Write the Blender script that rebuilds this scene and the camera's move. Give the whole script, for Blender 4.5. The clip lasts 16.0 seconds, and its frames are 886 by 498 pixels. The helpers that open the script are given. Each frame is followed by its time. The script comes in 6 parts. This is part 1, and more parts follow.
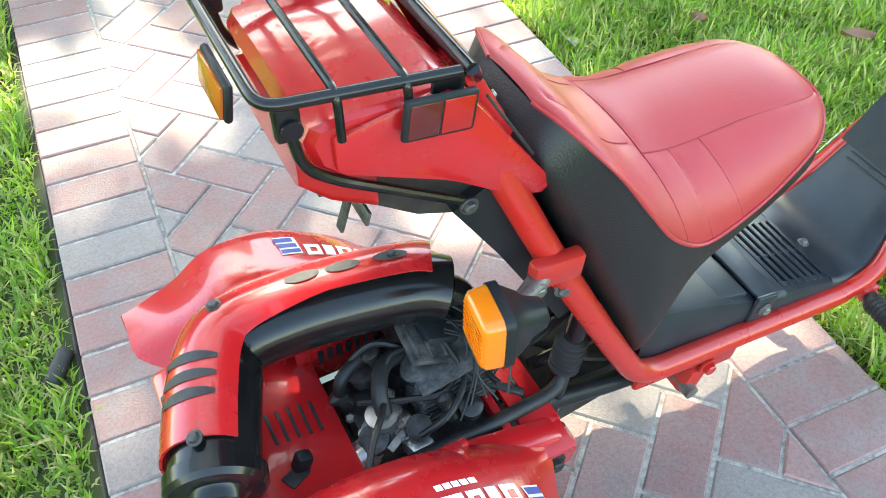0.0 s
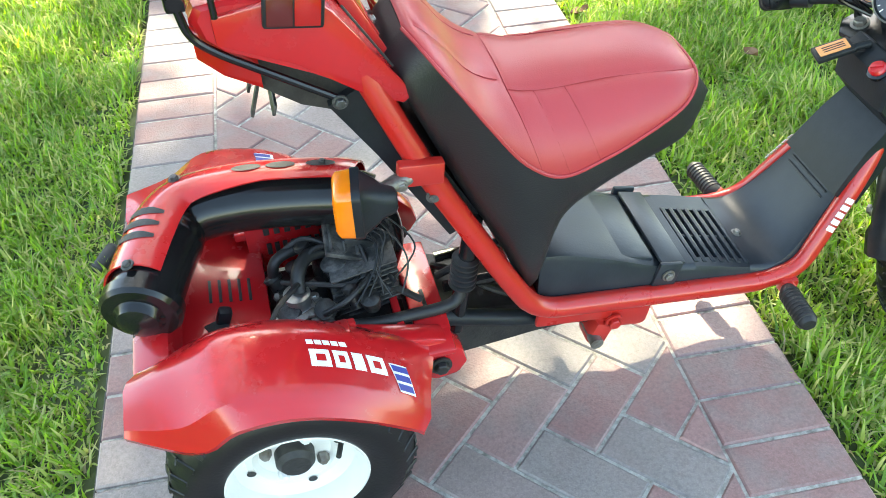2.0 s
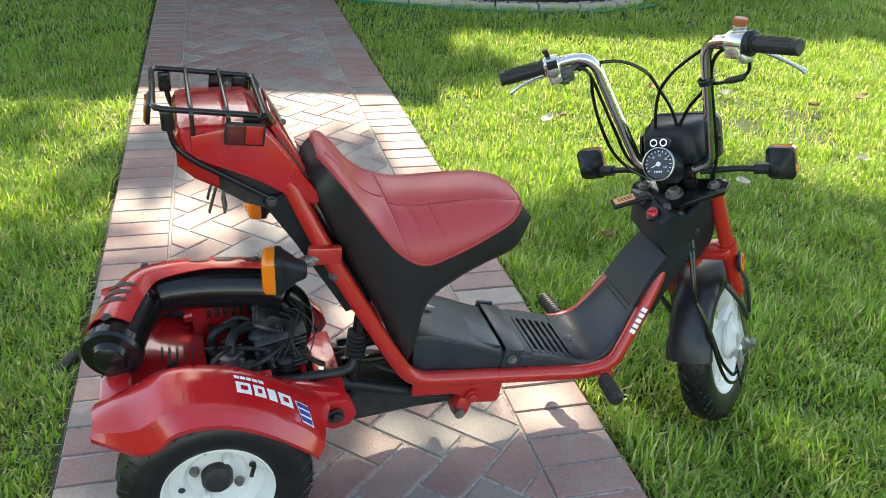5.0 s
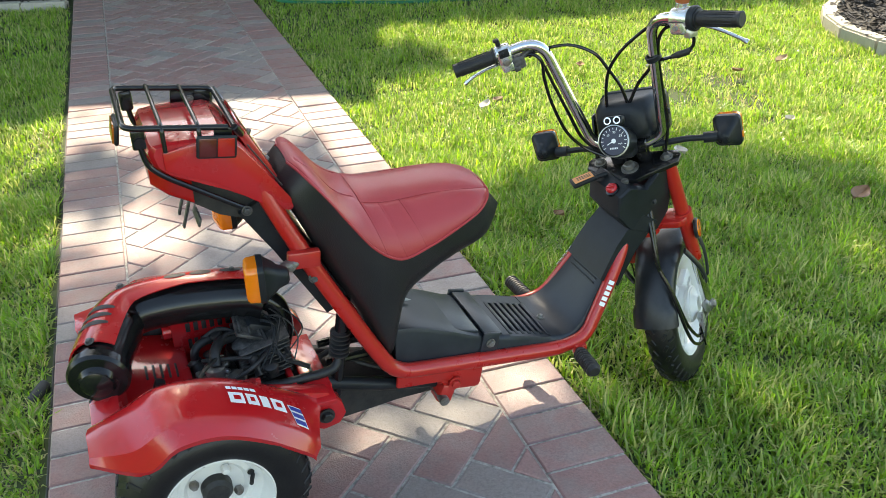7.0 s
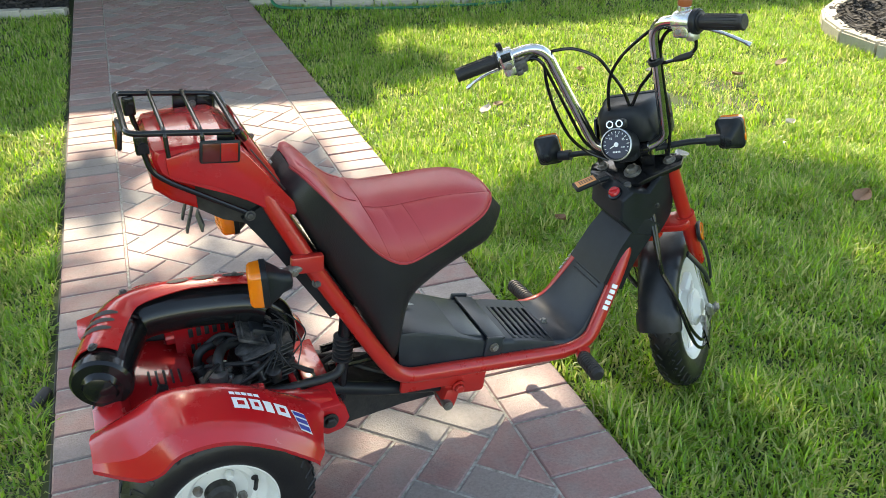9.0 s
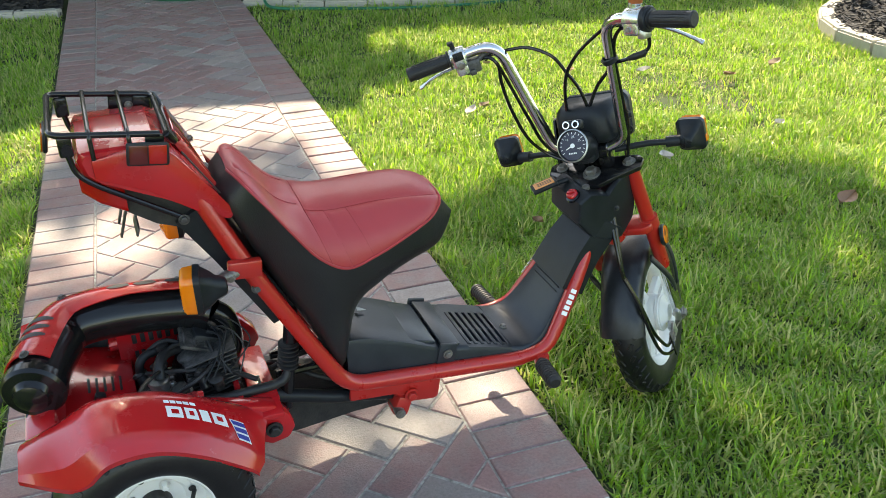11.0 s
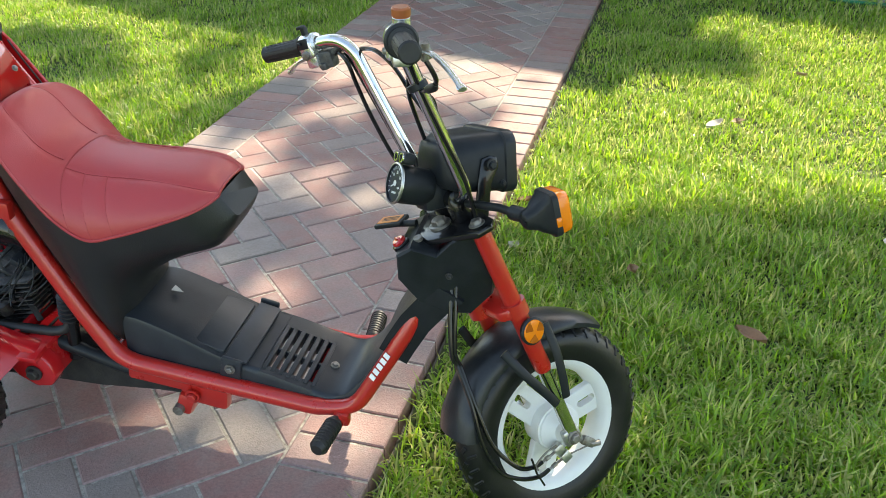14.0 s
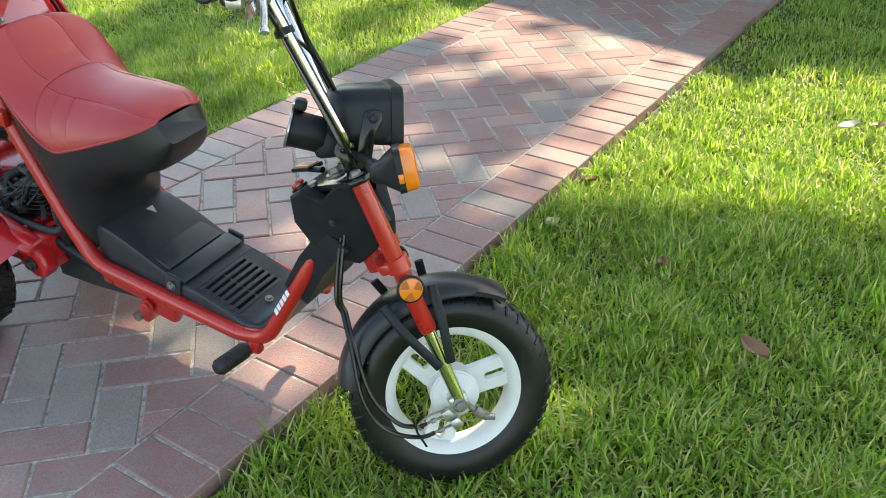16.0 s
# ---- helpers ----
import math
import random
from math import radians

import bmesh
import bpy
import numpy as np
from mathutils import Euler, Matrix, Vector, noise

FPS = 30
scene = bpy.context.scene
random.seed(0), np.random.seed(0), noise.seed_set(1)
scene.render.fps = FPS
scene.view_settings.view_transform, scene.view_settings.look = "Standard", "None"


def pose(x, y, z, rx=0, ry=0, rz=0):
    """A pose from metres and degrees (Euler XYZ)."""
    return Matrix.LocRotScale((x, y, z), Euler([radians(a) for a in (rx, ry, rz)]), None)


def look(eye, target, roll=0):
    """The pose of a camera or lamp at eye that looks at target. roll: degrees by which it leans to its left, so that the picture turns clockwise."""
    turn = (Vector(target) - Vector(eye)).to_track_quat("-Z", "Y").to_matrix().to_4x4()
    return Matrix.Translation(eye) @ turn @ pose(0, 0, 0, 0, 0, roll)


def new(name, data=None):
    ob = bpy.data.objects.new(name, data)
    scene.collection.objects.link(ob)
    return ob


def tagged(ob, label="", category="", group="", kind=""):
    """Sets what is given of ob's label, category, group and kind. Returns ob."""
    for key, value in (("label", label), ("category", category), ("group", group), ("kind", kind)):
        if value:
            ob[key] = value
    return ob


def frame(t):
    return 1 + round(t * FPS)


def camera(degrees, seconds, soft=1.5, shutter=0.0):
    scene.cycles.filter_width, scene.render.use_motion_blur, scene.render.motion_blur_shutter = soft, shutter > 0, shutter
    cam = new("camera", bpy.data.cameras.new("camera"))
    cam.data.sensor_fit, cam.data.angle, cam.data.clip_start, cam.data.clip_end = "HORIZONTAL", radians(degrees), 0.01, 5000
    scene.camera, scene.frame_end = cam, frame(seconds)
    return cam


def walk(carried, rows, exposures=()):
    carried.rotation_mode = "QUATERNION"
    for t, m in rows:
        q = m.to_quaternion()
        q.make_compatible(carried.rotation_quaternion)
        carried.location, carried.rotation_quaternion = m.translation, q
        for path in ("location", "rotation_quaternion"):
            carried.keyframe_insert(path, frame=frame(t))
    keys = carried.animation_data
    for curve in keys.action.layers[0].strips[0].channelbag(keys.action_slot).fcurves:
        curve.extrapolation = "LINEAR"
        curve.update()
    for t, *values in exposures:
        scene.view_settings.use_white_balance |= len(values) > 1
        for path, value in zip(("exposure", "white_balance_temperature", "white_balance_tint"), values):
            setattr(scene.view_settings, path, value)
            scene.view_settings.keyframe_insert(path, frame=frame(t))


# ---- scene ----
cam = camera(53.4, 16.0, 0.55)
PATH = [
    (0, (-0.793, -0.583, 1.184), (-0.231, 0.705, -0.24), -1.1),
    (0.5, (-0.802, -0.71, 1.201), (-0.343, 0.667, -0.174), -2.5),
    (1, (-0.821, -0.831, 1.22), (-0.376, 0.566, -0.14), -2.4),
    (1.5, (-0.688, -0.892, 1.215), (-0.374, 0.546, -0.14), -1.9),
    (2, (-0.572, -0.935, 1.191), (-0.317, 0.533, -0.144), -2.1),
    (2.5, (-0.517, -0.96, 1.184), (-0.235, 0.546, -0.1), -2.7),
    (3, (-0.484, -1.011, 1.238), (-0.111, 0.574, 0.076), -3.5),
    (3.2, (-0.488, -1.058, 1.253), (-0.045, 0.543, 0.14), -3.2),
    (5.3, (-0.604, -1.471, 1.262), (-0.158, 0.257, 0.358), 2.9),
    (5.5, (-0.597, -1.46, 1.26), (-0.157, 0.269, 0.355), 3.0),
    (6, (-0.637, -1.454, 1.267), (-0.224, 0.284, 0.366), 3.3),
    (6.5, (-0.676, -1.463, 1.273), (-0.19, 0.239, 0.341), 1.4),
    (7, (-0.678, -1.467, 1.28), (-0.084, 0.204, 0.356), -0.7),
    (7.5, (-0.676, -1.458, 1.282), (-0.065, 0.212, 0.365), -0.8),
    (8, (-0.686, -1.455, 1.275), (-0.074, 0.215, 0.361), -0.7),
    (10.5, (-0.657, -1.48, 1.28), (-0.086, 0.206, 0.368), -1.4),
    (11, (-0.555, -1.464, 1.26), (0.018, 0.222, 0.349), -1.3),
    (11.5, (-0.319, -1.463, 1.254), (0.255, 0.222, 0.343), -1.3),
    (12, (-0.152, -1.412, 1.273), (0.337, 0.327, 0.414), -1.4),
    (12.5, (0.038, -1.227, 1.277), (0.257, 0.606, 0.506), 0.8),
    (13, (0.239, -1.208, 1.262), (0.216, 0.547, 0.303), 1.6),
    (13.5, (0.492, -1.27, 1.256), (0.26, 0.422, 0.216), 0.6),
    (14, (0.649, -1.178, 1.243), (0.201, 0.498, 0.248), 0.7),
    (14.5, (0.788, -1.081, 1.251), (0.219, 0.555, 0.251), 2.1),
    (15, (0.964, -1.071, 1.253), (0.164, 0.458, 0.242), 1.1),
    (15.5, (1.139, -1.056, 1.248), (0.292, 0.448, 0.238), 0.7),
    (16, (1.221, -0.961, 1.218), (0.271, 0.462, 0.181), -0.9),
]
EXPOSURE = [(t, e, 7700 + 25 * min(t, 16), tint) for t, e, tint in ((0, 3.2, 1), (0.6, 2.62, 1), (1.2, 2.72, 1), (1.8, 3.0, 1), (2.4, 3.05, 1), (3.2, 2.55, 3), (5.3, 2.15, 6), (12, 2.06, 6), (16, 2.17, 6.5))]
walk(cam, [(t, look(eye, target, roll)) for t, eye, target, roll in PATH], EXPOSURE)

# ---- light ----
SUN_EL, SUN_AZ = 47.0, 8.0          # degrees: height, and turn from +y towards +x
SUN_DIR = Vector((math.sin(radians(SUN_AZ)) * math.cos(radians(SUN_EL)), math.cos(radians(SUN_AZ)) * math.cos(radians(SUN_EL)), math.sin(radians(SUN_EL))))
world = bpy.data.worlds.new("world")
scene.world = world
world.use_nodes = True
wn = world.node_tree
sky = wn.nodes.new("ShaderNodeTexSky")
sky.sky_type = "NISHITA"
sky.sun_disc = False
sky.sun_elevation, sky.sun_rotation = radians(SUN_EL), radians(SUN_AZ)
wn.links.new(sky.outputs[0], wn.nodes["Background"].inputs[0])
wn.nodes["Background"].inputs[1].default_value = 0.14
sun = new("sun", bpy.data.lights.new("sun", "SUN"))
sun.data.energy, sun.data.angle, sun.data.color = 3.0, radians(0.8), (1.0, 0.95, 0.86)
sun.matrix_world = look(SUN_DIR * 30, (0, 0, 0))

# ---- tools ----
def shade(bm, smooth):
    for f in bm.faces:
        f.smooth = smooth


def part(name, bm, material, parent=None, label="", smooth=True, sharp=35):
    """Links a bmesh as one mesh object under a thing or a part."""
    bmesh.ops.recalc_face_normals(bm, faces=bm.faces[:])
    shade(bm, smooth)
    if smooth:
        for e in bm.edges:
            if len(e.link_faces) == 2 and e.calc_face_angle(0) > radians(sharp):
                e.smooth = False
    me = bpy.data.meshes.new(name)
    bm.to_mesh(me)
    bm.free()
    for m in material if isinstance(material, (list, tuple)) else [material]:
        me.materials.append(m)
    ob = new(name, me)
    if parent:
        ob.parent = parent
    return tagged(ob, label)


def thing(name, m, label, category, group=""):
    ob = new(name)
    ob.matrix_world = m
    ob.empty_display_size = 0.1
    return tagged(ob, label, category, group)


def box(sx, sy, sz, m=None, bevel=0.0, seg=2):
    """A bevelled block, centred, at the pose m."""
    bm = bmesh.new()
    bmesh.ops.create_cube(bm, size=1, matrix=Matrix.Diagonal((sx, sy, sz, 1)))
    if bevel:
        bmesh.ops.bevel(bm, geom=bm.edges[:], offset=bevel, segments=seg, profile=0.5, affect="EDGES")
    if m is not None:
        bm.transform(m)
    return bm


def join(*bms):
    """All of them in the first one."""
    first = bms[0]
    for b in bms[1:]:
        me = bpy.data.meshes.new("t")
        b.to_mesh(me)
        b.free()
        first.from_mesh(me)
        bpy.data.meshes.remove(me)
    return first


def spline(pts, n=6):
    """Catmull-Rom through the points."""
    pts = [Vector(p) for p in pts]
    if len(pts) < 3:
        return pts
    out = []
    for i in range(len(pts) - 1):
        p0, p1, p2, p3 = pts[max(i - 1, 0)], pts[i], pts[i + 1], pts[min(i + 2, len(pts) - 1)]
        for k in range(n):
            t = k / n
            out.append(0.5 * ((2 * p1) + (p2 - p0) * t + (2 * p0 - 5 * p1 + 4 * p2 - p3) * t * t + (3 * p1 - p0 - 3 * p2 + p3) * t ** 3))
    return out + [pts[-1]]


def rounded(pts, r, n=5):
    """A polyline whose corners are rounded with radius about r."""
    pts = [Vector(p) for p in pts]
    out = [pts[0]]
    for a, b, c in zip(pts, pts[1:], pts[2:]):
        d = min(r, (a - b).length * 0.45, (c - b).length * 0.45)
        p, q = b + (a - b).normalized() * d, b + (c - b).normalized() * d
        out += [(1 - t) ** 2 * p + 2 * t * (1 - t) * b + t * t * q for t in (k / n for k in range(n + 1))]
    return out + [pts[-1]]


def tube(pts, r, seg=12, flat=1.0, side=None, taper=None):
    """A pipe along the points; r a number or one for each point."""
    pts = [Vector(p) for p in pts]
    bm, rings, ref = bmesh.new(), [], None
    n = len(pts)
    for i, p in enumerate(pts):
        t = (pts[min(i + 1, n - 1)] - pts[max(i - 1, 0)]).normalized()
        if ref is None:
            ref = Vector(side) if side else (Vector((0, 0, 1)) if abs(t.z) < 0.9 else Vector((0, 1, 0)))
        b = t.cross(ref).normalized()
        ref = b.cross(t).normalized()
        rr = r[i] if isinstance(r, (list, tuple)) else r
        if taper:
            rr *= taper[0] + (taper[1] - taper[0]) * i / (n - 1)
        rings.append([bm.verts.new(p + rr * (math.cos(a) * b + math.sin(a) * ref * flat)) for a in (2 * math.pi * k / seg for k in range(seg))])
    for x, y in zip(rings, rings[1:]):
        for k in range(seg):
            bm.faces.new((x[k], x[(k + 1) % seg], y[(k + 1) % seg], y[k]))
    bm.faces.new(rings[0][::-1])
    bm.faces.new(rings[-1])
    return bm


def lathe(profile, seg=32, m=None, closed=False):
    """Turns (radius, height) points about z."""
    bm, rings = bmesh.new(), []
    for r, z in profile:
        if r < 1e-5:
            rings.append([bm.verts.new((0, 0, z))])
        else:
            rings.append([bm.verts.new((r * math.cos(a), r * math.sin(a), z)) for a in (2 * math.pi * k / seg for k in range(seg))])
    pairs = list(zip(rings, rings[1:])) + ([(rings[-1], rings[0])] if closed else [])
    for x, y in pairs:
        for k in range(seg):
            j = (k + 1) % seg
            if len(x) == 1 and len(y) > 1:
                bm.faces.new((x[0], y[j], y[k]))
            elif len(y) == 1 and len(x) > 1:
                bm.faces.new((x[k], x[j], y[0]))
            elif len(x) > 1:
                bm.faces.new((x[k], x[j], y[j], y[k]))
    if m is not None:
        bm.transform(m)
    return bm


def loft(sections, caps=True, closed=True):
    """Skins equal rings of points."""
    bm = bmesh.new()
    rings = [[bm.verts.new(p) for p in s] for s in sections]
    n = len(rings[0])
    for x, y in zip(rings, rings[1:]):
        for k in range(n if closed else n - 1):
            j = (k + 1) % n
            bm.faces.new((x[k], x[j], y[j], y[k]))
    if caps and closed:
        bm.faces.new(rings[0][::-1])
        bm.faces.new(rings[-1])
    return bm


def slab(outline, thick, m=None, bevel=0.0, seg=2):
    """A flat outline in x and y, made thick downwards from z = 0 to -thick."""
    bm = bmesh.new()
    f = bm.faces.new([bm.verts.new((x, y, 0)) for x, y in outline])
    if f.normal.z < 0:
        f.normal_flip()
    out = bmesh.ops.extrude_face_region(bm, geom=[f])
    bmesh.ops.translate(bm, verts=[v for v in out["geom"] if isinstance(v, bmesh.types.BMVert)], vec=(0, 0, -thick))
    bmesh.ops.recalc_face_normals(bm, faces=bm.faces[:])
    if bevel:
        es = [e for e in bm.edges if len(e.link_faces) == 2 and e.calc_face_angle(0) > 0.6]
        bmesh.ops.bevel(bm, geom=es, offset=bevel, segments=seg, profile=0.5, affect="EDGES")
    if m is not None:
        bm.transform(m)
    return bm


def thicken(bm, t):
    """Gives an open skin a thickness, inwards."""
    bmesh.ops.recalc_face_normals(bm, faces=bm.faces[:])
    bmesh.ops.solidify(bm, geom=bm.faces[:], thickness=t)
    return bm


def round_rect(w, h, r, n=4):
    out = []
    for cx, cy, a0 in ((w / 2 - r, h / 2 - r, 0), (-w / 2 + r, h / 2 - r, 90), (-w / 2 + r, -h / 2 + r, 180), (w / 2 - r, -h / 2 + r, 270)):
        for k in range(n + 1):
            a = radians(a0 + 90 * k / n)
            out.append((cx + r * math.cos(a), cy + r * math.sin(a)))
    return out


def axis_pose(p, d, up=(0, 0, 1)):
    """A pose at p whose z looks along d."""
    return Matrix.Translation(p) @ Vector(d).to_track_quat("Z", "Y").to_matrix().to_4x4()

# ---- materials ----
def mat(name, colour, rough=0.5, metal=0.0, spec=0.5, coat=0.0, coat_rough=0.1, noise_scale=0.0, noise_mix=0.0, other=None, bump=0.0, bump_scale=200.0, rough_vary=0.0, random_mix=0.0, island=0.0, detail=6.0):
    """A surface whose colour, gloss and relief vary at two scales."""
    m = bpy.data.materials.new(name)
    m.use_nodes = True
    nt = m.node_tree
    b = nt.nodes["Principled BSDF"]
    b.inputs["Base Color"].default_value = (*colour, 1)
    b.inputs["Roughness"].default_value = rough
    b.inputs["Metallic"].default_value = metal
    b.inputs["Specular IOR Level"].default_value = spec
    b.inputs["Coat Weight"].default_value = coat
    b.inputs["Coat Roughness"].default_value = coat_rough
    tc = nt.nodes.new("ShaderNodeTexCoord")
    if noise_mix:
        nz = nt.nodes.new("ShaderNodeTexNoise")
        nz.inputs["Scale"].default_value = noise_scale
        nz.inputs["Detail"].default_value = detail
        nz.inputs["Roughness"].default_value = 0.65
        nt.links.new(tc.outputs["Object"], nz.inputs["Vector"])
        ramp = nt.nodes.new("ShaderNodeMapRange")
        ramp.inputs["From Min"].default_value, ramp.inputs["From Max"].default_value = 0.38, 0.66
        ramp.inputs["To Max"].default_value = noise_mix
        nt.links.new(nz.outputs["Fac"], ramp.inputs["Value"])
        mix = nt.nodes.new("ShaderNodeMix")
        mix.data_type = "RGBA"
        mix.inputs["A"].default_value = (*colour, 1)
        mix.inputs["B"].default_value = (*(other or [c * 0.6 for c in colour]), 1)
        nt.links.new(ramp.outputs[0], mix.inputs["Factor"])
        nt.links.new(mix.outputs["Result"], b.inputs["Base Color"])
        if rough_vary:
            rr = nt.nodes.new("ShaderNodeMapRange")
            rr.inputs["To Min"].default_value, rr.inputs["To Max"].default_value = rough - rough_vary, rough + rough_vary
            nt.links.new(nz.outputs["Fac"], rr.inputs["Value"])
            nt.links.new(rr.outputs[0], b.inputs["Roughness"])
    if bump:
        bn = nt.nodes.new("ShaderNodeTexNoise")
        bn.inputs["Scale"].default_value = bump_scale
        bn.inputs["Detail"].default_value = 4
        nt.links.new(tc.outputs["Object"], bn.inputs["Vector"])
        bp = nt.nodes.new("ShaderNodeBump")
        bp.inputs["Strength"].default_value = bump
        bp.inputs["Distance"].default_value = 0.004
        nt.links.new(bn.outputs["Fac"], bp.inputs["Height"])
        nt.links.new(bp.outputs[0], b.inputs["Normal"])
    return m


RED = mat("red_plastic", (0.50, 0.010, 0.014), 0.26, spec=0.4, coat=0.7, coat_rough=0.04, noise_scale=9, noise_mix=0.35, other=(0.40, 0.016, 0.018), rough_vary=0.10, bump=0.02, bump_scale=40)
RED_POLISHED = mat("red_polished_plastic", (0.42, 0.008, 0.008), 0.06, spec=0.5, coat=1.0, coat_rough=0.01, noise_scale=9, noise_mix=0.3, other=(0.34, 0.012, 0.010), bump=0.03, bump_scale=14)
RED_STEEL = mat("red_painted_steel", (0.48, 0.016, 0.012), 0.3, coat=0.4, noise_scale=14, noise_mix=0.4, other=(0.42, 0.03, 0.02), rough_vary=0.12, bump=0.05, bump_scale=120)
RED_VINYL = mat("red_vinyl", (0.42, 0.040, 0.044), 0.40, spec=0.5, noise_scale=7, noise_mix=0.4, other=(0.36, 0.032, 0.038), bump=0.10, bump_scale=520, rough_vary=0.08)
BLACK_VINYL = mat("black_vinyl", (0.012, 0.013, 0.014), 0.42, noise_scale=12, noise_mix=0.5, other=(0.02, 0.021, 0.022), bump=0.2, bump_scale=400, rough_vary=0.08)
BLACK_PLASTIC = mat("black_plastic", (0.011, 0.013, 0.0145), 0.40, spec=0.26, noise_scale=18, noise_mix=0.6, other=(0.022, 0.025, 0.03), rough_vary=0.12, bump=0.06, bump_scale=300)
FLOOR_PLASTIC = mat("footboard_plastic", (0.013, 0.017, 0.0225), 0.40, spec=0.42, noise_scale=18, noise_mix=0.6, other=(0.027, 0.032, 0.039), rough_vary=0.12, bump=0.06, bump_scale=300)
BLACK_GLOSS = mat("black_gloss_paint", (0.006, 0.006, 0.007), 0.2, spec=0.3, coat=0.25, noise_scale=16, noise_mix=0.5, other=(0.016, 0.016, 0.016), rough_vary=0.1)
RUBBER = mat("rubber", (0.009, 0.009, 0.010), 0.52, noise_scale=20, noise_mix=0.7, other=(0.022, 0.021, 0.020), bump=0.15, bump_scale=250)
TYRE = mat("tyre_rubber", (0.0065, 0.0066, 0.0072), 0.36, spec=0.4, noise_scale=22, noise_mix=0.6, other=(0.013, 0.0125, 0.012), rough_vary=0.12, bump=0.10, bump_scale=220)
CHROME = mat("chrome", (0.75, 0.75, 0.74), 0.08, metal=1.0, noise_scale=40, noise_mix=0.3, other=(0.6, 0.58, 0.54), rough_vary=0.06)
ALLOY = mat("cast_alloy", (0.55, 0.55, 0.54), 0.34, metal=0.9, noise_scale=50, noise_mix=0.5, other=(0.3, 0.29, 0.27), rough_vary=0.1, bump=0.1)
DULL_STEEL = mat("dull_steel", (0.30, 0.29, 0.27), 0.5, metal=0.8, noise_scale=60, noise_mix=0.7, other=(0.12, 0.08, 0.05), bump=0.2)
ENGINE = mat("engine_metal", (0.035, 0.035, 0.036), 0.5, metal=0.5, noise_scale=45, noise_mix=0.8, other=(0.16, 0.155, 0.15), bump=0.3, bump_scale=160)
ENGINE_DARK = mat("engine_dark", (0.012, 0.012, 0.013), 0.55, noise_scale=45, noise_mix=0.8, other=(0.035, 0.033, 0.03), bump=0.2)
WHITE_PAINT = mat("white_wheel_paint", (0.72, 0.715, 0.685), 0.36, noise_scale=24, noise_mix=0.3, other=(0.62, 0.60, 0.55), rough_vary=0.08)
WHITE_DECAL = mat("white_decal", (0.82, 0.82, 0.80), 0.35)
BLUE_DECAL = mat("blue_decal", (0.02, 0.035, 0.26), 0.35)


def lens(name, colour):
    m = mat(name, colour, 0.18, coat=0.4, noise_scale=30, noise_mix=0.25)
    b = m.node_tree.nodes["Principled BSDF"]
    b.inputs["Subsurface Weight"].default_value = 0.25
    b.inputs["Subsurface Radius"].default_value = (0.02, 0.01, 0.004)
    b.inputs["Subsurface Scale"].default_value = 0.3
    return m


AMBER = lens("amber_lens", (0.85, 0.21, 0.01))
AMBER_DARK = lens("amber_lens_dark", (0.42, 0.09, 0.006))
RED_LENS = lens("red_lens", (0.42, 0.008, 0.006))
DIAL = mat("dial_face", (0.02, 0.022, 0.045), 0.3)
LID_PLASTIC = mat("lid_plastic", (0.017, 0.021, 0.027), 0.38, spec=0.5, noise_scale=26, noise_mix=0.7, other=(0.034, 0.040, 0.047), rough_vary=0.12, bump=0.05)
WORN_PLASTIC = mat("worn_black_plastic", (0.011, 0.0125, 0.0145), 0.34, spec=0.4, noise_scale=14, noise_mix=0.9, other=(0.028, 0.030, 0.033), rough_vary=0.12, bump=0.08, bump_scale=180)
WARN = mat("orange_label", (0.75, 0.30, 0.10), 0.5)
GREY_MARK = mat("pale_mark", (0.42, 0.43, 0.42), 0.5, noise_scale=90, noise_mix=.6)
# darker than the vinyl: the groove's shade is put into the seam colour
SEAM = mat("seam_shade", (0.36, 0.034, 0.038), 0.7)
BRIGHT_ALLOY = mat("polished_alloy", (0.72, 0.72, 0.70), 0.24, metal=0.85, noise_scale=50, noise_mix=0.4, other=(0.5, 0.49, 0.46), rough_vary=0.08)

# ---- setting ----
LAWN_Z = -0.075
P = 0.0962                       # one paver's width with its joint
X_IN, X_OUT, X_LEFT, X_LOUT = 0.0, 0.1925, -0.797, -0.992
SOIL = mat("lawn_soil", (0.030, 0.050, 0.012), 0.95, noise_scale=6, noise_mix=0.9, other=(0.065, 0.075, 0.026), bump=0.6, bump_scale=60)
SAND = mat("joint_sand", (0.50, 0.47, 0.41), 0.95, noise_scale=70, noise_mix=0.9, other=(0.17, 0.155, 0.13), bump=0.4, bump_scale=300)
CONCRETE = mat("porch_concrete", (0.42, 0.375, 0.30), 0.8, noise_scale=3, noise_mix=0.5, other=(0.33, 0.30, 0.245), bump=0.15)
CURB = mat("curb_concrete", (0.42, 0.385, 0.315), 0.85, noise_scale=14, noise_mix=0.6, other=(0.33, 0.30, 0.24), bump=0.3)
MULCH = mat("mulch_bed", (0.010, 0.009, 0.009), 0.9, noise_scale=60, noise_mix=0.9, other=(0.03, 0.026, 0.024), bump=0.8, bump_scale=80)
MORTAR = mat("mortar", (0.24, 0.225, 0.185), 0.9, noise_scale=30, noise_mix=0.5, bump=0.2)
DARK_GREEN = mat("dark_green_paint", (0.012, 0.020, 0.022), 0.5, noise_scale=8, noise_mix=0.5, other=(0.02, 0.03, 0.03), bump=0.05)
EDGING = mat("black_edging", (0.018, 0.018, 0.018), 0.6, noise_scale=12, noise_mix=0.8, other=(0.06, 0.055, 0.045))
HOSE = mat("green_hose", (0.008, 0.16, 0.075), 0.35, noise_scale=30, noise_mix=0.4)
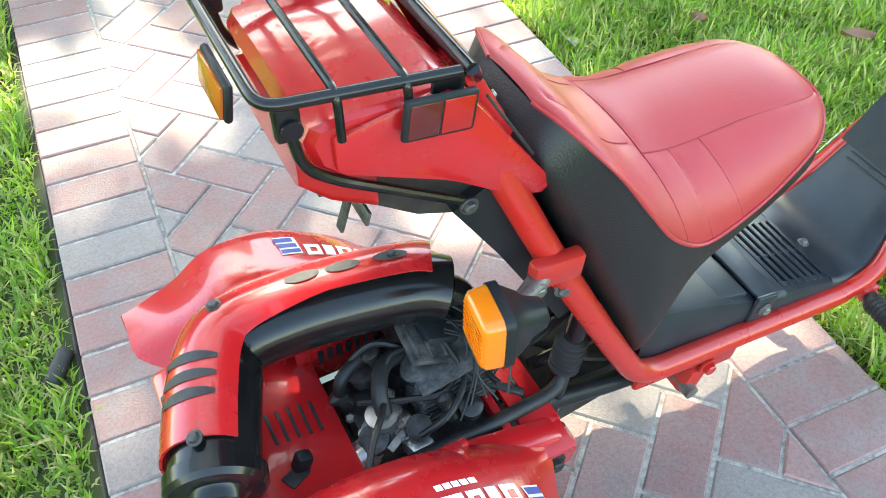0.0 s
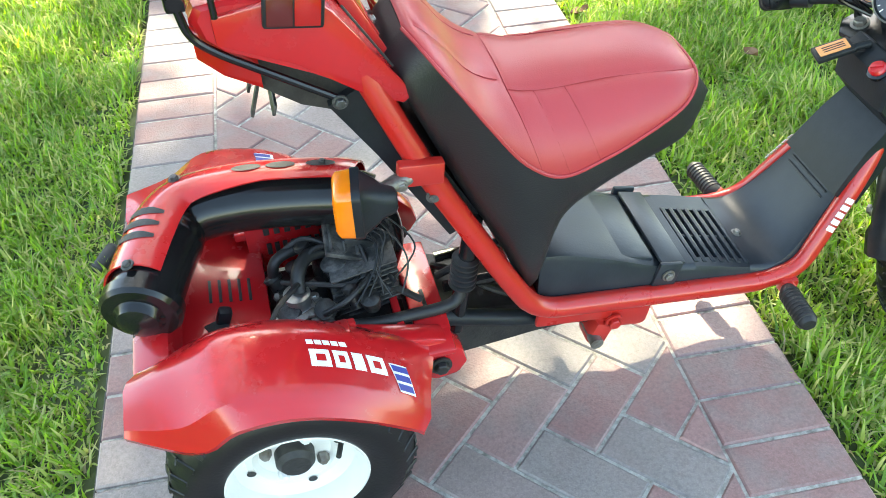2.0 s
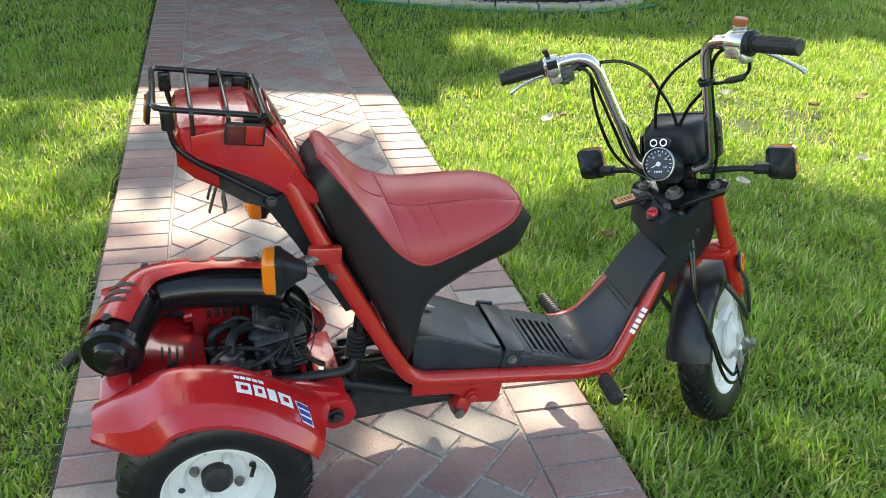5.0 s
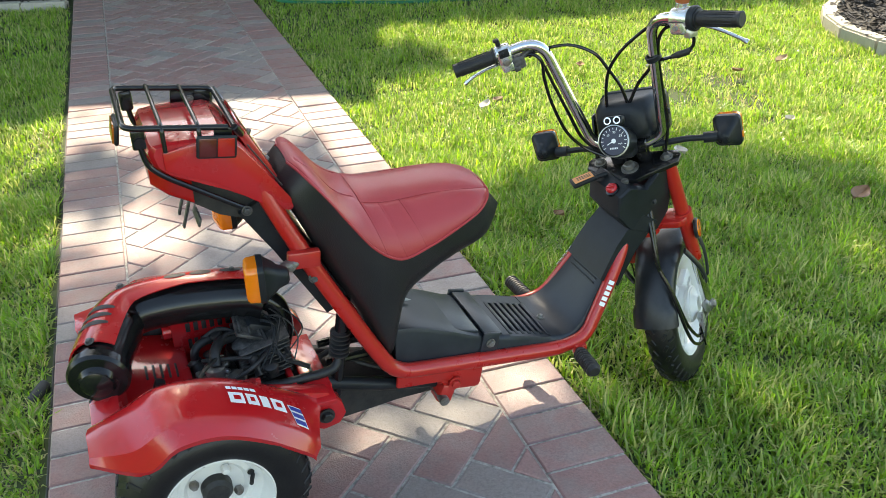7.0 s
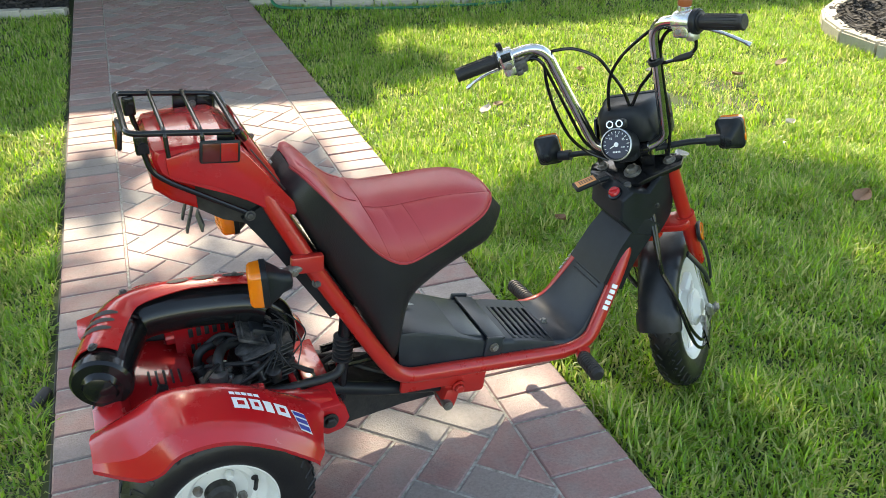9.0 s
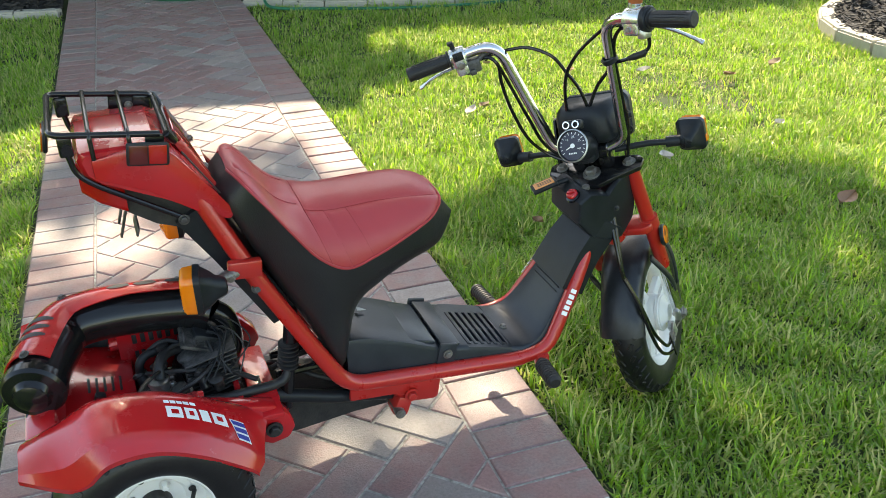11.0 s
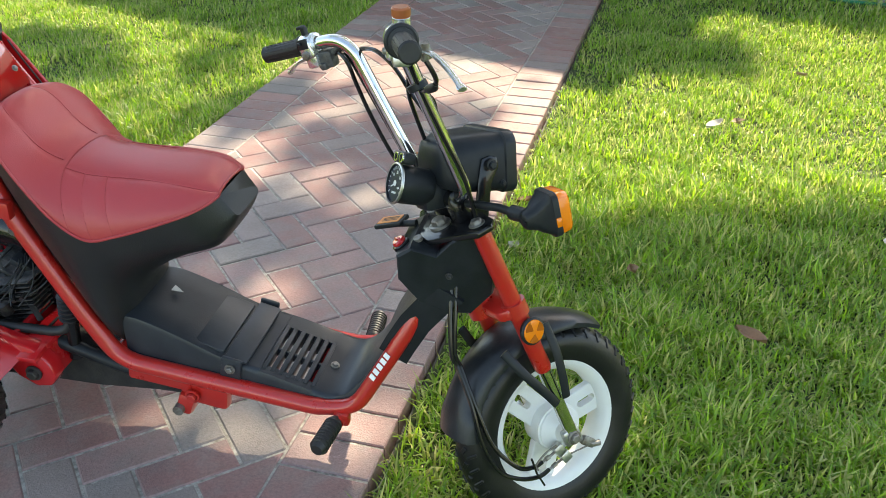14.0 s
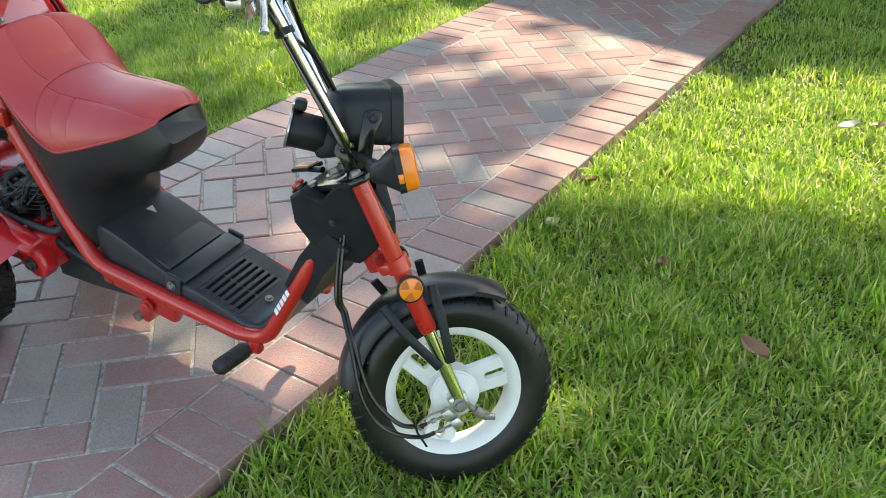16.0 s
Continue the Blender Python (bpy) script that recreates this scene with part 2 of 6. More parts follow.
SHINGLE = mat("roof_shingle", (0.10, 0.09, 0.08), 0.9, noise_scale=20, noise_mix=0.6, bump=0.3)
SIDING = mat("door_paint", (0.34, 0.35, 0.31), 0.6, noise_scale=6, noise_mix=0.3)


def many_coloured(name, colours, rough, source, speckle=0.5, bump=0.35, scale=1.0, blotch=None):
    """Each piece takes one of the colours; on it fine speckle, stains and relief."""
    m = mat(name, colours[0], rough)
    nt = m.node_tree
    b = nt.nodes["Principled BSDF"]
    if source == "island":
        rnd = nt.nodes.new("ShaderNodeNewGeometry").outputs["Random Per Island"]
    else:
        rnd = nt.nodes.new("ShaderNodeObjectInfo").outputs["Random"]
    ramp = nt.nodes.new("ShaderNodeValToRGB")
    ramp.color_ramp.interpolation = "CONSTANT"
    els = ramp.color_ramp.elements
    for k, c in enumerate(colours):
        e = els[k] if k < 2 else els.new(0.5)
        e.position, e.color = k / len(colours), (*c, 1)
    nt.links.new(rnd, ramp.inputs[0])
    geo = nt.nodes.new("ShaderNodeNewGeometry")
    col = ramp.outputs[0]
    if blotch:
        nz = nt.nodes.new("ShaderNodeTexNoise")
        nz.inputs["Scale"].default_value, nz.inputs["Detail"].default_value = 16, 3
        nt.links.new(geo.outputs["Position"], nz.inputs["Vector"])
        mr = nt.nodes.new("ShaderNodeMapRange")
        mr.inputs["From Min"].default_value, mr.inputs["From Max"].default_value, mr.inputs["To Max"].default_value = .44, .64, .6
        nt.links.new(nz.outputs["Fac"], mr.inputs["Value"])
        mx = nt.nodes.new("ShaderNodeMix")
        mx.data_type = "RGBA"
        nt.links.new(mr.outputs[0], mx.inputs["Factor"])
        nt.links.new(col, mx.inputs["A"])
        mx.inputs["B"].default_value = (*blotch, 1)
        col = mx.outputs["Result"]
    for sc, lo, hi, dark in ((9 * scale, .35, .75, 0.72), (140 * scale, .42, .68, 0.62), (420 * scale, .5, .75, 1.5)):
        nz = nt.nodes.new("ShaderNodeTexNoise")
        nz.inputs["Scale"].default_value, nz.inputs["Detail"].default_value, nz.inputs["Roughness"].default_value = sc, 5, .6
        nt.links.new(geo.outputs["Position"], nz.inputs["Vector"])
        mr = nt.nodes.new("ShaderNodeMapRange")
        mr.inputs["From Min"].default_value, mr.inputs["From Max"].default_value = lo, hi
        mr.inputs["To Max"].default_value = speckle
        nt.links.new(nz.outputs["Fac"], mr.inputs["Value"])
        mx = nt.nodes.new("ShaderNodeMix")
        mx.data_type, mx.blend_type = "RGBA", "MULTIPLY"
        nt.links.new(mr.outputs[0], mx.inputs["Factor"])
        nt.links.new(col, mx.inputs["A"])
        mx.inputs["B"].default_value = (dark, dark, dark * .98, 1)
        col = mx.outputs["Result"]
    nt.links.new(col, b.inputs["Base Color"])
    bn = nt.nodes.new("ShaderNodeTexNoise")
    bn.inputs["Scale"].default_value, bn.inputs["Detail"].default_value = 260 * scale, 6
    nt.links.new(geo.outputs["Position"], bn.inputs["Vector"])
    bp = nt.nodes.new("ShaderNodeBump")
    bp.inputs["Strength"].default_value, bp.inputs["Distance"].default_value = bump, .003 / scale
    nt.links.new(bn.outputs["Fac"], bp.inputs["Height"])
    nt.links.new(bp.outputs[0], b.inputs["Normal"])
    return m


PAVER_COLOURS = [(0.325, 0.184, 0.166), (0.347, 0.214, 0.195), (0.271, 0.231, 0.212), (0.321, 0.201, 0.184), (0.358, 0.284, 0.253), (0.297, 0.161, 0.146), (0.269, 0.223, 0.204), (0.336, 0.212, 0.195), (0.319, 0.180, 0.161), (0.293, 0.227, 0.208), (0.310, 0.190, 0.174)]
PAVER = many_coloured("paver", PAVER_COLOURS, 0.42, "object", .6, .45, blotch=(0.270, 0.214, 0.196))
PAVER_FAR = many_coloured("paver_far", PAVER_COLOURS, 0.42, "island", .6, .45, blotch=(0.270, 0.214, 0.196))
BRICK_COLOURS = [(0.318, 0.301, 0.245), (0.275, 0.258, 0.206), (0.353, 0.331, 0.275), (0.292, 0.275, 0.224)]
BRICK = many_coloured("pale_brick", BRICK_COLOURS, 0.8, "island", .35, .3, .4)
BRICK_PIECE = many_coloured("pale_brick_piece", BRICK_COLOURS, 0.8, "object", .35, .3, .4)


def flat_mesh(name, verts, faces, material, parent=None, smooth=False):
    """A mesh straight from arrays."""
    me = bpy.data.meshes.new(name)
    me.from_pydata(verts, [], faces)
    me.materials.append(material)
    if smooth:
        me.polygons.foreach_set("use_smooth", [True] * len(me.polygons))
    ob = new(name, me)
    if parent:
        ob.parent = parent
    return ob


def rise(y):
    """The lawn climbs a little towards the house."""
    t = min(1.0, max(0.0, (y - 3.2) / 1.2))
    return 0.045 * t * t * (3 - 2 * t)


bands = [-60.0, 3.2] + [3.2 + .1 * k for k in range(1, 13)] + [100.0]
ground = part("ground", loft([[Vector((-80, y, LAWN_Z + rise(y))), Vector((80, y, LAWN_Z + rise(y))), Vector((80, y, -.4)), Vector((-80, y, -.4))] for y in bands]), SOIL)
tagged(ground, "dark soil under the green lawn", "ground", kind="structure")
path = part("walkway", box(X_OUT - X_LOUT - .01, 9.7, 0.12, pose((X_OUT + X_LOUT) / 2, 1.3, -0.0637)), SAND)
tagged(path, "herringbone walkway of red and grey pavers with sand joints", "walkway", kind="structure")
for x, s in ((X_OUT + .012, 1), (X_LOUT - .012, -1)):
    top = -.036 if s > 0 else -.030
    e = part("path_edging", join(box(.004, 8.6, .06, pose(x - s * .008, .75, top - .028), .0015, 1), tube([(x - s * .006, -3.5, top), (x - s * .006, 5.0, top)], .003, 8)), EDGING)
    tagged(e, "black plastic edging along the walkway", "edging", kind="structure")

for x, s in ((X_OUT + .007, 1), (X_LOUT - .007, -1)):
    bank = part("soil_bank", loft([[Vector((x, y, -.034)), Vector((x + s * .05, y, -.044)), Vector((x + s * .17, y, LAWN_Z + .001)), Vector((x + s * .17, y, LAWN_Z - .05)), Vector((x, y, LAWN_Z - .05))] for y in (-3.5, -1.0, 2.0, 5.0)]), SOIL)
    tagged(bank, "dark soil banked against the walkway edge", "soil", kind="structure")

# house: p along its front to the right, q into it
HOUSE = pose(0.34, 6.31, 0, 0, 0, -12.5)


def hbox(p0, p1, q0, q1, z0, z1, bevel=0.0):
    return box(p1 - p0, q1 - q0, z1 - z0, HOUSE @ pose((p0 + p1) / 2, (q0 + q1) / 2, (z0 + z1) / 2), bevel)


porch = part("porch_floor", hbox(-6.5, 2.2, .0, 1.45, -.2, .03, .01), CONCRETE)
tagged(porch, "pale concrete porch floor in front of the house", "porch", kind="structure")
wall_back = part("wall_north", join(hbox(-6.5, -1.55, 1.47, 1.7, -.2, 2.7), hbox(.15, 2.2, 1.47, 1.7, -.2, 2.12), hbox(-1.55, .15, 1.47, 1.7, 2.15, 2.7)), MORTAR)
tagged(wall_back, "painted brick wall behind the porch", "wall", kind="structure")
wall_right = part("wall_east", join(hbox(2.2, 3.1, .32, .55, .12, 2.12), hbox(4.16, 4.62, .32, .55, .12, 2.12), hbox(3.1, 4.16, .32, .55, .12, .35), hbox(3.1, 4.16, .32, .55, 2.0, 2.12), hbox(2.2, 2.4, .55, 1.47, -.2, 2.12)), MORTAR)
tagged(wall_right, "painted brick house wall beside the lawn", "wall", kind="structure")
plinth = part("foundation", hbox(2.2, 4.64, .295, .55, -.25, .12, .004), mat("foundation", (0.20, 0.18, 0.155), 0.9, noise_scale=5, noise_mix=.6, other=(.27, .25, .22), bump=.3))
tagged(plinth, "bare concrete foundation of the house", "foundation", kind="structure")
house_rear = part("wall_rear", join(hbox(-6.5, 4.62, 6.0, 6.2, -.2, 2.12), hbox(-6.7, -6.5, 0, 6.2, -.2, 2.7), hbox(4.42, 4.62, .55, 6.0, -.2, 2.12)), MORTAR)
tagged(house_rear, "outer walls of the house", "wall", kind="structure")
ceil = part("porch_ceiling", join(hbox(-6.9, .62, -.70, 6.3, 2.7, 2.8), hbox(.66, 4.70, .30, 6.3, 2.12, 2.2)), SIDING)
tagged(ceil, "flat porch ceiling and eaves", "ceiling", kind="structure")


def gable(p0, p1, eave, ridge, q0, q1, skew=0.0):
    """A pitched roof over p0 to p1; the front eave draws back by skew at p1."""
    qm = (q0 + q1) / 2
    return loft([[HOUSE @ Vector((p, q, z)) for q, z in ((f, eave), (qm, ridge), (q1, eave), (q1, eave - .15), (f, eave - .15))] for p, f in ((p0, q0), (p1, q0 + skew))])


roof = part("roof", join(gable(.66, 4.80, 2.36, 3.9, -.07, 6.4, .36), gable(-7, .64, 3.2, 5.2, -.75, 6.4)), SHINGLE)
tagged(roof, "grey shingle roof of the house", "roof", kind="structure")
win = part("window_1", hbox(3.30, 3.90, .40, .43, .40, 1.95), mat("window_glass", (0.02, 0.025, 0.025), 0.06, spec=.8))
tagged(win, "dark house window with a white frame", "window", kind="structure")
for p0, p1, z0, z1 in ((3.27, 3.95, .352, .405), (3.27, 3.33, .405, 2.0), (3.89, 3.95, .405, 2.0), (3.33, 3.89, 1.95, 2.0)):
    part("window_frame", hbox(p0, p1, .36, .44, z0, z1, .006), WHITE_PAINT, win)
for p0, p1 in ((3.1, 3.265), (3.955, 4.16)):
    part("shutter", hbox(p0, p1, .34, .40, .355, 1.99, .006), DARK_GREEN, win, "dark green window shutter")
door = part("door_1", hbox(-1.5, .10, 1.52, 1.58, .05, 2.15, .004), SIDING)
tagged(door, "pale green-grey painted front door", "door", kind="structure")
for p0, p1 in ((-1.62, -1.55), (.15, .22)):
    part("door_frame", hbox(p0, p1, 1.44, 1.60, .03, 2.15, .005), mat("brown_trim", (0.10, 0.065, 0.045), .6, noise_scale=10, noise_mix=.5), door)
part("threshold", hbox(-1.5, .10, 1.40, 1.56, .03, .10, .008), SIDING, door)

# beds: a mulch sheet inside a ring of concrete blocks
def bed(outline, curb_pts, name, top, label, n_skip=0):
    b = part("mulch_bed", slab(outline, .12, pose(0, 0, top)), MULCH)
    tagged(b, label, "mulch", kind="structure")
    return b


BED_RIGHT = [(.21, 5.05), (.73, 4.74), (1.25, 4.54), (1.80, 4.45), (2.31, 4.56), (2.54, 4.78), (2.61, 5.08), (2.58, 5.49), (2.44, 5.87)]
bed([(x, y) for x, y in BED_RIGHT] + [(2.0, 5.95), (.21, 6.33)], BED_RIGHT, "right", .0, "dark mulch bed between walkway and porch")
BED_LEFT = [(-1.03, 5.23), (-1.6, 5.37), (-2.2, 5.49), (-3.0, 5.64), (-4.2, 5.82)]
bed(BED_LEFT + [(-4.3, 7.4), (-1.03, 6.63)], BED_LEFT, "left", .0, "dark mulch bed left of the walkway by the porch")
BED_FAR = [(4.75, 3.56), (4.10, 3.44), (3.65, 3.16), (3.42, 2.86), (3.31, 2.56), (3.31, 2.24), (3.42, 1.94), (3.70, 1.64), (4.35, 1.44)]
bed(BED_FAR + [(5.4, 1.4), (5.4, 3.3)], BED_FAR, "far", .0, "dark mulch bed in the lawn")
CURB_DATA = {}


def curb(pts, top=.02):
    line = rounded([(x, y, 0) for x, y in pts], .3, 4)
    lens_ = [0]
    for a, b in zip(line, line[1:]):
        lens_.append(lens_[-1] + (b - a).length)
    step = .30
    k = 0
    while (k + 1) * step <= lens_[-1] + .1:
        ends = []
        for d in (k * step, min((k + 1) * step, lens_[-1])):
            i = max(j for j in range(len(lens_)) if lens_[j] <= d + 1e-6)
            i = min(i, len(line) - 2)
            ends.append(line[i].lerp(line[i + 1], (d - lens_[i]) / max(1e-6, lens_[i + 1] - lens_[i])))
        a, b = ends
        if (b - a).length > .05:
            me = CURB_DATA.get("m")
            if me is None:
                bm = box(1, .10, .16, None)
                bmesh.ops.bevel(bm, geom=[e for e in bm.edges if abs(e.verts[0].co.z - .08) < .001 and abs(e.verts[1].co.z - .08) < .001], offset=.012, segments=2, affect="EDGES")
                me = bpy.data.meshes.new("curb_block")
                bm.to_mesh(me)
                bm.free()
                me.materials.append(CURB)
                CURB_DATA["m"] = me
            ob = new("curb_block", me)
            mid = (a + b) / 2
            ob.matrix_world = Matrix.Translation((mid.x, mid.y, top - .08)) @ Matrix.Rotation(math.atan2(b.y - a.y, b.x - a.x), 4, "Z") @ Matrix.Diagonal(((b - a).length - .006, 1, 1, 1))
            tagged(ob, "pale concrete edging block round a mulch bed", "curb", "curb blocks", kind="")
        k += 1


for pts in (BED_RIGHT, BED_LEFT, BED_FAR):
    curb(pts)

# ---- scooter: x ahead, y to its left, z up ----
scooter = thing("motor_scooter", pose(0.138, 0.092, 0.003, 2.32, -0.67, 3.06) @ Matrix.Diagonal((.991, .991, .991, 1)), "red three-wheeled motor scooter with red vinyl seat on the walkway", "scooter")
RAKE, STEER = radians(23.5), radians(44)
STEM = Matrix.Translation((0.36, 0, 0.122)) @ Matrix.Rotation(-RAKE, 4, "Y") @ Matrix.Rotation(STEER, 4, "Z")   # u ahead, v left, w up the stem


def at_stem(*pts):
    return [STEM @ Vector(p) for p in pts]


def bolt(p, d, r=0.008, parent=None, material=None):
    """A hexagon head on a washer, at p, looking along d."""
    bm = join(lathe([(0, 0), (r * 1.5, 0), (r * 1.5, r * 0.35), (r * 1.05, r * 0.4)], 20), lathe([(r * 1.05, r * 0.3), (r, r * 1.0), (r * 0.8, r * 1.15), (0, r * 1.15)], 6))
    bm.transform(axis_pose(p, d))
    return part("bolt", bm, material or DULL_STEEL, parent or scooter, "", True, 25)


# frame
for s in (-1, 1):
    part("frame_tube", tube(rounded([(-0.665, s * .078 + .017, .73), (-0.585, s * .1 + .003, .545), (-.47, s * .105, .318), (-.425, s * .105, .238), (-.03, s * .1, .183), (.035, s * .098, .195), (.12, s * .066, .34), (.165, s * .034, .425), (.20, s * .01, .485)], .055, 7), [.0166] * 29 + [.0152] * 40, 14), RED_STEEL, scooter)
    part("foot_peg_bracket", join(tube([(.012, s * .1, .178), (.008, s * .128, .178)], .012, 10), box(.03, .02, .026, pose(.012, s * .112, .177), .005)), RED_STEEL, scooter)
    peg = part("foot_peg", tube([(.008, s * .124, .178), (.002, s * .132, .178), (-.004, s * .2, .181), (-.005, s * .206, .181)], [.012, .0155, .015, .011], 16), RUBBER, scooter, "ribbed black rubber foot peg")
    for k in range(9):
        part("rib", lathe([(.0155, -.0018), (.0172, -.001), (.0172, .001), (.0155, .0018)], 16, axis_pose((.002 - k * .0007, s * (.136 + .0075 * k), .178 + .0003 * k), (-.06, s, .03)), closed=True), RUBBER, peg)
part("head_tube", tube(at_stem((0, 0, .27), (0, 0, .45)), .024, 16), RED_STEEL, scooter)
part("cross_tube", tube([(-.06, -.1, .188), (-.06, .1, .188)], .014), RED_STEEL, scooter)
part("cross_tube", tube([(-.43, -.1, .25), (-.43, .1, .25)], .014), RED_STEEL, scooter)
part("stand_bracket", join(box(.13, .012, .045, pose(-.355, -.098, .205, 0, 7), .006), box(.10, .03, .07, pose(-.27, -.085, .175, 0, 9), .012), box(.035, .05, .05, pose(-.31, -.085, .145, 0, 20), .01)), RED_STEEL, scooter, "red steel bracket under the footboard")
bolt((-.29, -.105, .17), (0, -1, 0), .010, material=RED_STEEL)
part("stand_pin", tube([(-.32, -.12, .138), (-.32, .1, .138)], .011), DULL_STEEL, scooter, "rusty steel pivot pin")
part("stand_leg", tube(rounded([(-.32, .06, .14), (-.42, .07, .13), (-.53, .06, .15)], .03), .012), BLACK_PLASTIC, scooter)

# seat: a cushion and its skirt
CROWN = [(-.198, .594), (-.215, .607), (-.25, .617), (-.31, .622), (-.37, .624), (-.43, .627), (-.478, .638), (-.515, .658), (-.544, .694), (-.566, .716), (-.582, .721), (-.590, .717)]
EDGE = [(-.197, .586, .050), (-.209, .580, .074), (-.240, .570, .102), (-.30, .551, .121), (-.355, .534, .131), (-.412, .522, .135), (-.462, .555, .137), (-.505, .614, .137), (-.541, .668, .130), (-.565, .697, .108), (-.58, .710, .073), (-.590, .713, .040)]
UNDER = [(-.168, .546, .050, 9.0), (-.184, .516, .066, 6.0), (-.212, .482, .083, 4.0), (-.268, .457, .092, 3.0), (-.33, .422, .098, 2.6), (-.388, .368, .10, 3.0), (-.425, .255, .097, 7.0), (-.475, .36, .095, 8.0), (-.54, .50, .092, 8.0), (-.595, .630, .09, 7.0), (-.613, .672, .072, 6.0), (-.619, .686, .042, 5.0)]


def smooth_rows(rows, n):
    """More rows between the given ones, on a smooth curve."""
    return [tuple(v) for v in np.array([[q for q in p] for p in _curve(rows, n)])]


def _curve(rows, n):
    a = np.array(rows, float)
    for i in range(len(a) - 1):
        p0, p1, p2, p3 = a[max(i - 1, 0)], a[i], a[i + 1], a[min(i + 2, len(a) - 1)]
        for k in range(n):
            t = k / n
            yield 0.5 * (2 * p1 + (p2 - p0) * t + (2 * p0 - 5 * p1 + 4 * p2 - p3) * t * t + (3 * p1 - p0 - 3 * p2 + p3) * t ** 3)
    yield a[-1]


crown, edge, under = smooth_rows(CROWN, 5), smooth_rows(EDGE, 5), smooth_rows(UNDER, 5)


def seat_point(i, v, lift=0.0):
    """On the cushion: i along the rows (may be broken), v from -1 to 1 across."""
    i0 = min(int(i), len(crown) - 2)
    f = i - i0
    c = np.array(crown[i0]) * (1 - f) + np.array(crown[i0 + 1]) * f
    e = np.array(edge[i0]) * (1 - f) + np.array(edge[i0 + 1]) * f
    a = v * math.pi / 2
    y = e[2] * math.copysign(abs(math.sin(a)) ** 0.85, a)
    k = 1 - max(math.cos(a), 0) ** 1.1
    x, z = c * (1 - k) + e[:2] * k
    return Vector((x, y, z + lift))


N_ROW = len(crown)
CENTRE_SEAM = lambda i: .29 + .33 * max(0, 1 - i / 18) ** 1.5       # half width of the middle panel, in v
SEAT_SEAMS = [[(i, s * CENTRE_SEAM(i)) for i in np.arange(1, 29.1, 2)] for s in (-1, 1)]
SEAT_SEAMS += [[(i0 - 1.5 * t, s * (CENTRE_SEAM(i0) + (.97 - CENTRE_SEAM(i0)) * t)) for t in np.linspace(0, 1, 8)] for s in (-1, 1) for i0 in (29, 25.4, 21.8)]
SEAT_SEAMS += [[(29, v) for v in np.linspace(-.30, .30, 9)]]
SEAT_SEAMS += [[(i, s * (.22 + .004 * (i - 30))) for i in np.arange(30, 49, 2.0)] for s in (-1, 1)]


def groove(i, v):
    """How deep the stitching draws the cover in."""
    low = 9.0
    for line in SEAT_SEAMS:
        a = np.array(line) * (.0115, .125)
        p = np.array((i * .0115, v * .125))
        d = a[1:] - a[:-1]
        t = np.clip(((p - a[:-1]) * d).sum(1) / (d * d).sum(1), 0, 1)
        low = min(low, np.sqrt((((p - a[:-1]) - d * t[:, None]) ** 2).sum(1).min()))
    return -.0016 * math.exp(-(low / .0036) ** 2) - .0015 * math.exp(-(low / .012) ** 2)


cushion = loft([[seat_point(i, v, groove(i, v) + .0016 * noise.noise(Vector((i * .16, v * 2.2, 3.3)))) for v in np.linspace(-1, 1, 73)] for i in np.linspace(0, N_ROW - 1, 165)], caps=False, closed=False)
cushion = part("seat", cushion, RED_VINYL, scooter, "faded red vinyl seat cushion with stitched panels", sharp=60)
skirt = []
for i in range(N_ROW):
    (ex, ez, ew), (ux, uz, uw, n) = edge[i], under[i]
    half = []
    for q in range(9):
        th = math.pi / 2 * q / 8
        up, out = max(0, math.sin(th)) ** (2 / n), max(0, math.cos(th)) ** (2 / n)
        if q == 8:
            out = 0.0
        half.append(Vector((ex + (ux - ex) * up, (ew + (uw - ew) * up ** 2) * out, ez + (uz - ez) * up)))
    skirt.append([Vector((p.x, -p.y, p.z)) for p in half] + half[-2::-1])
part("seat_skirt", loft(skirt, caps=True, closed=True), BLACK_VINYL, scooter, "black vinyl seat side and pedestal", sharp=48)
for s in (-1, 1):
    part("piping", tube([seat_point(i, s, 0) + Vector((0, s * .001, 0)) for i in np.linspace(0, N_ROW - 1, 111)], .0026, 8), RED_VINYL, cushion)
part("piping", tube([seat_point(0, v, 0) for v in np.linspace(-1, 1, 21)], .0026, 8), RED_VINYL, cushion)
for line in SEAT_SEAMS:
    part("seam", tube([seat_point(i, v, -.0029) for i, v in line], .0008, 6), SEAM, cushion)

# footboard
FLOOR = [(-.415, .33, .09), (-.375, .326, .092), (-.30, .298, .093), (-.22, .262, .093), (-.13, .238, .094), (-.05, .213, .094), (-.01, .206, .093), (.022, .222, .088), (.06, .272, .076), (.105, .345, .062), (.15, .42, .048)]
rows = smooth_rows(FLOOR, 4)
rings = []
for k, (x, z, w) in enumerate(rows):
    a, b = rows[max(k - 1, 0)], rows[min(k + 1, len(rows) - 1)]
    d = Vector((b[0] - a[0], 0, b[1] - a[1])).normalized()
    up = Vector((-d.z, 0, d.x))
    c = Vector((x, 0, z))
    deep = -max(.026, z - .232 + (x + .425) * .139) if x < .0 else -.030
    rings.append([c + Vector((0, y * w, 0)) + up * h for y, h in ((-1, deep), (-1.0, -.010), (-.96, -.002), (-.88, .0), (-.4, .0), (.4, .0), (.88, .0), (.96, -.002), (1, -.010), (1, deep))])
OPEN = [k for k, (x, z, w) in enumerate(rows) if -.172 < x < -.040]         # the stretch that is open between its side rails
a, b = OPEN[0], OPEN[-1]


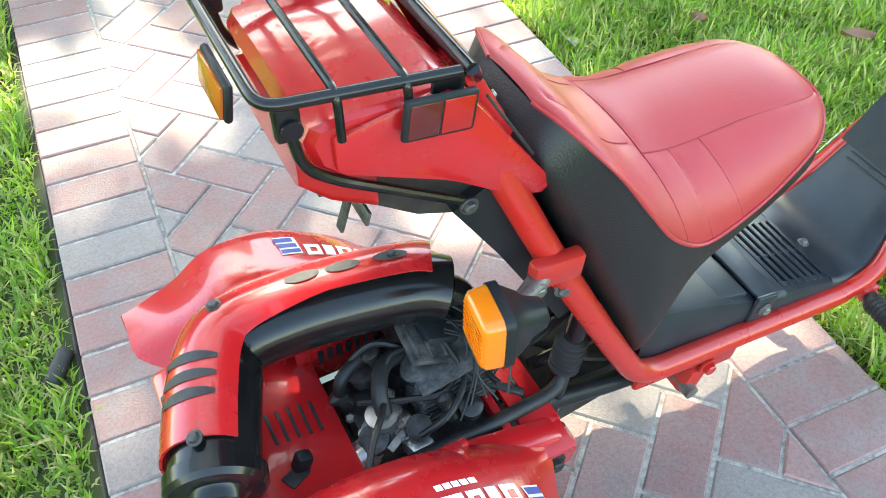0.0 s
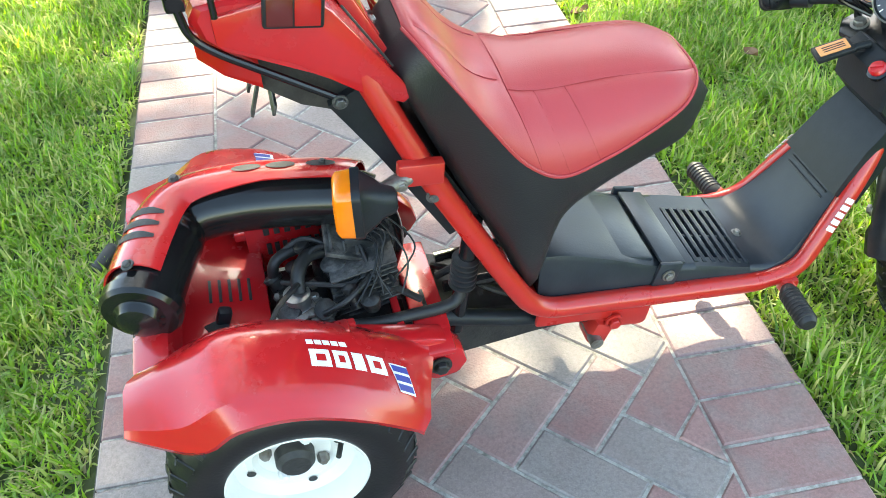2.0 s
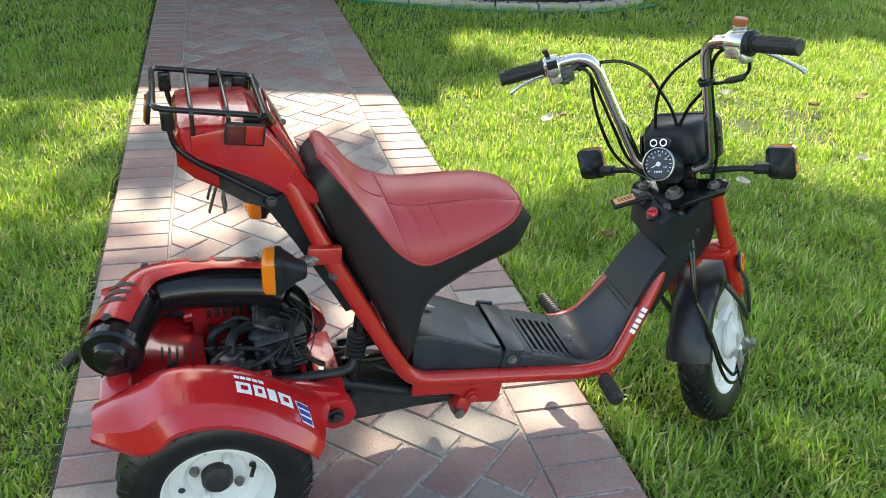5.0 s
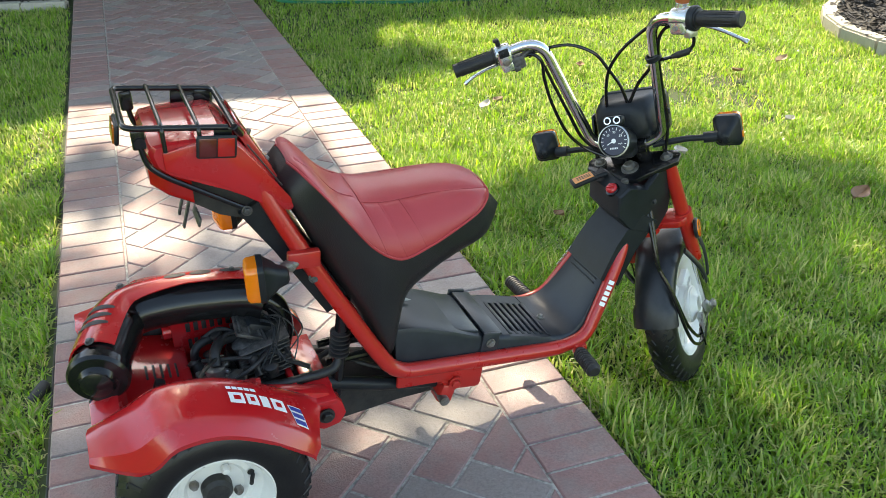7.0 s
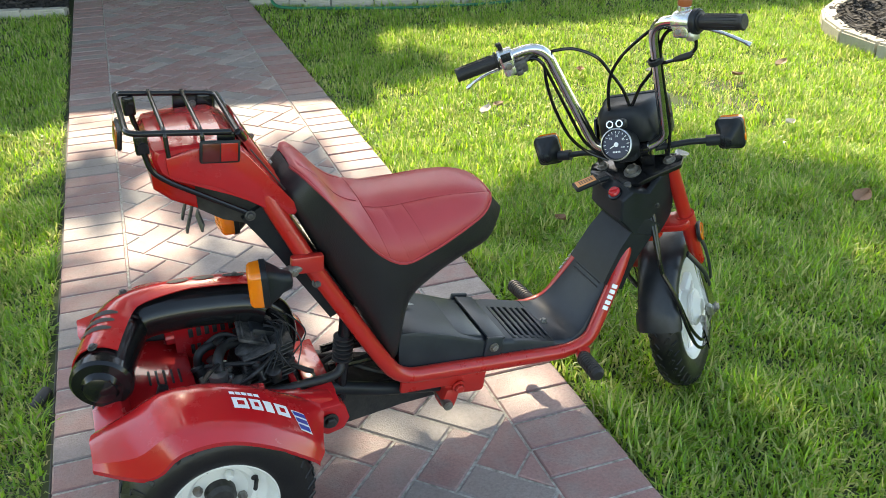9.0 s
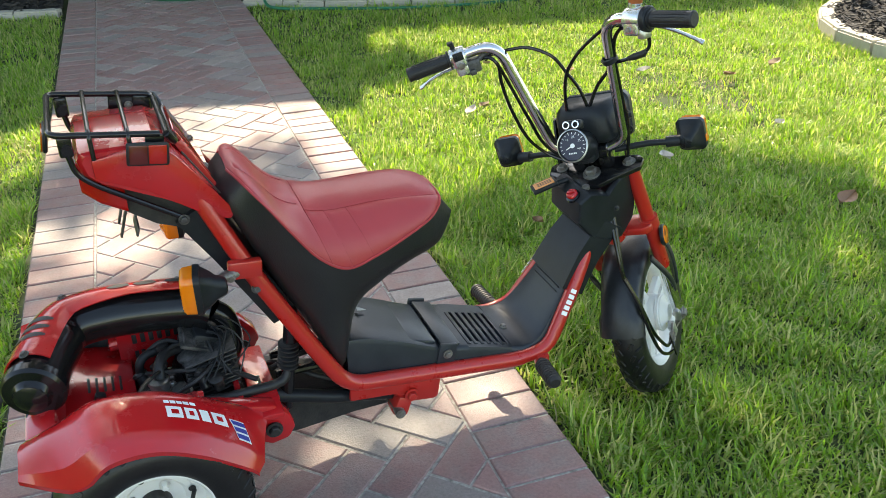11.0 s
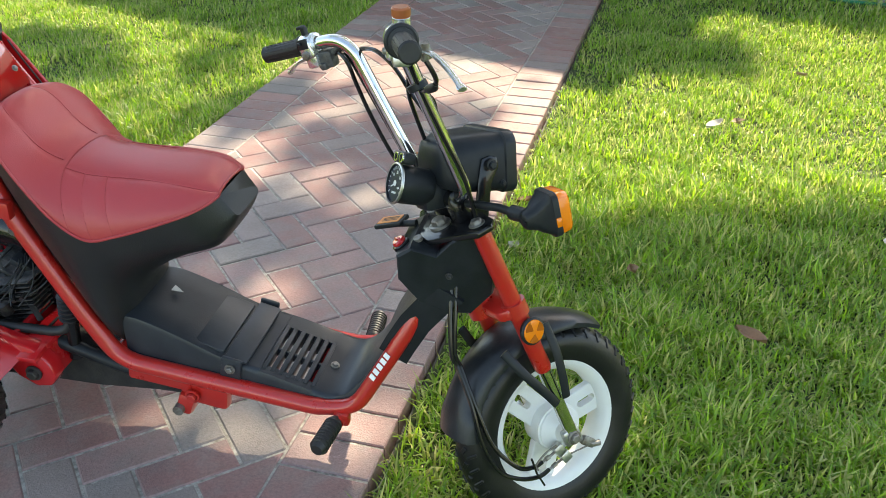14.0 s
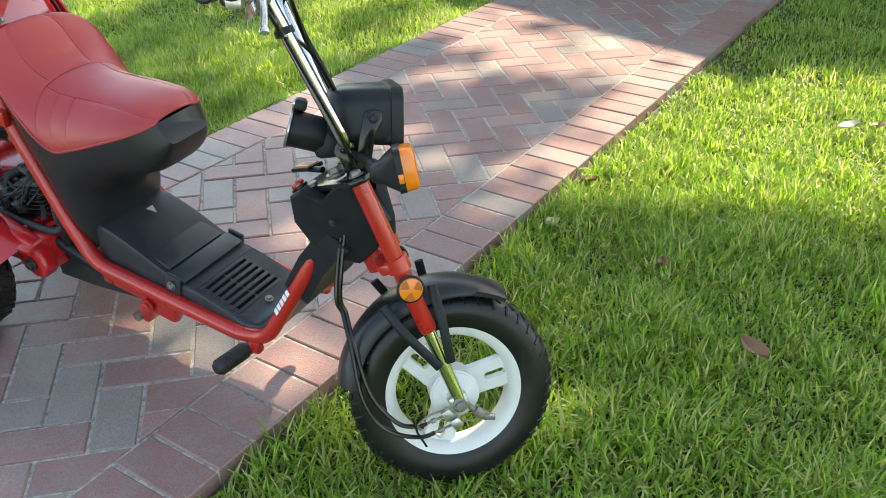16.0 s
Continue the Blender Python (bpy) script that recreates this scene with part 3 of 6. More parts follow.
def rail(r, s):
    """One side of the open stretch: the outer skin and a wall down beside the slots."""
    skin = r[:3] if s < 0 else r[:-4:-1]
    inner = r[3] * .93 + r[6] * .07 if s < 0 else r[6] * .80 + r[3] * .20
    drop = Vector((0, 0, -.045))
    return skin + [inner, inner + drop, skin[0].lerp(inner + drop, .1)]


floor_pan = part("footboard", join(loft(rings[:a + 1]), loft(rings[b:]), loft([rail(r, -1) for r in rings[a:b + 1]]), loft([rail(r, 1) for r in rings[a:b + 1]])), FLOOR_PLASTIC, scooter, "black moulded plastic footboard with open slots", sharp=50)
x_a, x_b = rows[a][0], rows[b][0]
tilt = math.degrees(math.atan2(rows[a][1] - rows[b][1], x_b - x_a))
at_board = lambda x: rows[a][1] + (rows[b][1] - rows[a][1]) * (x - x_a) / (x_b - x_a)
pitch = (x_b - x_a) / 6.5
for k in range(7):
    x = x_a + pitch * (k + .14)
    part("rib", box(pitch * .60, .134, .026, pose(x, -.014, at_board(x) - .0120, 0, tilt), .0018), FLOOR_PLASTIC, floor_pan)
part("rib", box(x_b - x_a, .005, .018, pose((x_a + x_b) / 2, -.016, at_board((x_a + x_b) / 2) - .0105, 0, tilt), .0012), FLOOR_PLASTIC, floor_pan)
part("battery_lid", slab([(-.158, -.066), (-.158, .062), (-.05, .076), (0, .076), (0, -.080), (-.05, -.080)], .012, pose(-.222, 0, .2695, 0, 18.2), .005), LID_PLASTIC, floor_pan, "scuffed grey-black plastic battery lid")
part("strap", join(box(.044, .176, .006, pose(-.195, -.004, .2615, 0, 15), .002), box(.040, .008, .05, pose(-.205, -.095, .243, 0, 12), .003), box(.040, .008, .05, pose(-.205, .095, .243, 0, 12), .003)), LID_PLASTIC, floor_pan, "black plastic strap across the footboard")
bolt((-.205, -.1, .246), (0, -1, 0), .007)
for k in range(4):
    t = k * .011
    part("rib", box(.0035, .10, .003, pose(.075 + t * .5, 0, .298 + t * .85, 0, -58), .001), ENGINE_DARK, floor_pan)
bolt((-.033, -.008, .2085), (.25, 0, 1), .006)
part("warning_mark", slab([(-.01, -.009), (.012, 0), (-.01, .009)], .001, pose(-.352, .015, .3275, 0, 22), 0), GREY_MARK, floor_pan)
for s in (-1, 1):
    run = Vector((.085, -s * .032, .145)).normalized()
    out = Vector((-.35, s * .9, .25))
    out = (out - run * out.dot(run)).normalized()
    across = out.cross(run)
    base = Vector((.076, s * .0826, .265))
    for k in range(5):
        p = base + run * (.013 * k) + out * .0176
        part("decal", box(.009, .012, .0012, Matrix(((run.x, across.x, out.x, p.x), (run.y, across.y, out.y, p.y), (run.z, across.z, out.z, p.z), (0, 0, 0, 1)))), WHITE_DECAL, scooter)

# leg box at the steering head
LEG = [(.112, .511), (.114, .462), (.150, .421), (.20, .404), (.247, .396), (.288, .432), (.290, .467), (.251, .562), (.211, .549), (.183, .519), (.137, .529)]
leg_rings = []
for y, k in ((-.062, .93), (-.058, .98), (-.047, 1), (-.03, 1), (0, 1), (.03, 1), (.047, 1), (.058, .98), (.062, .93)):
    sunk = .045 if abs(y) < .04 else 0
    taper = lambda x: max(0, min(1, (x - .2) / .09))
    leg_rings.append([Vector((.19 + (x - .19) * k - .015 * taper(x), y * (1 - .5 * taper(x)), .465 + (z - .465) * k - (sunk if n in (7, 8) else 0))) for n, (x, z) in enumerate(LEG)])
leg_box = part("leg_box", loft(leg_rings), BLACK_PLASTIC, scooter, "matt black plastic box with the ignition switch", sharp=30)
part("leg_cover", loft([[Vector((x, y * w, z)) for y in (-1, -.6, .6, 1)] + [Vector((x + .05, y * w, z - .028)) for y in (1, .6, -.6, -1)] for x, z, w in ((.078, .318, .072), (.092, .345, .069), (.118, .39, .064), (.15, .43, .06), (.178, .455, .055))]), BLACK_PLASTIC, scooter, "black plastic cover at the front of the footboard")
key_switch = part("ignition_switch", lathe([(0, .0), (.016, 0), (.016, .006), (.012, .008), (0, .008)], 24, axis_pose((.117, -.030, .513), (-.6, -.1, .8))), BLACK_GLOSS, leg_box)
part("key", lathe([(0, 0), (.0125, 0), (.0125, .004), (.010, .007), (.006, .0075), (0, .006)], 24, axis_pose((.113, -.0305, .519), (-.6, -.1, .8))), RED, key_switch, "round red key switch")
part("key_bar", box(.018, .005, .006, axis_pose((.109, -.031, .5255), (-.6, -.1, .8)) @ pose(0, 0, 0, 0, 0, 40), .0015), RED, key_switch)
part("lock_knob", lathe([(0, 0), (.008, 0), (.008, .006), (0, .007)], 16, axis_pose((.146, -.03, .527), (-.3, -.1, .95))), DULL_STEEL, leg_box)
bolt((.205, -.063, .483), (0, -1, 0), .0042, material=ENGINE)
tab = part("choke_lever", join(box(.056, .036, .009, pose(.081, .035, .518, 0, -20, -12), .003), tube([(.09, .03, .518), (.13, .02, .53)], .006)), BLACK_PLASTIC, leg_box)
part("label_plate", box(.044, .024, .002, pose(.0795, .0352, .5228, 0, -20, -12)), WARN, tab, "orange warning label")
for k in range(3):
    part("label_bar", box(.032, .0022, .001, pose(.0793 + .0008 * k, .0298 + .005 * k, .5238, 0, -20, -12)), BLACK_PLASTIC, tab)

# fork
fork = part("top_clamp", slab([(-.040, -.022), (-.040, .022), (-.024, .045), (.012, .103), (.040, .106), (.054, .092), (.056, .06), (.056, -.06), (.054, -.092), (.040, -.106), (.012, -.103), (-.024, -.045)], .012, STEM @ pose(0, 0, .458), .003), BLACK_GLOSS, scooter, "black steel top fork clamp")
bolt(STEM @ Vector((.0, 0, .458)), STEM.to_3x3() @ Vector((0, 0, 1)), .013, fork, DULL_STEEL)
low = part("bottom_clamp", join(slab(round_rect(.052, .176, .02), .020, STEM @ pose(.020, 0, .297), .004), tube(at_stem((.03, -.076, .274), (.03, -.076, .300)), .0215, 16), tube(at_stem((.03, .076, .274), (.03, .076, .300)), .0215, 16)), RED_STEEL, scooter, "red steel bottom fork clamp")
for s in (-1, 1):
    leg = part("fork_leg", tube(at_stem((.03, s * .076, .148), (.03, s * .076, .155), (.03, s * .076, .45)), [.0135, .0158, .0158], 18), RED_STEEL, scooter, "red fork leg")
    part("slider", tube(at_stem((.027, s * .076, -.02), (.03, s * .076, .16)), .0125, 14), CHROME, leg, "bright steel fork slider")
    part("slider_foot", join(box(.036, .016, .034, STEM @ pose(.025, s * .076, -.006), .005), tube(at_stem((.024, s * .066, -.007), (.024, s * .088, -.007)), .011, 12)), ALLOY, leg)
    bolt(STEM @ Vector((.024, s * .086, -.007)), STEM.to_3x3() @ Vector((0, s, 0)), .009, leg)
    bolt(STEM @ Vector((.03, s * .076, .456)), STEM.to_3x3() @ Vector((0, 0, 1)), .0095, leg, DULL_STEEL)
    refl = part("side_reflector", lathe([(0, 0), (.024, 0), (.025, .006), (.021, .008)], 28, STEM @ axis_pose((.031, s * .094, .242), (.1, s, .0))), BLACK_PLASTIC, leg)
    part("reflector_lens", lathe([(.0215, .005), (.0205, .010), (0, .012)], 28, STEM @ axis_pose((.031, s * .094, .242), (.1, s, .0))), AMBER, refl, "round amber reflector")
    # lens facets that catch less light, put in as darker amber wedges
    for k in range(3):
        wedge = [(.003 * math.cos(2.094 * k), .003 * math.sin(2.094 * k))] + [(.0195 * math.cos(2.094 * k + a), .0195 * math.sin(2.094 * k + a)) for a in (-.5, -.25, 0, .25, .5)]
        part("reflector_wedge", slab(wedge, .0012, STEM @ axis_pose((.0322, s * .1055, .242), (.1, s, .0))), AMBER_DARK, refl)

# front wheel: x, y in the wheel, z along the axle to the scooter's right
WHEEL = STEM @ pose(.024, 0, -.007, 90, 0, 0)
front_wheel = part("front_wheel", lathe([(.115, -.024), (.124, -.030), (.130, -.031), (.131, -.026), (.125, -.021), (.119, -.016), (.116, -.010), (.115, 0), (.116, .010), (.119, .016), (.125, .021), (.131, .026), (.130, .031), (.124, .030), (.115, .024), (.108, .012), (.107, 0), (.108, -.012)], 64, WHEEL, closed=True), WHITE_PAINT, scooter, "white painted three-spoke front wheel")
part("tyre", lathe([(.122, -.026), (.136, -.033), (.156, -.0365), (.172, -.036), (.184, -.029), (.1925, -.015), (.195, 0), (.1925, .015), (.184, .029), (.172, .036), (.156, .0365), (.136, .033), (.122, .026), (.118, 0)], 64, WHEEL, closed=True), TYRE, front_wheel, "black front tyre with block tread")
blocks = []
for k in range(40):
    for s in (-1, 1):
        a = 2 * math.pi * (k + (.5 if s > 0 else 0)) / 40
        blocks.append(box(.017, .009, .005, Matrix.Rotation(a, 4, "Z") @ pose(.1925, 0, s * .014, 0, s * -18, 0) @ pose(0, 0, 0, 0, 90, 0) @ pose(0, 0, 0, 0, 0, s * 55), .0012, 1))
        blocks.append(box(.020, .006, .004, Matrix.Rotation(a + .05, 4, "Z") @ pose(.184, 0, s * .0285, 0, s * -52, 0) @ pose(0, 0, 0, 0, 90, 0) @ pose(0, 0, 0, 0, 0, s * 20), .0012, 1))
tread = join(*blocks)
tread.transform(WHEEL)
tagged(part("tread", tread, TYRE, front_wheel, smooth=False), kind="stuff")
part("hub", lathe([(0, -.04), (.026, -.04), (.030, -.034), (.030, -.022), (.043, -.016), (.046, -.010), (.046, .020), (.043, .028), (.047, .031), (.047, .038), (.028, .044), (.018, .052), (0, .052)], 40, WHEEL), WHITE_PAINT, front_wheel)


def slotted_spoke(m, r0, r1, w0, w1, slot, thick):
    """A flat tapered arm along x with a round-ended opening in its outer half."""
    s0, s1, sw = slot
    outer, inner = [], []
    for k in range(24):
        a = 2 * math.pi * k / 24
        cx, cy = math.cos(a), math.sin(a)
        x = r0 if cx < -.72 else r1 if cx > .72 else r0 + (r1 - r0) * (cx / .72 + 1) / 2
        w = w0 + (w1 - w0) * (x - r0) / (r1 - r0)
        y = max(-1, min(1, cy / .69)) * w / 2
        outer.append((x, y))
        inner.append(((s0 if cx < 0 else s1) + (sw / 2) * cx * 1.0, sw / 2 * cy))
    bm = bmesh.new()
    rings = [[bm.verts.new((x, y, z)) for x, y in pts] for pts, z in ((outer, thick / 2 - .002), ([(x, y * .93) for x, y in outer], thick / 2), (inner, thick / 2), (inner, -thick / 2), ([(x, y * .93) for x, y in outer], -thick / 2), (outer, -thick / 2 + .002))]
    for p, q in zip(rings, rings[1:] + rings[:1]):
        for k in range(24):
            bm.faces.new((p[k], p[(k + 1) % 24], q[(k + 1) % 24], q[k]))
    bm.transform(m)
    return bm


for k in range(3):
    part("spoke", slotted_spoke(WHEEL @ Matrix.Rotation(2 * math.pi * k / 3 - .12, 4, "Z") @ pose(0, 0, .004), .036, .113, .058, .062, (.072, .099, .015), .017), WHITE_PAINT, front_wheel, smooth=False)
brake = part("brake_panel", lathe([(.045, .036), (.043, .042), (.028, .047), (.02, .055), (0, .055)], 36, WHEEL), WHITE_PAINT, front_wheel, "white painted brake panel")
part("brake_arm", join(tube([WHEEL @ Vector(p) for p in ((.012, -.02, .06), (.035, -.055, .068), (.05, -.062, .07))], .006, 10), box(.018, .03, .012, WHEEL @ pose(.03, -.045, .066, 0, 0, 35), .003)), DULL_STEEL, front_wheel, "rusty steel brake arm")
part("cable_stop", join(box(.02, .022, .016, WHEEL @ pose(-.028, -.02, .06, 0, 0, 10), .003), box(.02, .022, .014, WHEEL @ pose(-.02, -.045, .058, 0, 0, 10), .003)), ALLOY, front_wheel)
for q in (((-.07, -.016, .066), (-.09, -.010, .069), (-.118, .014, .07), (-.138, .08, .062), (-.13, .16, .05), (-.115, .235, .03)), ((-.064, -.040, .066), (-.09, -.034, .070), (-.125, -.008, .072), (-.15, .03, .068), (-.154, .09, .062), (-.135, .17, .05), (-.12, .24, .03))):
    part("cable", tube([WHEEL @ p for p in spline(q, 6)], .0042, 8), BLACK_GLOSS, scooter, "black brake cable")
part("cable", tube([WHEEL @ p for p in spline(((-.03, -.008, .064), (-.06, .0, .072), (-.085, -.008, .072), (-.085, -.02, .072)), 6)], .0022, 6), DULL_STEEL, scooter)

for q in (((-.028, -.019, .063), (-.072, -.016, .066)), ((-.02, -.044, .061), (-.066, -.040, .066))):
    part("cable_adjuster", join(tube([WHEEL @ Vector(q[0]), WHEEL @ Vector(q[1])], .0026, 8), tube([WHEEL @ Vector(q[0]).lerp(Vector(q[1]), .55), WHEEL @ Vector(q[0]).lerp(Vector(q[1]), .75)], .005, 6)), DULL_STEEL, scooter, "threaded steel cable adjuster")
part("cable", tube([WHEEL @ Vector((-.02, -.044, .061)), WHEEL @ Vector((.045, -.056, .070))], .0016, 6), DULL_STEEL, scooter)
part("cable_guide", tube([WHEEL @ Vector(p) for p in ((-.088, .012, .074), (-.092, -.02, .076), (-.088, -.055, .074))], .0022, 6), BLACK_GLOSS, scooter)

# mudguard
guard = []
for k in range(29):
    a = radians(40 + (149 - 40) * k / 28)
    r = .214 + .006 * math.sin(math.pi * k / 28)
    flare = .045 + .008 * math.sin(math.pi * min(1, k / 20)) + (.006 if k > 24 else 0)
    lip = .013 + .017 * min(1, k / 13)
    prof = [(-flare, -lip), (-flare * 1.02, -lip * .5), (-flare * .8, -.002), (-flare * .4, .003), (0, .005), (flare * .4, .003), (flare * .8, -.002), (flare * 1.02, -lip * .5), (flare, -lip)]
    guard.append([WHEEL @ Vector(((r + h) * math.cos(a), (r + h) * math.sin(a), z)) for z, h in prof])
mudguard = part("front_mudguard", thicken(loft(guard, caps=False, closed=False), .003), WORN_PLASTIC, scooter, "scuffed black plastic front mudguard", sharp=60)
for s in (-1, 1):
    for u0, u1 in ((-.025, .02), (.068, .042)):
        strap = [(u0, s * .075, .225), (u0 * .7 + u1 * .3, s * .09, .17), (u0 * .3 + u1 * .7, s * .093, .12), (u1, s * .09, .08)]
        part("stay", tube(at_stem(*spline(strap, 5)), .0085, 10, .4, side=STEM.to_3x3() @ Vector((0, 1, 0))), BLACK_PLASTIC, mudguard)

# handlebar
bars = part("handlebar", tube(rounded(at_stem((-.046, -.296, .808), (.019, -.123, .805), (.036, -.080, .515), (.03, -.03, .497), (.03, .03, .497), (.036, .080, .515), (.037, .117, .788), (-.052, .276, .799)), .045, 8), .0112, 16), CHROME, scooter, "tall chrome handlebar")
UP = STEM.to_3x3().inverted() @ Vector((0, 0, 1))          # the world's up along the stem's axes
for s in (-1, 1):
    part("bar_clamp", join(box(.03, .028, .05, STEM @ pose(.03, s * .03, .482), .006), tube(at_stem((.03, s * .018, .497), (.03, s * .042, .497)), .018, 14)), BLACK_GLOSS, scooter)
    elbow, g1 = (Vector((.019, -.123, .805)), Vector((-.049, -.303, .808))) if s < 0 else (Vector((.037, .117, .788)), Vector((-.056, .282, .799)))
    dg = (g1 - elbow).normalized()
    g0 = g1 - dg * (.090 if s < 0 else .092)
    grip = part("grip", tube(at_stem(g0, g0 + dg * .004, g0 + dg * .005, g1 - dg * .006, g1 - dg * .002, g1), [.0185, .0185, .0145, .0142, .0152, .0125], 20), RUBBER, scooter, "black rubber handlebar grip")
    out = UP.cross(dg).normalized()
    up = dg.cross(out)
    for k in range(16):
        a = 2 * math.pi * k / 16
        o = (out * math.cos(a) + up * math.sin(a)) * .0145
        part("rib", tube(at_stem(g0 + dg * .012 + o, g1 - dg * .012 + o), .0007, 5), RUBBER, grip)
    # local frame of the switch housing: x across, y up, z along the bar outwards
    back = out if out.x < 0 else -out
    o = STEM @ (g0 - dg * (.026 if s < 0 else .016))
    ax = [STEM.to_3x3() @ q for q in (up.cross(dg), up, dg)]
    GRIP_BASE = Matrix(((ax[0].x, ax[1].x, ax[2].x, o.x), (ax[0].y, ax[1].y, ax[2].y, o.y), (ax[0].z, ax[1].z, ax[2].z, o.z), (0, 0, 0, 1)))
    rear = 1 if up.cross(dg).dot(back) > 0 else -1
    if s < 0:
        body = join(lathe([(.0125, -.026), (.019, -.024), (.021, -.018), (.021, .010), (.019, .013), (.0125, .014)], 28, GRIP_BASE, closed=True), box(.040, .030, .034, GRIP_BASE @ pose(0, -.013, -.005), .006, 3))
        house = part("switch_housing", body, BRIGHT_ALLOY, scooter, "bright alloy throttle housing")
        part("housing_seam", box(.0425, .0012, .032, GRIP_BASE @ pose(0, -.004, -.006), .0004), ENGINE_DARK, house)
        part("housing_screw", lathe([(0, .004), (.0045, .0035), (.005, 0)], 14, GRIP_BASE @ pose(rear * .020, -.016, -.008, 0, rear * 90)), DULL_STEEL, house)
        part("throttle_collar", lathe([(.0125, .012), (.021, .013), (.0235, .016), (.0235, .024), (.021, .027), (.0125, .027)], 28, GRIP_BASE, closed=True), BLACK_PLASTIC, scooter, "black throttle collar")
        part("collar_block", box(.026, .018, .016, GRIP_BASE @ pose(0, -.026, .012), .004), ALLOY, house)
        lv = [(.004, -.193, .782), (.014, -.205, .776), (.016, -.222, .770), (.012, -.250, .757), (.006, -.275, .743), (.0, -.295, .731)]
    else:
        body = join(lathe([(.0125, -.018), (.018, -.016), (.0195, -.012), (.0195, .011), (.018, .014), (.0125, .015)], 28, GRIP_BASE, closed=True), box(.042, .034, .030, GRIP_BASE @ pose(0, -.004, -.001), .007, 3), box(.030, .026, .026, GRIP_BASE @ pose(0, -.026, -.002), .005, 2))
        house = part("switch_housing", body, BRIGHT_ALLOY, scooter, "bright alloy switch housing")
        part("switch", join(box(.004, .017, .021, GRIP_BASE @ pose(rear * .021, .006, -.001), .001), box(.008, .006, .008, GRIP_BASE @ pose(rear * .024, .008, .003), .002)), BLACK_PLASTIC, house)
        part("horn_button", lathe([(.0075, 0), (.0075, .004), (.006, .006), (0, .0065)], 18, GRIP_BASE @ pose(rear * .020, -.014, -.001, 0, rear * 90)), DULL_STEEL, house)
        part("choke_lever", join(box(.010, .016, .010, GRIP_BASE @ pose(0, .024, .004), .002), box(.014, .006, .012, GRIP_BASE @ pose(rear * .003, .032, .006), .002)), BLACK_PLASTIC, house)
        part("lever_bracket", join(box(.022, .030, .036, GRIP_BASE @ pose(-rear * .004, -.030, -.022), .006), tube([GRIP_BASE @ Vector((-rear * .004, -.022, -.036)), GRIP_BASE @ Vector((-rear * .006, -.014, -.062))], .006, 10), box(.012, .012, .014, GRIP_BASE @ pose(rear * .006, -.040, -.020), .003)), ENGINE, scooter, "grey cast lever bracket")
        lv = [(.020, .172, .766), (.012, .186, .767), (-.004, .208, .769), (-.016, .235, .768), (-.025, .262, .761), (-.031, .284, .751)]
    part("brake_lever", tube(at_stem(*spline(lv, 5)), [.0062] * 6 + [.0052] * (len(spline(lv, 5)) - 9) + [.0066, .0076, .0066], 12, .62), BRIGHT_ALLOY, scooter, "polished alloy brake lever")
    pivot = Vector(lv[1])
    part("lever_pivot", join(box(.020, .026, .014, STEM @ axis_pose(pivot - dg * .008, dg), .004), tube(at_stem(pivot - UP * .010, pivot + UP * .012), .0048, 10)), DULL_STEEL, scooter)
CAP = axis_pose(STEM @ Vector((.008, -.192, .830)), (0, 0, 1))
cyl = part("fluid_reservoir", lathe([(0, -.014), (.0125, -.014), (.0125, .0), (.011, .002)], 24, CAP), BRIGHT_ALLOY, scooter)
part("cap", lathe([(.0118, .0), (.0132, .003), (.0132, .012), (.011, .0145), (0, .0145)], 24, CAP), mat("brown_cap", (0.36, 0.10, 0.03), 0.4, noise_scale=60, noise_mix=.4), cyl, "orange-brown plastic cap")

# dials, headlamp, front signals
face_dir = STEM.to_3x3() @ Vector((-.78, .05, .62))
meter = part("speedometer", lathe([(0, -.06), (.026, -.058), (.031, -.05), (.032, 0), (.034, .002), (.034, .006), (.0305, .007), (.0295, .003)], 40, axis_pose(STEM @ Vector((-.036, .0, .563)), face_dir)), BLACK_PLASTIC, scooter, "round black speedometer with chrome ring")
mpose = axis_pose(STEM @ Vector((-.036, .0, .563)), face_dir)
right_v = STEM.to_3x3() @ Vector((0, -1, 0))
xaxis = (right_v - face_dir * right_v.dot(face_dir)).normalized()
yaxis = face_dir.cross(xaxis)
DIALM = Matrix((( xaxis.x, yaxis.x, face_dir.x, mpose.translation.x), (xaxis.y, yaxis.y, face_dir.y, mpose.translation.y), (xaxis.z, yaxis.z, face_dir.z, mpose.translation.z), (0, 0, 0, 1)))
part("chrome_ring", lathe([(.0318, .003), (.0345, .003), (.0345, .0065), (.032, .0075)], 40, DIALM, closed=True), ALLOY, meter)
part("dial", lathe([(0, .0035), (.0303, .0035)], 40, DIALM), DIAL, meter, "dark blue dial with white marks")
for k in range(15):
    a = radians(215 - k * 17.8)
    big = k % 2 == 0
    part("tick", box(.0055 if big else .0035, .0012, .0006, DIALM @ Matrix.Rotation(a, 4, "Z") @ pose(.026, 0, .004)), WHITE_DECAL, meter)
part("needle", box(.019, .0018, .0008, DIALM @ pose(0, 0, .0048) @ Matrix.Rotation(radians(206), 4, "Z") @ pose(.007, 0, 0)), WHITE_DECAL, meter)
part("needle_hub", lathe([(.005, 0), (.005, .001), (0, .0012)], 16, DIALM @ pose(0, 0, .0044)), WHITE_DECAL, meter)
for k in range(5):
    part("digit_bar", box(.0022, .0036, .0005, DIALM @ pose(-.008 + .0036 * k, -.0155, .0041)), WHITE_DECAL, meter)


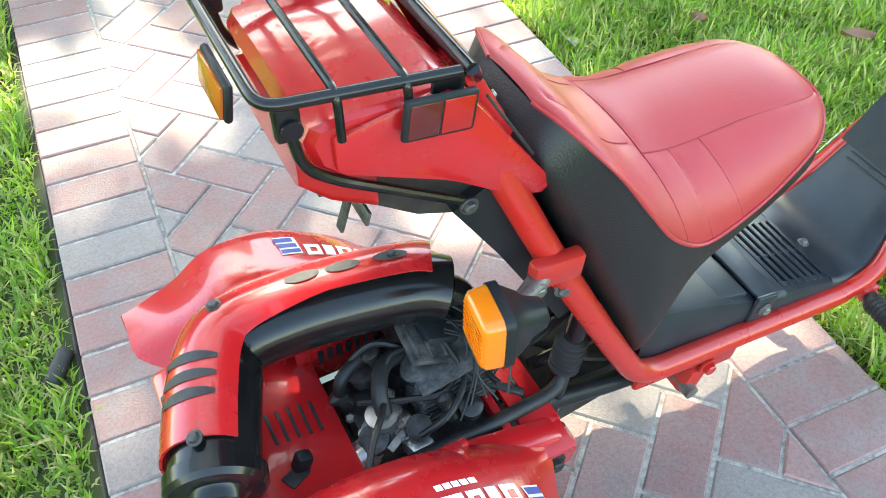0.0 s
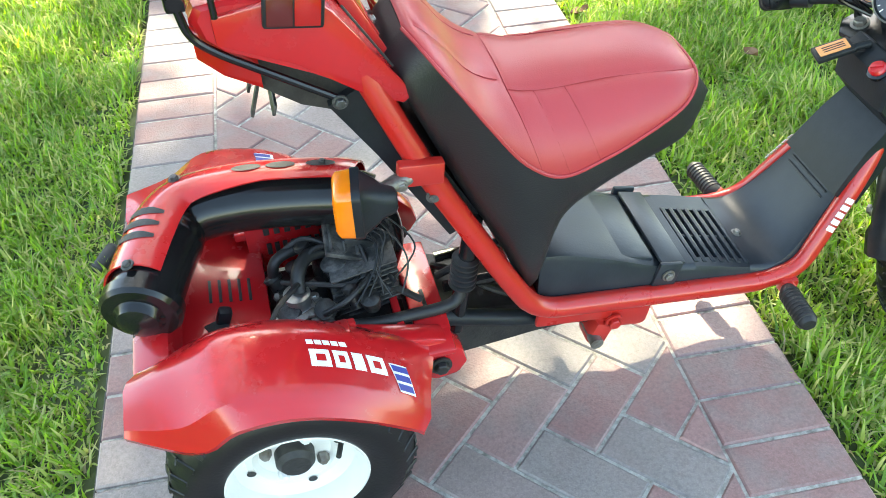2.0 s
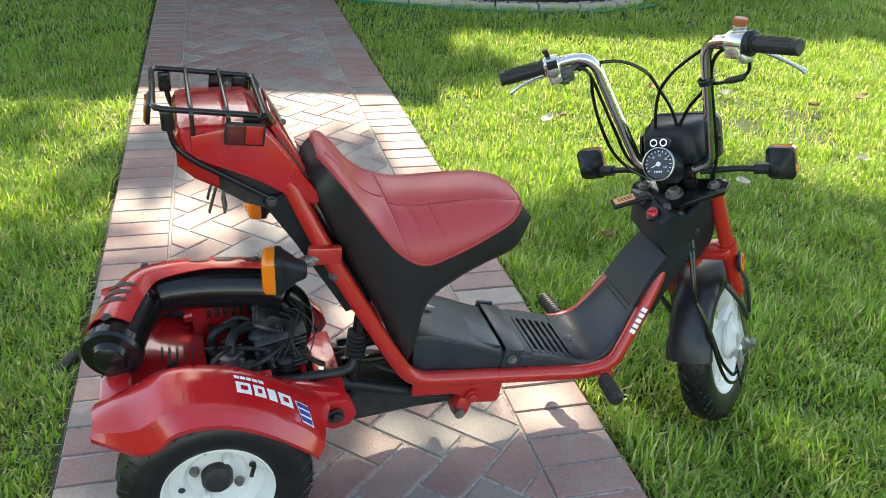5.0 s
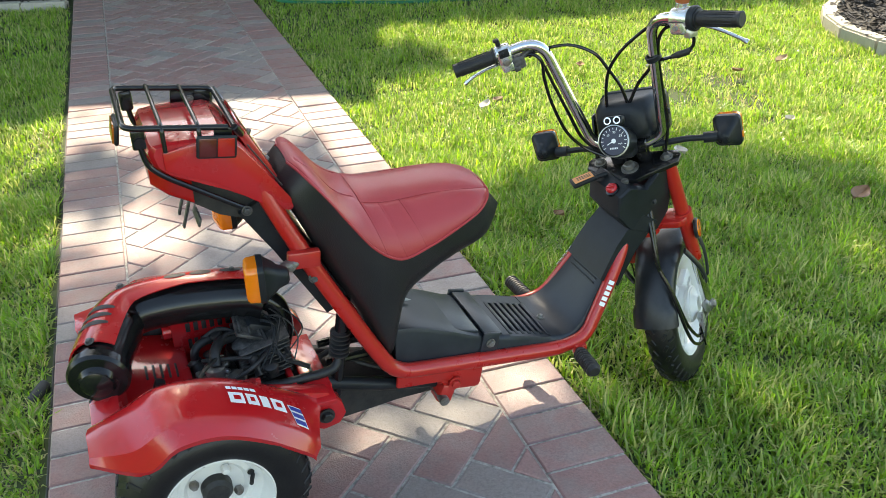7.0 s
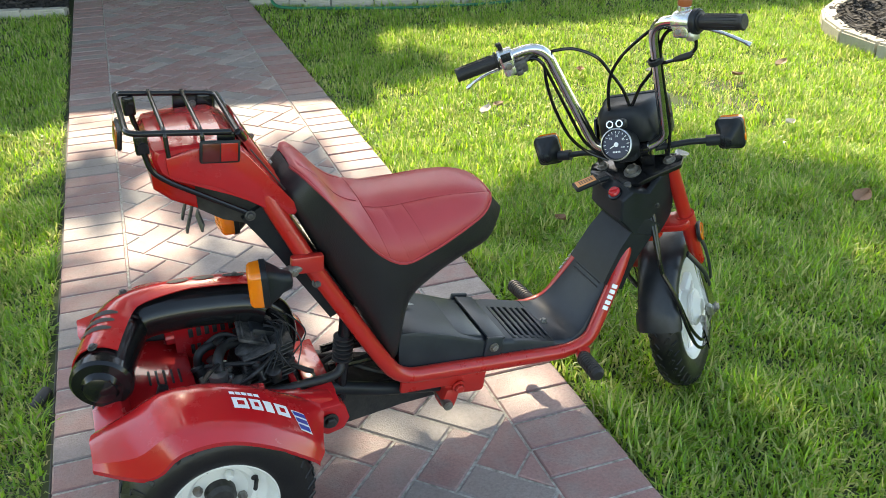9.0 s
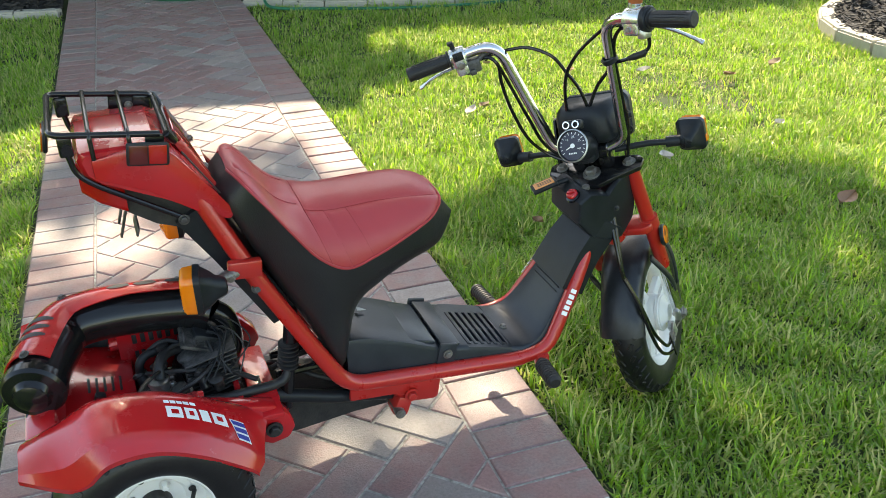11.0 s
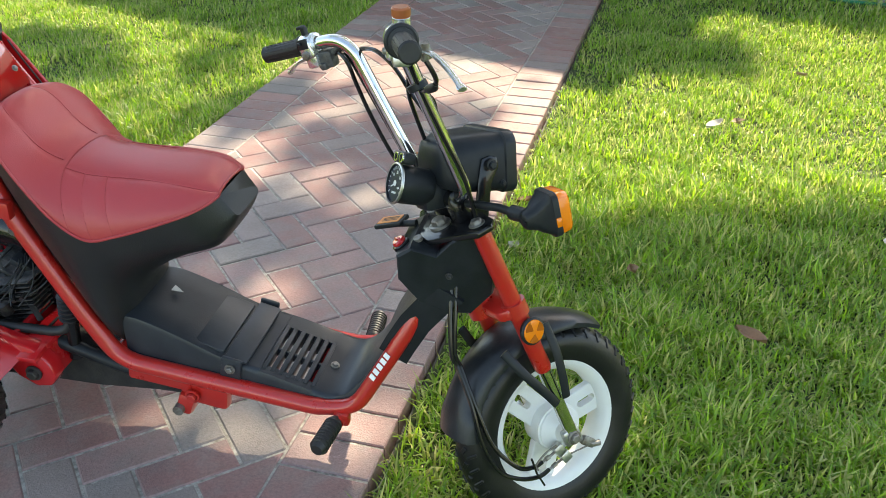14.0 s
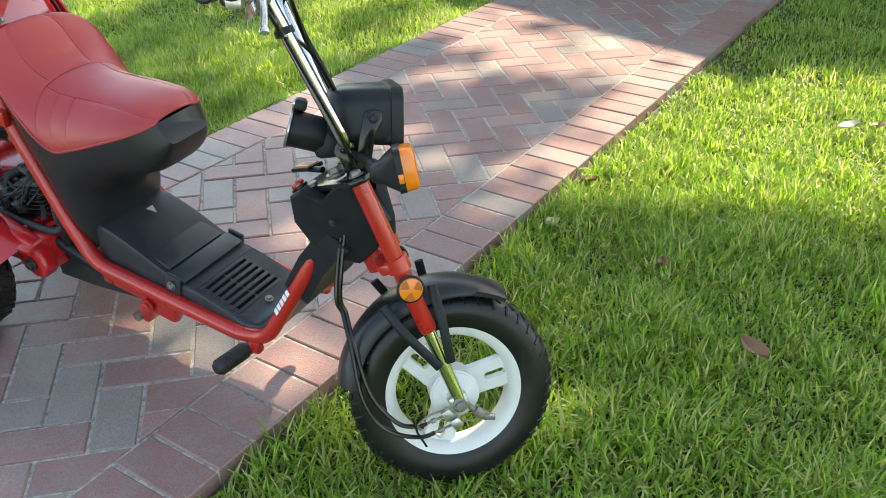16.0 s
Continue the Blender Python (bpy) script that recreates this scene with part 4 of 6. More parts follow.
def writing(text, size, m, material, parent):
    cu = bpy.data.curves.new("text", "FONT")
    cu.body, cu.size, cu.align_x, cu.align_y, cu.extrude = text, size, "CENTER", "CENTER", 0.0003
    ob = new("text", cu)
    dg = bpy.context.evaluated_depsgraph_get()
    bm = bmesh.new()
    bm.from_mesh(bpy.data.meshes.new_from_object(ob.evaluated_get(dg)))
    bpy.data.objects.remove(ob)
    bm.transform(m)
    return part("lettering", bm, material, parent, smooth=False)


for txt, x, y in (("15", -.012, .013), ("25", .002, .018), ("35", .0155, .010), ("mph", .014, -.006)):
    writing(txt, .0068 if txt != "mph" else .005, DIALM @ pose(x, y, .0042), WHITE_DECAL, meter)
lamps = part("indicator_panel", box(.044, .02, .022, DIALM @ pose(0, .043, -.006), .006), BLACK_PLASTIC, scooter)
for s in (-1, 1):
    part("indicator_ring", lathe([(.0055, 0), (.008, 0), (.008, .004), (.0055, .004)], 20, DIALM @ pose(s * .0105, .043, .003), closed=True), CHROME, lamps)
    part("indicator_lens", lathe([(0, .002), (.0056, .002)], 16, DIALM @ pose(s * .0105, .043, .003)), BLACK_GLOSS, lamps)
part("meter_bracket", join(box(.05, .05, .05, STEM @ pose(.01, 0, .515, 0, 20), .01), box(.03, .06, .03, STEM @ pose(.045, 0, .54), .008)), BLACK_PLASTIC, scooter)
LAMP = STEM @ pose(.09, 0, .545) @ Matrix.Rotation(RAKE, 4, "Y") @ pose(0, 0, -.013)       # level, ahead along x
hl = []
for x, w, h, r in ((-.064, .08, .046, .018), (-.056, .108, .068, .022), (-.036, .128, .082, .022), (.0, .139, .088, .020), (.038, .147, .091, .018), (.040, .153, .097, .018), (.056, .154, .098, .018), (.060, .150, .094, .016)):
    hl.append([LAMP @ Vector((x, y, z + (.013 * (1 - (2 * y / w) ** 2) if z > 0 else 0))) for y, z in round_rect(w, h, r, 5)])
head = part("headlamp", loft(hl), BLACK_PLASTIC, scooter, "rectangular black plastic headlamp", sharp=40)
part("lamp_glass", slab(round_rect(.132, .080, .016), .006, LAMP @ pose(.062, 0, .002, 0, 90, 0) @ pose(0, 0, 0, 0, 0, 90), .002), mat("lamp_glass", (0.6, 0.62, 0.62), 0.08, spec=.8, noise_scale=60, noise_mix=.3), head)
for s in (-1, 1):
    part("lamp_arm", join(slab([(-.013, .012), (.002, .016), (.016, .012), (.018, -.004), (.004, -.03), (-.004, -.085), (-.028, -.085), (-.022, -.03)], .006, LAMP @ pose(.008, -.074 if s < 0 else .080, .002, 90), .002), tube([LAMP @ Vector((.008, s * .066, .004)), LAMP @ Vector((.008, s * .082, .004))], .010, 14)), BLACK_GLOSS, scooter)
    bolt(LAMP @ Vector((.008, s * .082, .004)), LAMP.to_3x3() @ Vector((0, s, 0)), .006, head, BLACK_PLASTIC)
    bolt(LAMP @ Vector((.034, s * .0735, -.03)), LAMP.to_3x3() @ Vector((0, s, 0)), .004, head, BLACK_PLASTIC)


def signal(name, m, lens_mat=AMBER, size=1.0):
    """A box-shaped turn signal; its lens looks along x."""
    m = m @ Matrix.Diagonal((size, size, size, 1))
    secs = []
    for x, w, h in ((-.056, .026, .024), (-.052, .034, .034), (-.034, .040, .046), (-.026, .050, .058), (-.008, .064, .078), (-.006, .0715, .086), (.006, .072, .0865)):
        secs.append([Vector((x, y, z)) for y, z in round_rect(w, h, .014, 4)])
    bm = loft(secs)
    bm.transform(m)
    ob = part(name, bm, BLACK_PLASTIC, scooter, "black turn signal with amber lens", sharp=50)
    bm = loft([[Vector((x, y, z)) for y, z in round_rect(w, h, .013, 4)] for x, w, h in ((.006, .069, .083), (.026, .066, .080), (.031, .058, .072))])
    bm.transform(m)
    le = part("amber_lens", bm, lens_mat, ob, "ribbed amber plastic lens", sharp=50)
    for k in range(1, 8):
        part("lens_rib", box(.0022, .054, .002, m @ pose(.0312, 0, -.032 + .008 * k)), lens_mat, le)
    part("lens_tab", box(.010, .003, .018, m @ pose(.0, -.037, -.012), .001), lens_mat, le)
    return ob


for s in (-1, 1):
    signal("front_signal", STEM @ (pose(.095, -.200, .466, 0, 12, -6) if s < 0 else pose(.083, .216, .481, 0, 12, 6)), size=.82)
    part("signal_stem", join(tube(at_stem((.04, s * .05, .487), (.058, s * .12, .481), (.062, s * .185, .475)), .0068, 12), tube(at_stem((.06, s * .155, .478), (.064, s * .185, .475)), .012, 12)), BLACK_PLASTIC, scooter)
# cables from the bars
for q in (((.034, .165, .765), (.046, .138, .757), (.052, .102, .758), (.052, .059, .754), (.052, .018, .726), (.052, .0, .683), (.056, -.013, .636), (.058, -.016, .58)),
          ((.02, -.165, .782), (.035, -.125, .778), (.052, -.097, .763), (.052, -.051, .734), (.050, -.025, .712), (.048, .0, .681), (.050, .019, .633), (.052, .035, .56)),
          ((.012, -.196, .768), (.016, -.195, .745), (.018, -.187, .727), (.016, -.161, .717), (.020, -.126, .709), (.032, -.100, .700), (.046, -.085, .674), (.052, -.051, .638), (.056, -.02, .59)),
          ((.004, -.175, .785), (.016, -.150, .780), (.018, -.130, .757), (.020, -.119, .717), (.026, -.108, .636), (.034, -.096, .543), (.034, -.075, .47)),
          ((.02, .167, .762), (.02, .137, .766), (.02, .122, .745), (.02, .130, .703), (.02, .133, .637), (.022, .124, .558), (.03, .10, .505), (.035, .06, .47)),
          ((.03, .15, .757), (.03, .136, .758), (.03, .126, .732), (.032, .119, .673), (.034, .110, .596), (.034, .098, .527), (.035, .06, .475))):
    part("cable", tube(at_stem(*spline(q, 7)), .0036, 8), BLACK_GLOSS, scooter, "black control cable")
part("cable_plug", tube(at_stem((.017, -.184, .724), (.016, -.178, .720), (.016, -.158, .716), (.018, -.145, .713)), [.0042, .0068, .0068, .0042], 12), RUBBER, scooter, "black rubber cable joint")
part("cable_clip", lathe([(.012, -.006), (.016, -.005), (.016, .005), (.012, .006)], 16, STEM @ pose(.023, -.108, .715, -9, 0, 0), closed=True), BLACK_PLASTIC, scooter)
for q in (((.02, -.02, .45), (-.05, -.03, .33), (-.088, -.031, .26), (-.091, -.03, .228)), ((.02, -.01, .45), (-.055, -.025, .335), (-.094, -.031, .262), (-.096, -.03, .233))):
    part("cable", tube(at_stem(*spline(q, 7)), .0042, 8), BLACK_GLOSS, scooter, "black brake cable")

# ---- scooter: tail, fenders and engine ----
# tail cowl
COWL = [(-.824, .785), (-.817, .797), (-.79, .800), (-.70, .798), (-.681, .788), (-.585, .642), (-.592, .634), (-.625, .646), (-.70, .692), (-.80, .742), (-.818, .76)]
secs = []
for y, k in ((-.098, .9), (-.093, .975), (-.082, 1), (-.03, 1.0), (0, 1.0), (.03, 1.0), (.082, 1), (.093, .975), (.098, .9)):
    secs.append([Vector((-.72 + (x + .72) * k, y, .745 + (z - .745) * k + (.004 if abs(y) < .05 and z > .79 else 0))) for x, z in COWL])
cowl = part("tail_cowl", loft(secs), RED, scooter, "glossy red plastic tail cowl", sharp=28)
for s in (-1, 1):
    part("side_panel", slab([(-.80, .785), (-.70, .80), (-.672, .772), (-.588, .652), (-.60, .640), (-.635, .652), (-.72, .715), (-.80, .752)], .008, pose(0, s * .104, 0, 90, 0, 0) if s < 0 else pose(0, .112, 0, 90, 0, 0), .003), RED, cowl)
    part("panel_slot", box(.10, .003, .003, pose(-.636, s * .0975, .732, 0, 59), .001), ENGINE_DARK, cowl)
slope = pose(-.6395, .008, .7405, 0, 62.0)                 # the face that falls from the rack to the seat
part("tail_cover", slab(round_rect(.105, .128, .006), .006, slope @ pose(-.010, 0, .006), .0015), RED_POLISHED, cowl, "polished red cover behind the seat")
for y in (-.045, .05):
    bolt(slope @ Vector((.028 - .4 * max(0, y), y, .006)), slope.to_3x3() @ Vector((0, 0, 1)), .004, cowl, DULL_STEEL)
part("tail_lamp", loft([[Vector((x, y, z)) for y, z in [(a, b + zc) for a, b in round_rect(w, h, .015, 4)]] for x, w, h, zc in ((-.76, .17, .07, .708), (-.80, .165, .065, .728), (-.825, .15, .05, .742))]), RED_LENS, cowl, "red plastic tail lamp under the cowl")
part("under_tail", loft([[Vector((x, s * w, z)) for s, z in ((-1, a), (1, a), (1, b), (-1, b))] for x, a, b, w in ((-.80, .735, .70, .07), (-.72, .70, .645, .078), (-.63, .655, .61, .08))]), ENGINE_DARK, scooter, "black plastic under the tail")
part("inner_mudguard", loft([[Vector((x, s * .074, z)) for s, x, z in ((-1, a, z0), (1, a, z0), (1, b, z1), (-1, b, z1))] for a, z0, b, z1 in ((-.69, .645, -.63, .675), (-.637, .56, -.575, .56), (-.548, .40, -.50, .42))]), BLACK_PLASTIC, scooter, "black plastic rear mudguard")
plate_bm = join(box(.004, .012, .10, pose(-.765, -.028, .655, 0, 18), .001), box(.004, .012, .10, pose(-.765, .028, .655, 0, 18), .001), box(.004, .068, .016, pose(-.752, 0, .612, 0, 18), .001), box(.004, .068, .03, pose(-.775, 0, .69, 0, 18), .001))
part("plate_bracket", plate_bm, ENGINE, scooter, "bare steel plate bracket")
# rack
rack = part("luggage_rack", tube(rounded([(-.70, -.104, .80), (-.68, -.104, .812), (-.852, -.104, .836), (-.852, .104, .836), (-.68, .104, .812), (-.68, -.104, .812)], .02, 5)[6:], .0052, 12), BLACK_GLOSS, scooter, "black tubular steel luggage rack")
for x in (-.795, -.738):
    part("rack_bar", tube(rounded([(x, -.109, .788), (x, -.108, .812 + (-.68 - x) * .14 + .004), (x, .104, .812 + (-.68 - x) * .14 + .004)], .012, 4), .0038, 10), BLACK_GLOSS, rack)
part("rack_bar", tube(rounded([(-.68, -.104, .812), (-.668, -.092, .79), (-.668, .092, .79), (-.68, .104, .812)], .015, 4), .006, 10), BLACK_GLOSS, rack)
for s in (-1, 1):
    part("rack_bracket", join(box(.022, .012, .035, pose(-.832, s * .096, .812), .004), tube([(-.831, s * .106, .808), (-.831, s * .088, .808)], .009, 12)), BLACK_GLOSS, rack)
    part("rack_stay", tube(rounded([(-.832, s * .1, .806), (-.826, s * .1, .765), (-.80, s * .098, .74), (-.68, s * .093, .657)], .025, 5), .0048, 10), BLACK_GLOSS, rack)
    part("rack_bracket", box(.03, .006, .03, pose(-.70, s * .1, .798, 0, 8), .003), BLACK_GLOSS, rack)
    bolt((-.676, s * .094 + .016, .652), (0, s, 0), .0065, material=ENGINE)
    mount = part("reflector", box(.066, .008, .040, pose(-.714, s * .114, .786, 0, 8), .004), BLACK_PLASTIC, rack, "rectangular reflector in a black frame")
    part("reflector_half", box(.028, .005, .032, pose(-.6993, s * .1165, .784, 0, 8), .001), RED_LENS, mount, "red reflector half")
    part("reflector_half", box(.028, .005, .032, pose(-.7287, s * .1165, .788, 0, 8), .001), mat("dark_red_lens", (0.10, 0.01, 0.009), 0.2, coat=.4), mount, "dark red reflector half")
side_refl = part("reflector", box(.008, .066, .036, pose(-.862, -.02, .806, 0, 10), .004), BLACK_PLASTIC, rack, "amber reflector in a black frame")
part("reflector_half", box(.004, .058, .029, pose(-.8665, -.02, .8065, 0, 10), .001), AMBER_DARK, side_refl)
part("rack_plate", box(.070, .004, .058, pose(-.722, .106, .793, 0, 8), .004), BLACK_GLOSS, rack)
bolt((-.722, .104, .797), (0, -1, 0), .005, rack)

for s in (-1, 1):
    part("tail_strip", slab([(-.668, .775), (-.655, .782), (-.572, .618), (-.585, .606)], .006, pose(0, s * .066 + .003, 0, 90, 0, 0), .002), RED, cowl, "slotted red plastic strip beside the seat")
for ob in scooter.children:
    if ob.name.split(".")[0] in ("tail_cowl", "under_tail", "plate_bracket", "luggage_rack"):
        ob.location.y = .018                    # the tail stands a little to the left

# rear signals
for s in (-1, 1):
    signal("rear_signal", pose(-.678, s * .146, .551, 0, 0, 180 + s * 8), size=.87)
    part("signal_stem", join(tube([(-.605, s * .112, .548), (-.648, s * .135, .553)], .009, 12), box(.05, .016, .016, pose(-.625, s * .118, .549, 0, 0, -s * 30), .004)), DULL_STEEL, scooter, "grey steel signal bracket")
    bolt((-.62, s * .125, .548), (0, s, 0), .006)
    part("signal_bracket", box(.06, .018, .034, pose(-.592, s * .112, .553, 0, 5), .004), RED_STEEL, scooter)
    bolt((-.575, s * .106, .505), (0, s, 0), .007, material=ENGINE)

# fenders
F_LINES = [
    [(-.968, -.125, .326), (-.94, -.128, .340), (-.88, -.13, .366), (-.80, -.13, .360), (-.73, -.13, .332), (-.66, -.13, .290), (-.60, -.13, .264)],
    [(-1.008, -.162, .335), (-.945, -.166, .360), (-.88, -.165, .388), (-.80, -.164, .380), (-.73, -.163, .352), (-.655, -.162, .304), (-.598, -.160, .256)],
    [(-1.010, -.21, .338), (-.95, -.215, .352), (-.88, -.213, .384), (-.797, -.210, .375), (-.722, -.208, .342), (-.648, -.205, .287), (-.612, -.200, .240)],
    [(-1.010, -.238, .336), (-.94, -.258, .342), (-.88, -.263, .374), (-.80, -.261, .368), (-.722, -.256, .331), (-.646, -.250, .262), (-.624, -.248, .228)],
    [(-1.012, -.244, .328), (-.928, -.272, .302), (-.872, -.286, .347), (-.80, -.287, .349), (-.728, -.281, .311), (-.655, -.270, .246), (-.638, -.266, .224)],
]
f_curves = [list(_curve(line, 5)) for line in F_LINES]
f_grid = [list(_curve([c[i] for c in f_curves[:4]], 3)) + [f_curves[3][i] * .5 + f_curves[4][i] * .5, f_curves[4][i]] for i in range(len(f_curves[0]))]


def fender_point(i, j, s, lift=0.0):
    """On the fender: i along from the tail, j across from the inside."""
    i0, j0 = min(int(i), len(f_grid) - 2), min(int(j), len(f_grid[0]) - 2)
    a, b = i - i0, j - j0
    p = (1 - a) * (1 - b) * f_grid[i0][j0] + a * (1 - b) * f_grid[i0 + 1][j0] + (1 - a) * b * f_grid[i0][j0 + 1] + a * b * f_grid[i0 + 1][j0 + 1]
    du, dv = Vector(f_grid[i0 + 1][j0] - f_grid[i0][j0]), Vector(f_grid[i0][j0 + 1] - f_grid[i0][j0])
    n = du.cross(dv).normalized()
    n = n if n.z > 0 else -n
    p = Vector(p) + n * lift
    return Vector((p.x, -s * p.y, p.z))


def decal_on_fender(i0, i1, j0, j1, s, material, parent, slant=0.0, lift=.0012):
    """A flat sticker that follows the fender."""
    g = [[fender_point(i0 + (i1 - i0) * a / 4 + slant * (j - j0) / (j1 - j0), j, s, lift) for j in np.linspace(j0, j1, 4)] for a in range(5)]
    return part("decal", loft(g, caps=False, closed=False), material, parent)


for s in (-1, 1):
    span = range(len(f_grid) if s < 0 else len(f_grid) - 6)
    skin = loft([[fender_point(i, j, s) for j in range(len(f_grid[0]))] for i in span], caps=False, closed=False)
    lip = loft([[fender_point(i, len(f_grid[0]) - 1, s), fender_point(i, len(f_grid[0]) - 1, s) + Vector((0, -s * .004, -.012)), fender_point(i, len(f_grid[0]) - 1, s) + Vector((0, -s * .012, -.016))] for i in span], caps=False, closed=False)
    fender = part("rear_fender", join(skin, lip), RED, scooter, "glossy red plastic rear fender with white lettering shapes", sharp=34)
    br = [(-.70, .306), (-.62, .280), (-.578, .268), (-.552, .238), (-.543, .208), (-.558, .184), (-.592, .178), (-.628, .20), (-.655, .25), (-.72, .295)]
    part("fender_bracket", slab(br, .035, pose(0, -.150, 0, 90, 0, 0) if s < 0 else pose(0, .150 + .035, 0, 90, 0, 0), .006), RED, fender)
    bolt((-.586, s * .152, .216), (0, s, 0), .011, fender, ENGINE_DARK)
    def word(a, b):
        """The lettering runs towards the front on one side and towards the tail on the other."""
        return (a, b) if s < 0 else (40.3 - b, 40.3 - a)

    for a, b in ((16.8, 18.5), (18.8, 20.1), (20.4, 21.3), (21.6, 23.0)):
        decal_on_fender(*word(a, b), 5.3, 6.8, s, WHITE_DECAL, fender, 0)
    for a, b in ((17.3, 18.1), (19.2, 19.7), (22.0, 22.6)):
        decal_on_fender(*word(a, b), 5.75, 6.35, s, RED, fender, 0, .0018)
    for k in range(5):
        decal_on_fender(*word(16.8 + .72 * k, 17.4 + .72 * k), 4.4, 4.85, s, WHITE_DECAL, fender)
    decal_on_fender(*word(23.4, 25.2), 5.6, 7.8, s, WHITE_DECAL, fender, .4 if s < 0 else 0)
    for k in range(3):
        decal_on_fender(*word(23.5 + .1 * k, 25.15 + .07 * k), 5.75 + .7 * k, 6.25 + .7 * k, s, BLUE_DECAL, fender, .1 if s < 0 else 0, .0018)
    if s > 0:
        fender.location.z = -.010
    # rear wheel
    RW = (pose(-.818, -.215, .183, 90, 0, 0) if s < 0 else pose(-.818, .20, .169, -90, 0, 0)) @ Matrix.Scale(.955, 4)
    wheel = part("rear_wheel", lathe([(.096, -.05), (.100, -.05), (.107, .050), (.107, .057), (.102, .059), (.096, .050), (.088, .022), (.072, .012), (.062, .014), (.054, .006), (.022, .006), (.022, -.01), (.076, -.01)], 56, RW, closed=True), WHITE_PAINT, scooter, "white painted steel rear wheel")
    part("tyre", lathe([(.096, -.055), (.108, -.063), (.135, -.068), (.157, -.063), (.172, -.048), (.178, -.02), (.179, 0), (.178, .02), (.172, .048), (.157, .063), (.135, .068), (.113, .064), (.102, .056), (.092, 0)], 64, RW, closed=True), TYRE, wheel, "wide black rear tyre")
    blocks = []
    for k in range(34):
        for q in (-1, 1):
            a = 2 * math.pi * (k + (.5 if q > 0 else 0)) / 34
            blocks.append(box(.045, .012, .004, Matrix.Rotation(a, 4, "Z") @ pose(.1775, 0, q * .024, 0, q * -6, 0) @ pose(0, 0, 0, 0, 90, 0) @ pose(0, 0, 0, 0, 0, q * 38), .0015, 1))
            blocks.append(box(.030, .010, .0035, Matrix.Rotation(a + .06, 4, "Z") @ pose(.167, 0, q * .053, 0, q * -48, 0) @ pose(0, 0, 0, 0, 90, 0) @ pose(0, 0, 0, 0, 0, q * 12), .0015, 1))
    tread = join(*blocks)
    tread.transform(RW)
    tagged(part("tread", tread, TYRE, wheel, smooth=False), kind="stuff")
    hub_cap = lathe([(.03, .002), (.029, .024), (.022, .032), (0, .034)], 28, RW)
    part("hub_cap", hub_cap, ENGINE_DARK, wheel, "black rubber hub cap")
    for k in range(4):
        a = math.pi / 4 + k * math.pi / 2 + .3
        part("wheel_nut", lathe([(.0095, .008), (.009, .018), (.006, .022), (0, .022)], 6, RW @ pose(.045 * math.cos(a), .045 * math.sin(a), 0)), DULL_STEEL if k % 2 else WHITE_PAINT, wheel)
        part("wheel_slot", lathe([(0, .0155), (.007, .0155)], 14, RW @ pose(.069 * math.cos(a + .75), .069 * math.sin(a + .75), 0)), ENGINE_DARK, wheel)
    part("valve", tube([RW @ Vector((.07, .01, .014)), RW @ Vector((.062, .012, .04))], .004, 8), RUBBER, wheel)
part("axle", tube([(-.818, -.2, .182), (-.818, .19, .170)], .022, 14), ENGINE_DARK, scooter)

# rear deck
deck = part("rear_deck", box(.15, .27, .012, pose(-.888, .0, .300, 0, 10), .004), RED, scooter, "red plastic rear deck with vent slots", sharp=40)
for bm in (box(.052, .19, .012, pose(-.589, -.032, .262, 0, 4), .003), box(.075, .05, .012, pose(-.602, -.140, .258, 8), .003), box(.15, .04, .014, pose(-.785, -.145, .330, -20), .004), box(.20, .07, .014, pose(-.75, .125, .318), .004), box(.014, .19, .07, pose(-.568, -.032, .226, 0, -10), .004), box(.06, .28, .07, pose(-.965, -.01, .305, 0, -20), .01)):
    part("deck_panel", bm, RED, deck)
for bm in (box(.012, .20, .06, pose(-.82, .0, .258), .003), box(.012, .22, .06, pose(-.634, -.01, .25), .003), box(.13, .012, .06, pose(-.765, -.13, .298), .003), box(.21, .012, .11, pose(-.728, .085, .305), .003)):
    part("deck_wall", bm, RED, deck)
# dark slips on the red panels stand for the shade inside open slots
for k in range(5):
    part("vent_slot", box(.0045, .046, .003, pose(-.895 + .014 * k, .0, .3075 - .0025 * k, 0, 10), .001), ENGINE_DARK, deck)
for k in range(10):
    part("vent_slot", box(.009, .0035, .02, pose(-.80 + .016 * k, .078, .337), .001), ENGINE_DARK, deck)
part("vent_slot", box(.03, .02, .003, pose(-.89, -.07, .307, 0, 10, 30), .001), ENGINE_DARK, deck)
part("latch_stub", box(.02, .018, .03, pose(-.878, -.06, .313, 0, 20), .005), BLACK_PLASTIC, deck)
for k in range(4):
    part("vent_slot", box(.006, .02, .003, pose(-.590, -.09 + .012 * k, .2685, 0, 4), .001), ENGINE_DARK, deck)

# muffler and its shield
MUF = spline([(-.972, -.078, .386), (-.950, -.015, .394), (-.925, .040, .401), (-.895, .066, .405), (-.83, .068, .408), (-.76, .061, .407), (-.68, .048, .402), (-.645, .035, .392)], 6)
n_muf = len(MUF)
muffler = part("muffler", tube(MUF, [.05 if k < 12 else .047 - .004 * min(1, (k - 12) / 8) for k in range(n_muf)], 26), BLACK_GLOSS, scooter, "glossy black exhaust muffler")
part("end_cap", lathe([(.050, -.012), (.055, -.010), (.055, .006), (.050, .012), (.034, .014), (.030, .018), (.028, .026), (.018, .031), (0, .033)], 40, axis_pose((-.973, -.084, .3855), (-.26, -1, -.10))), BLACK_GLOSS, muffler, "round black end cap")
shield = []
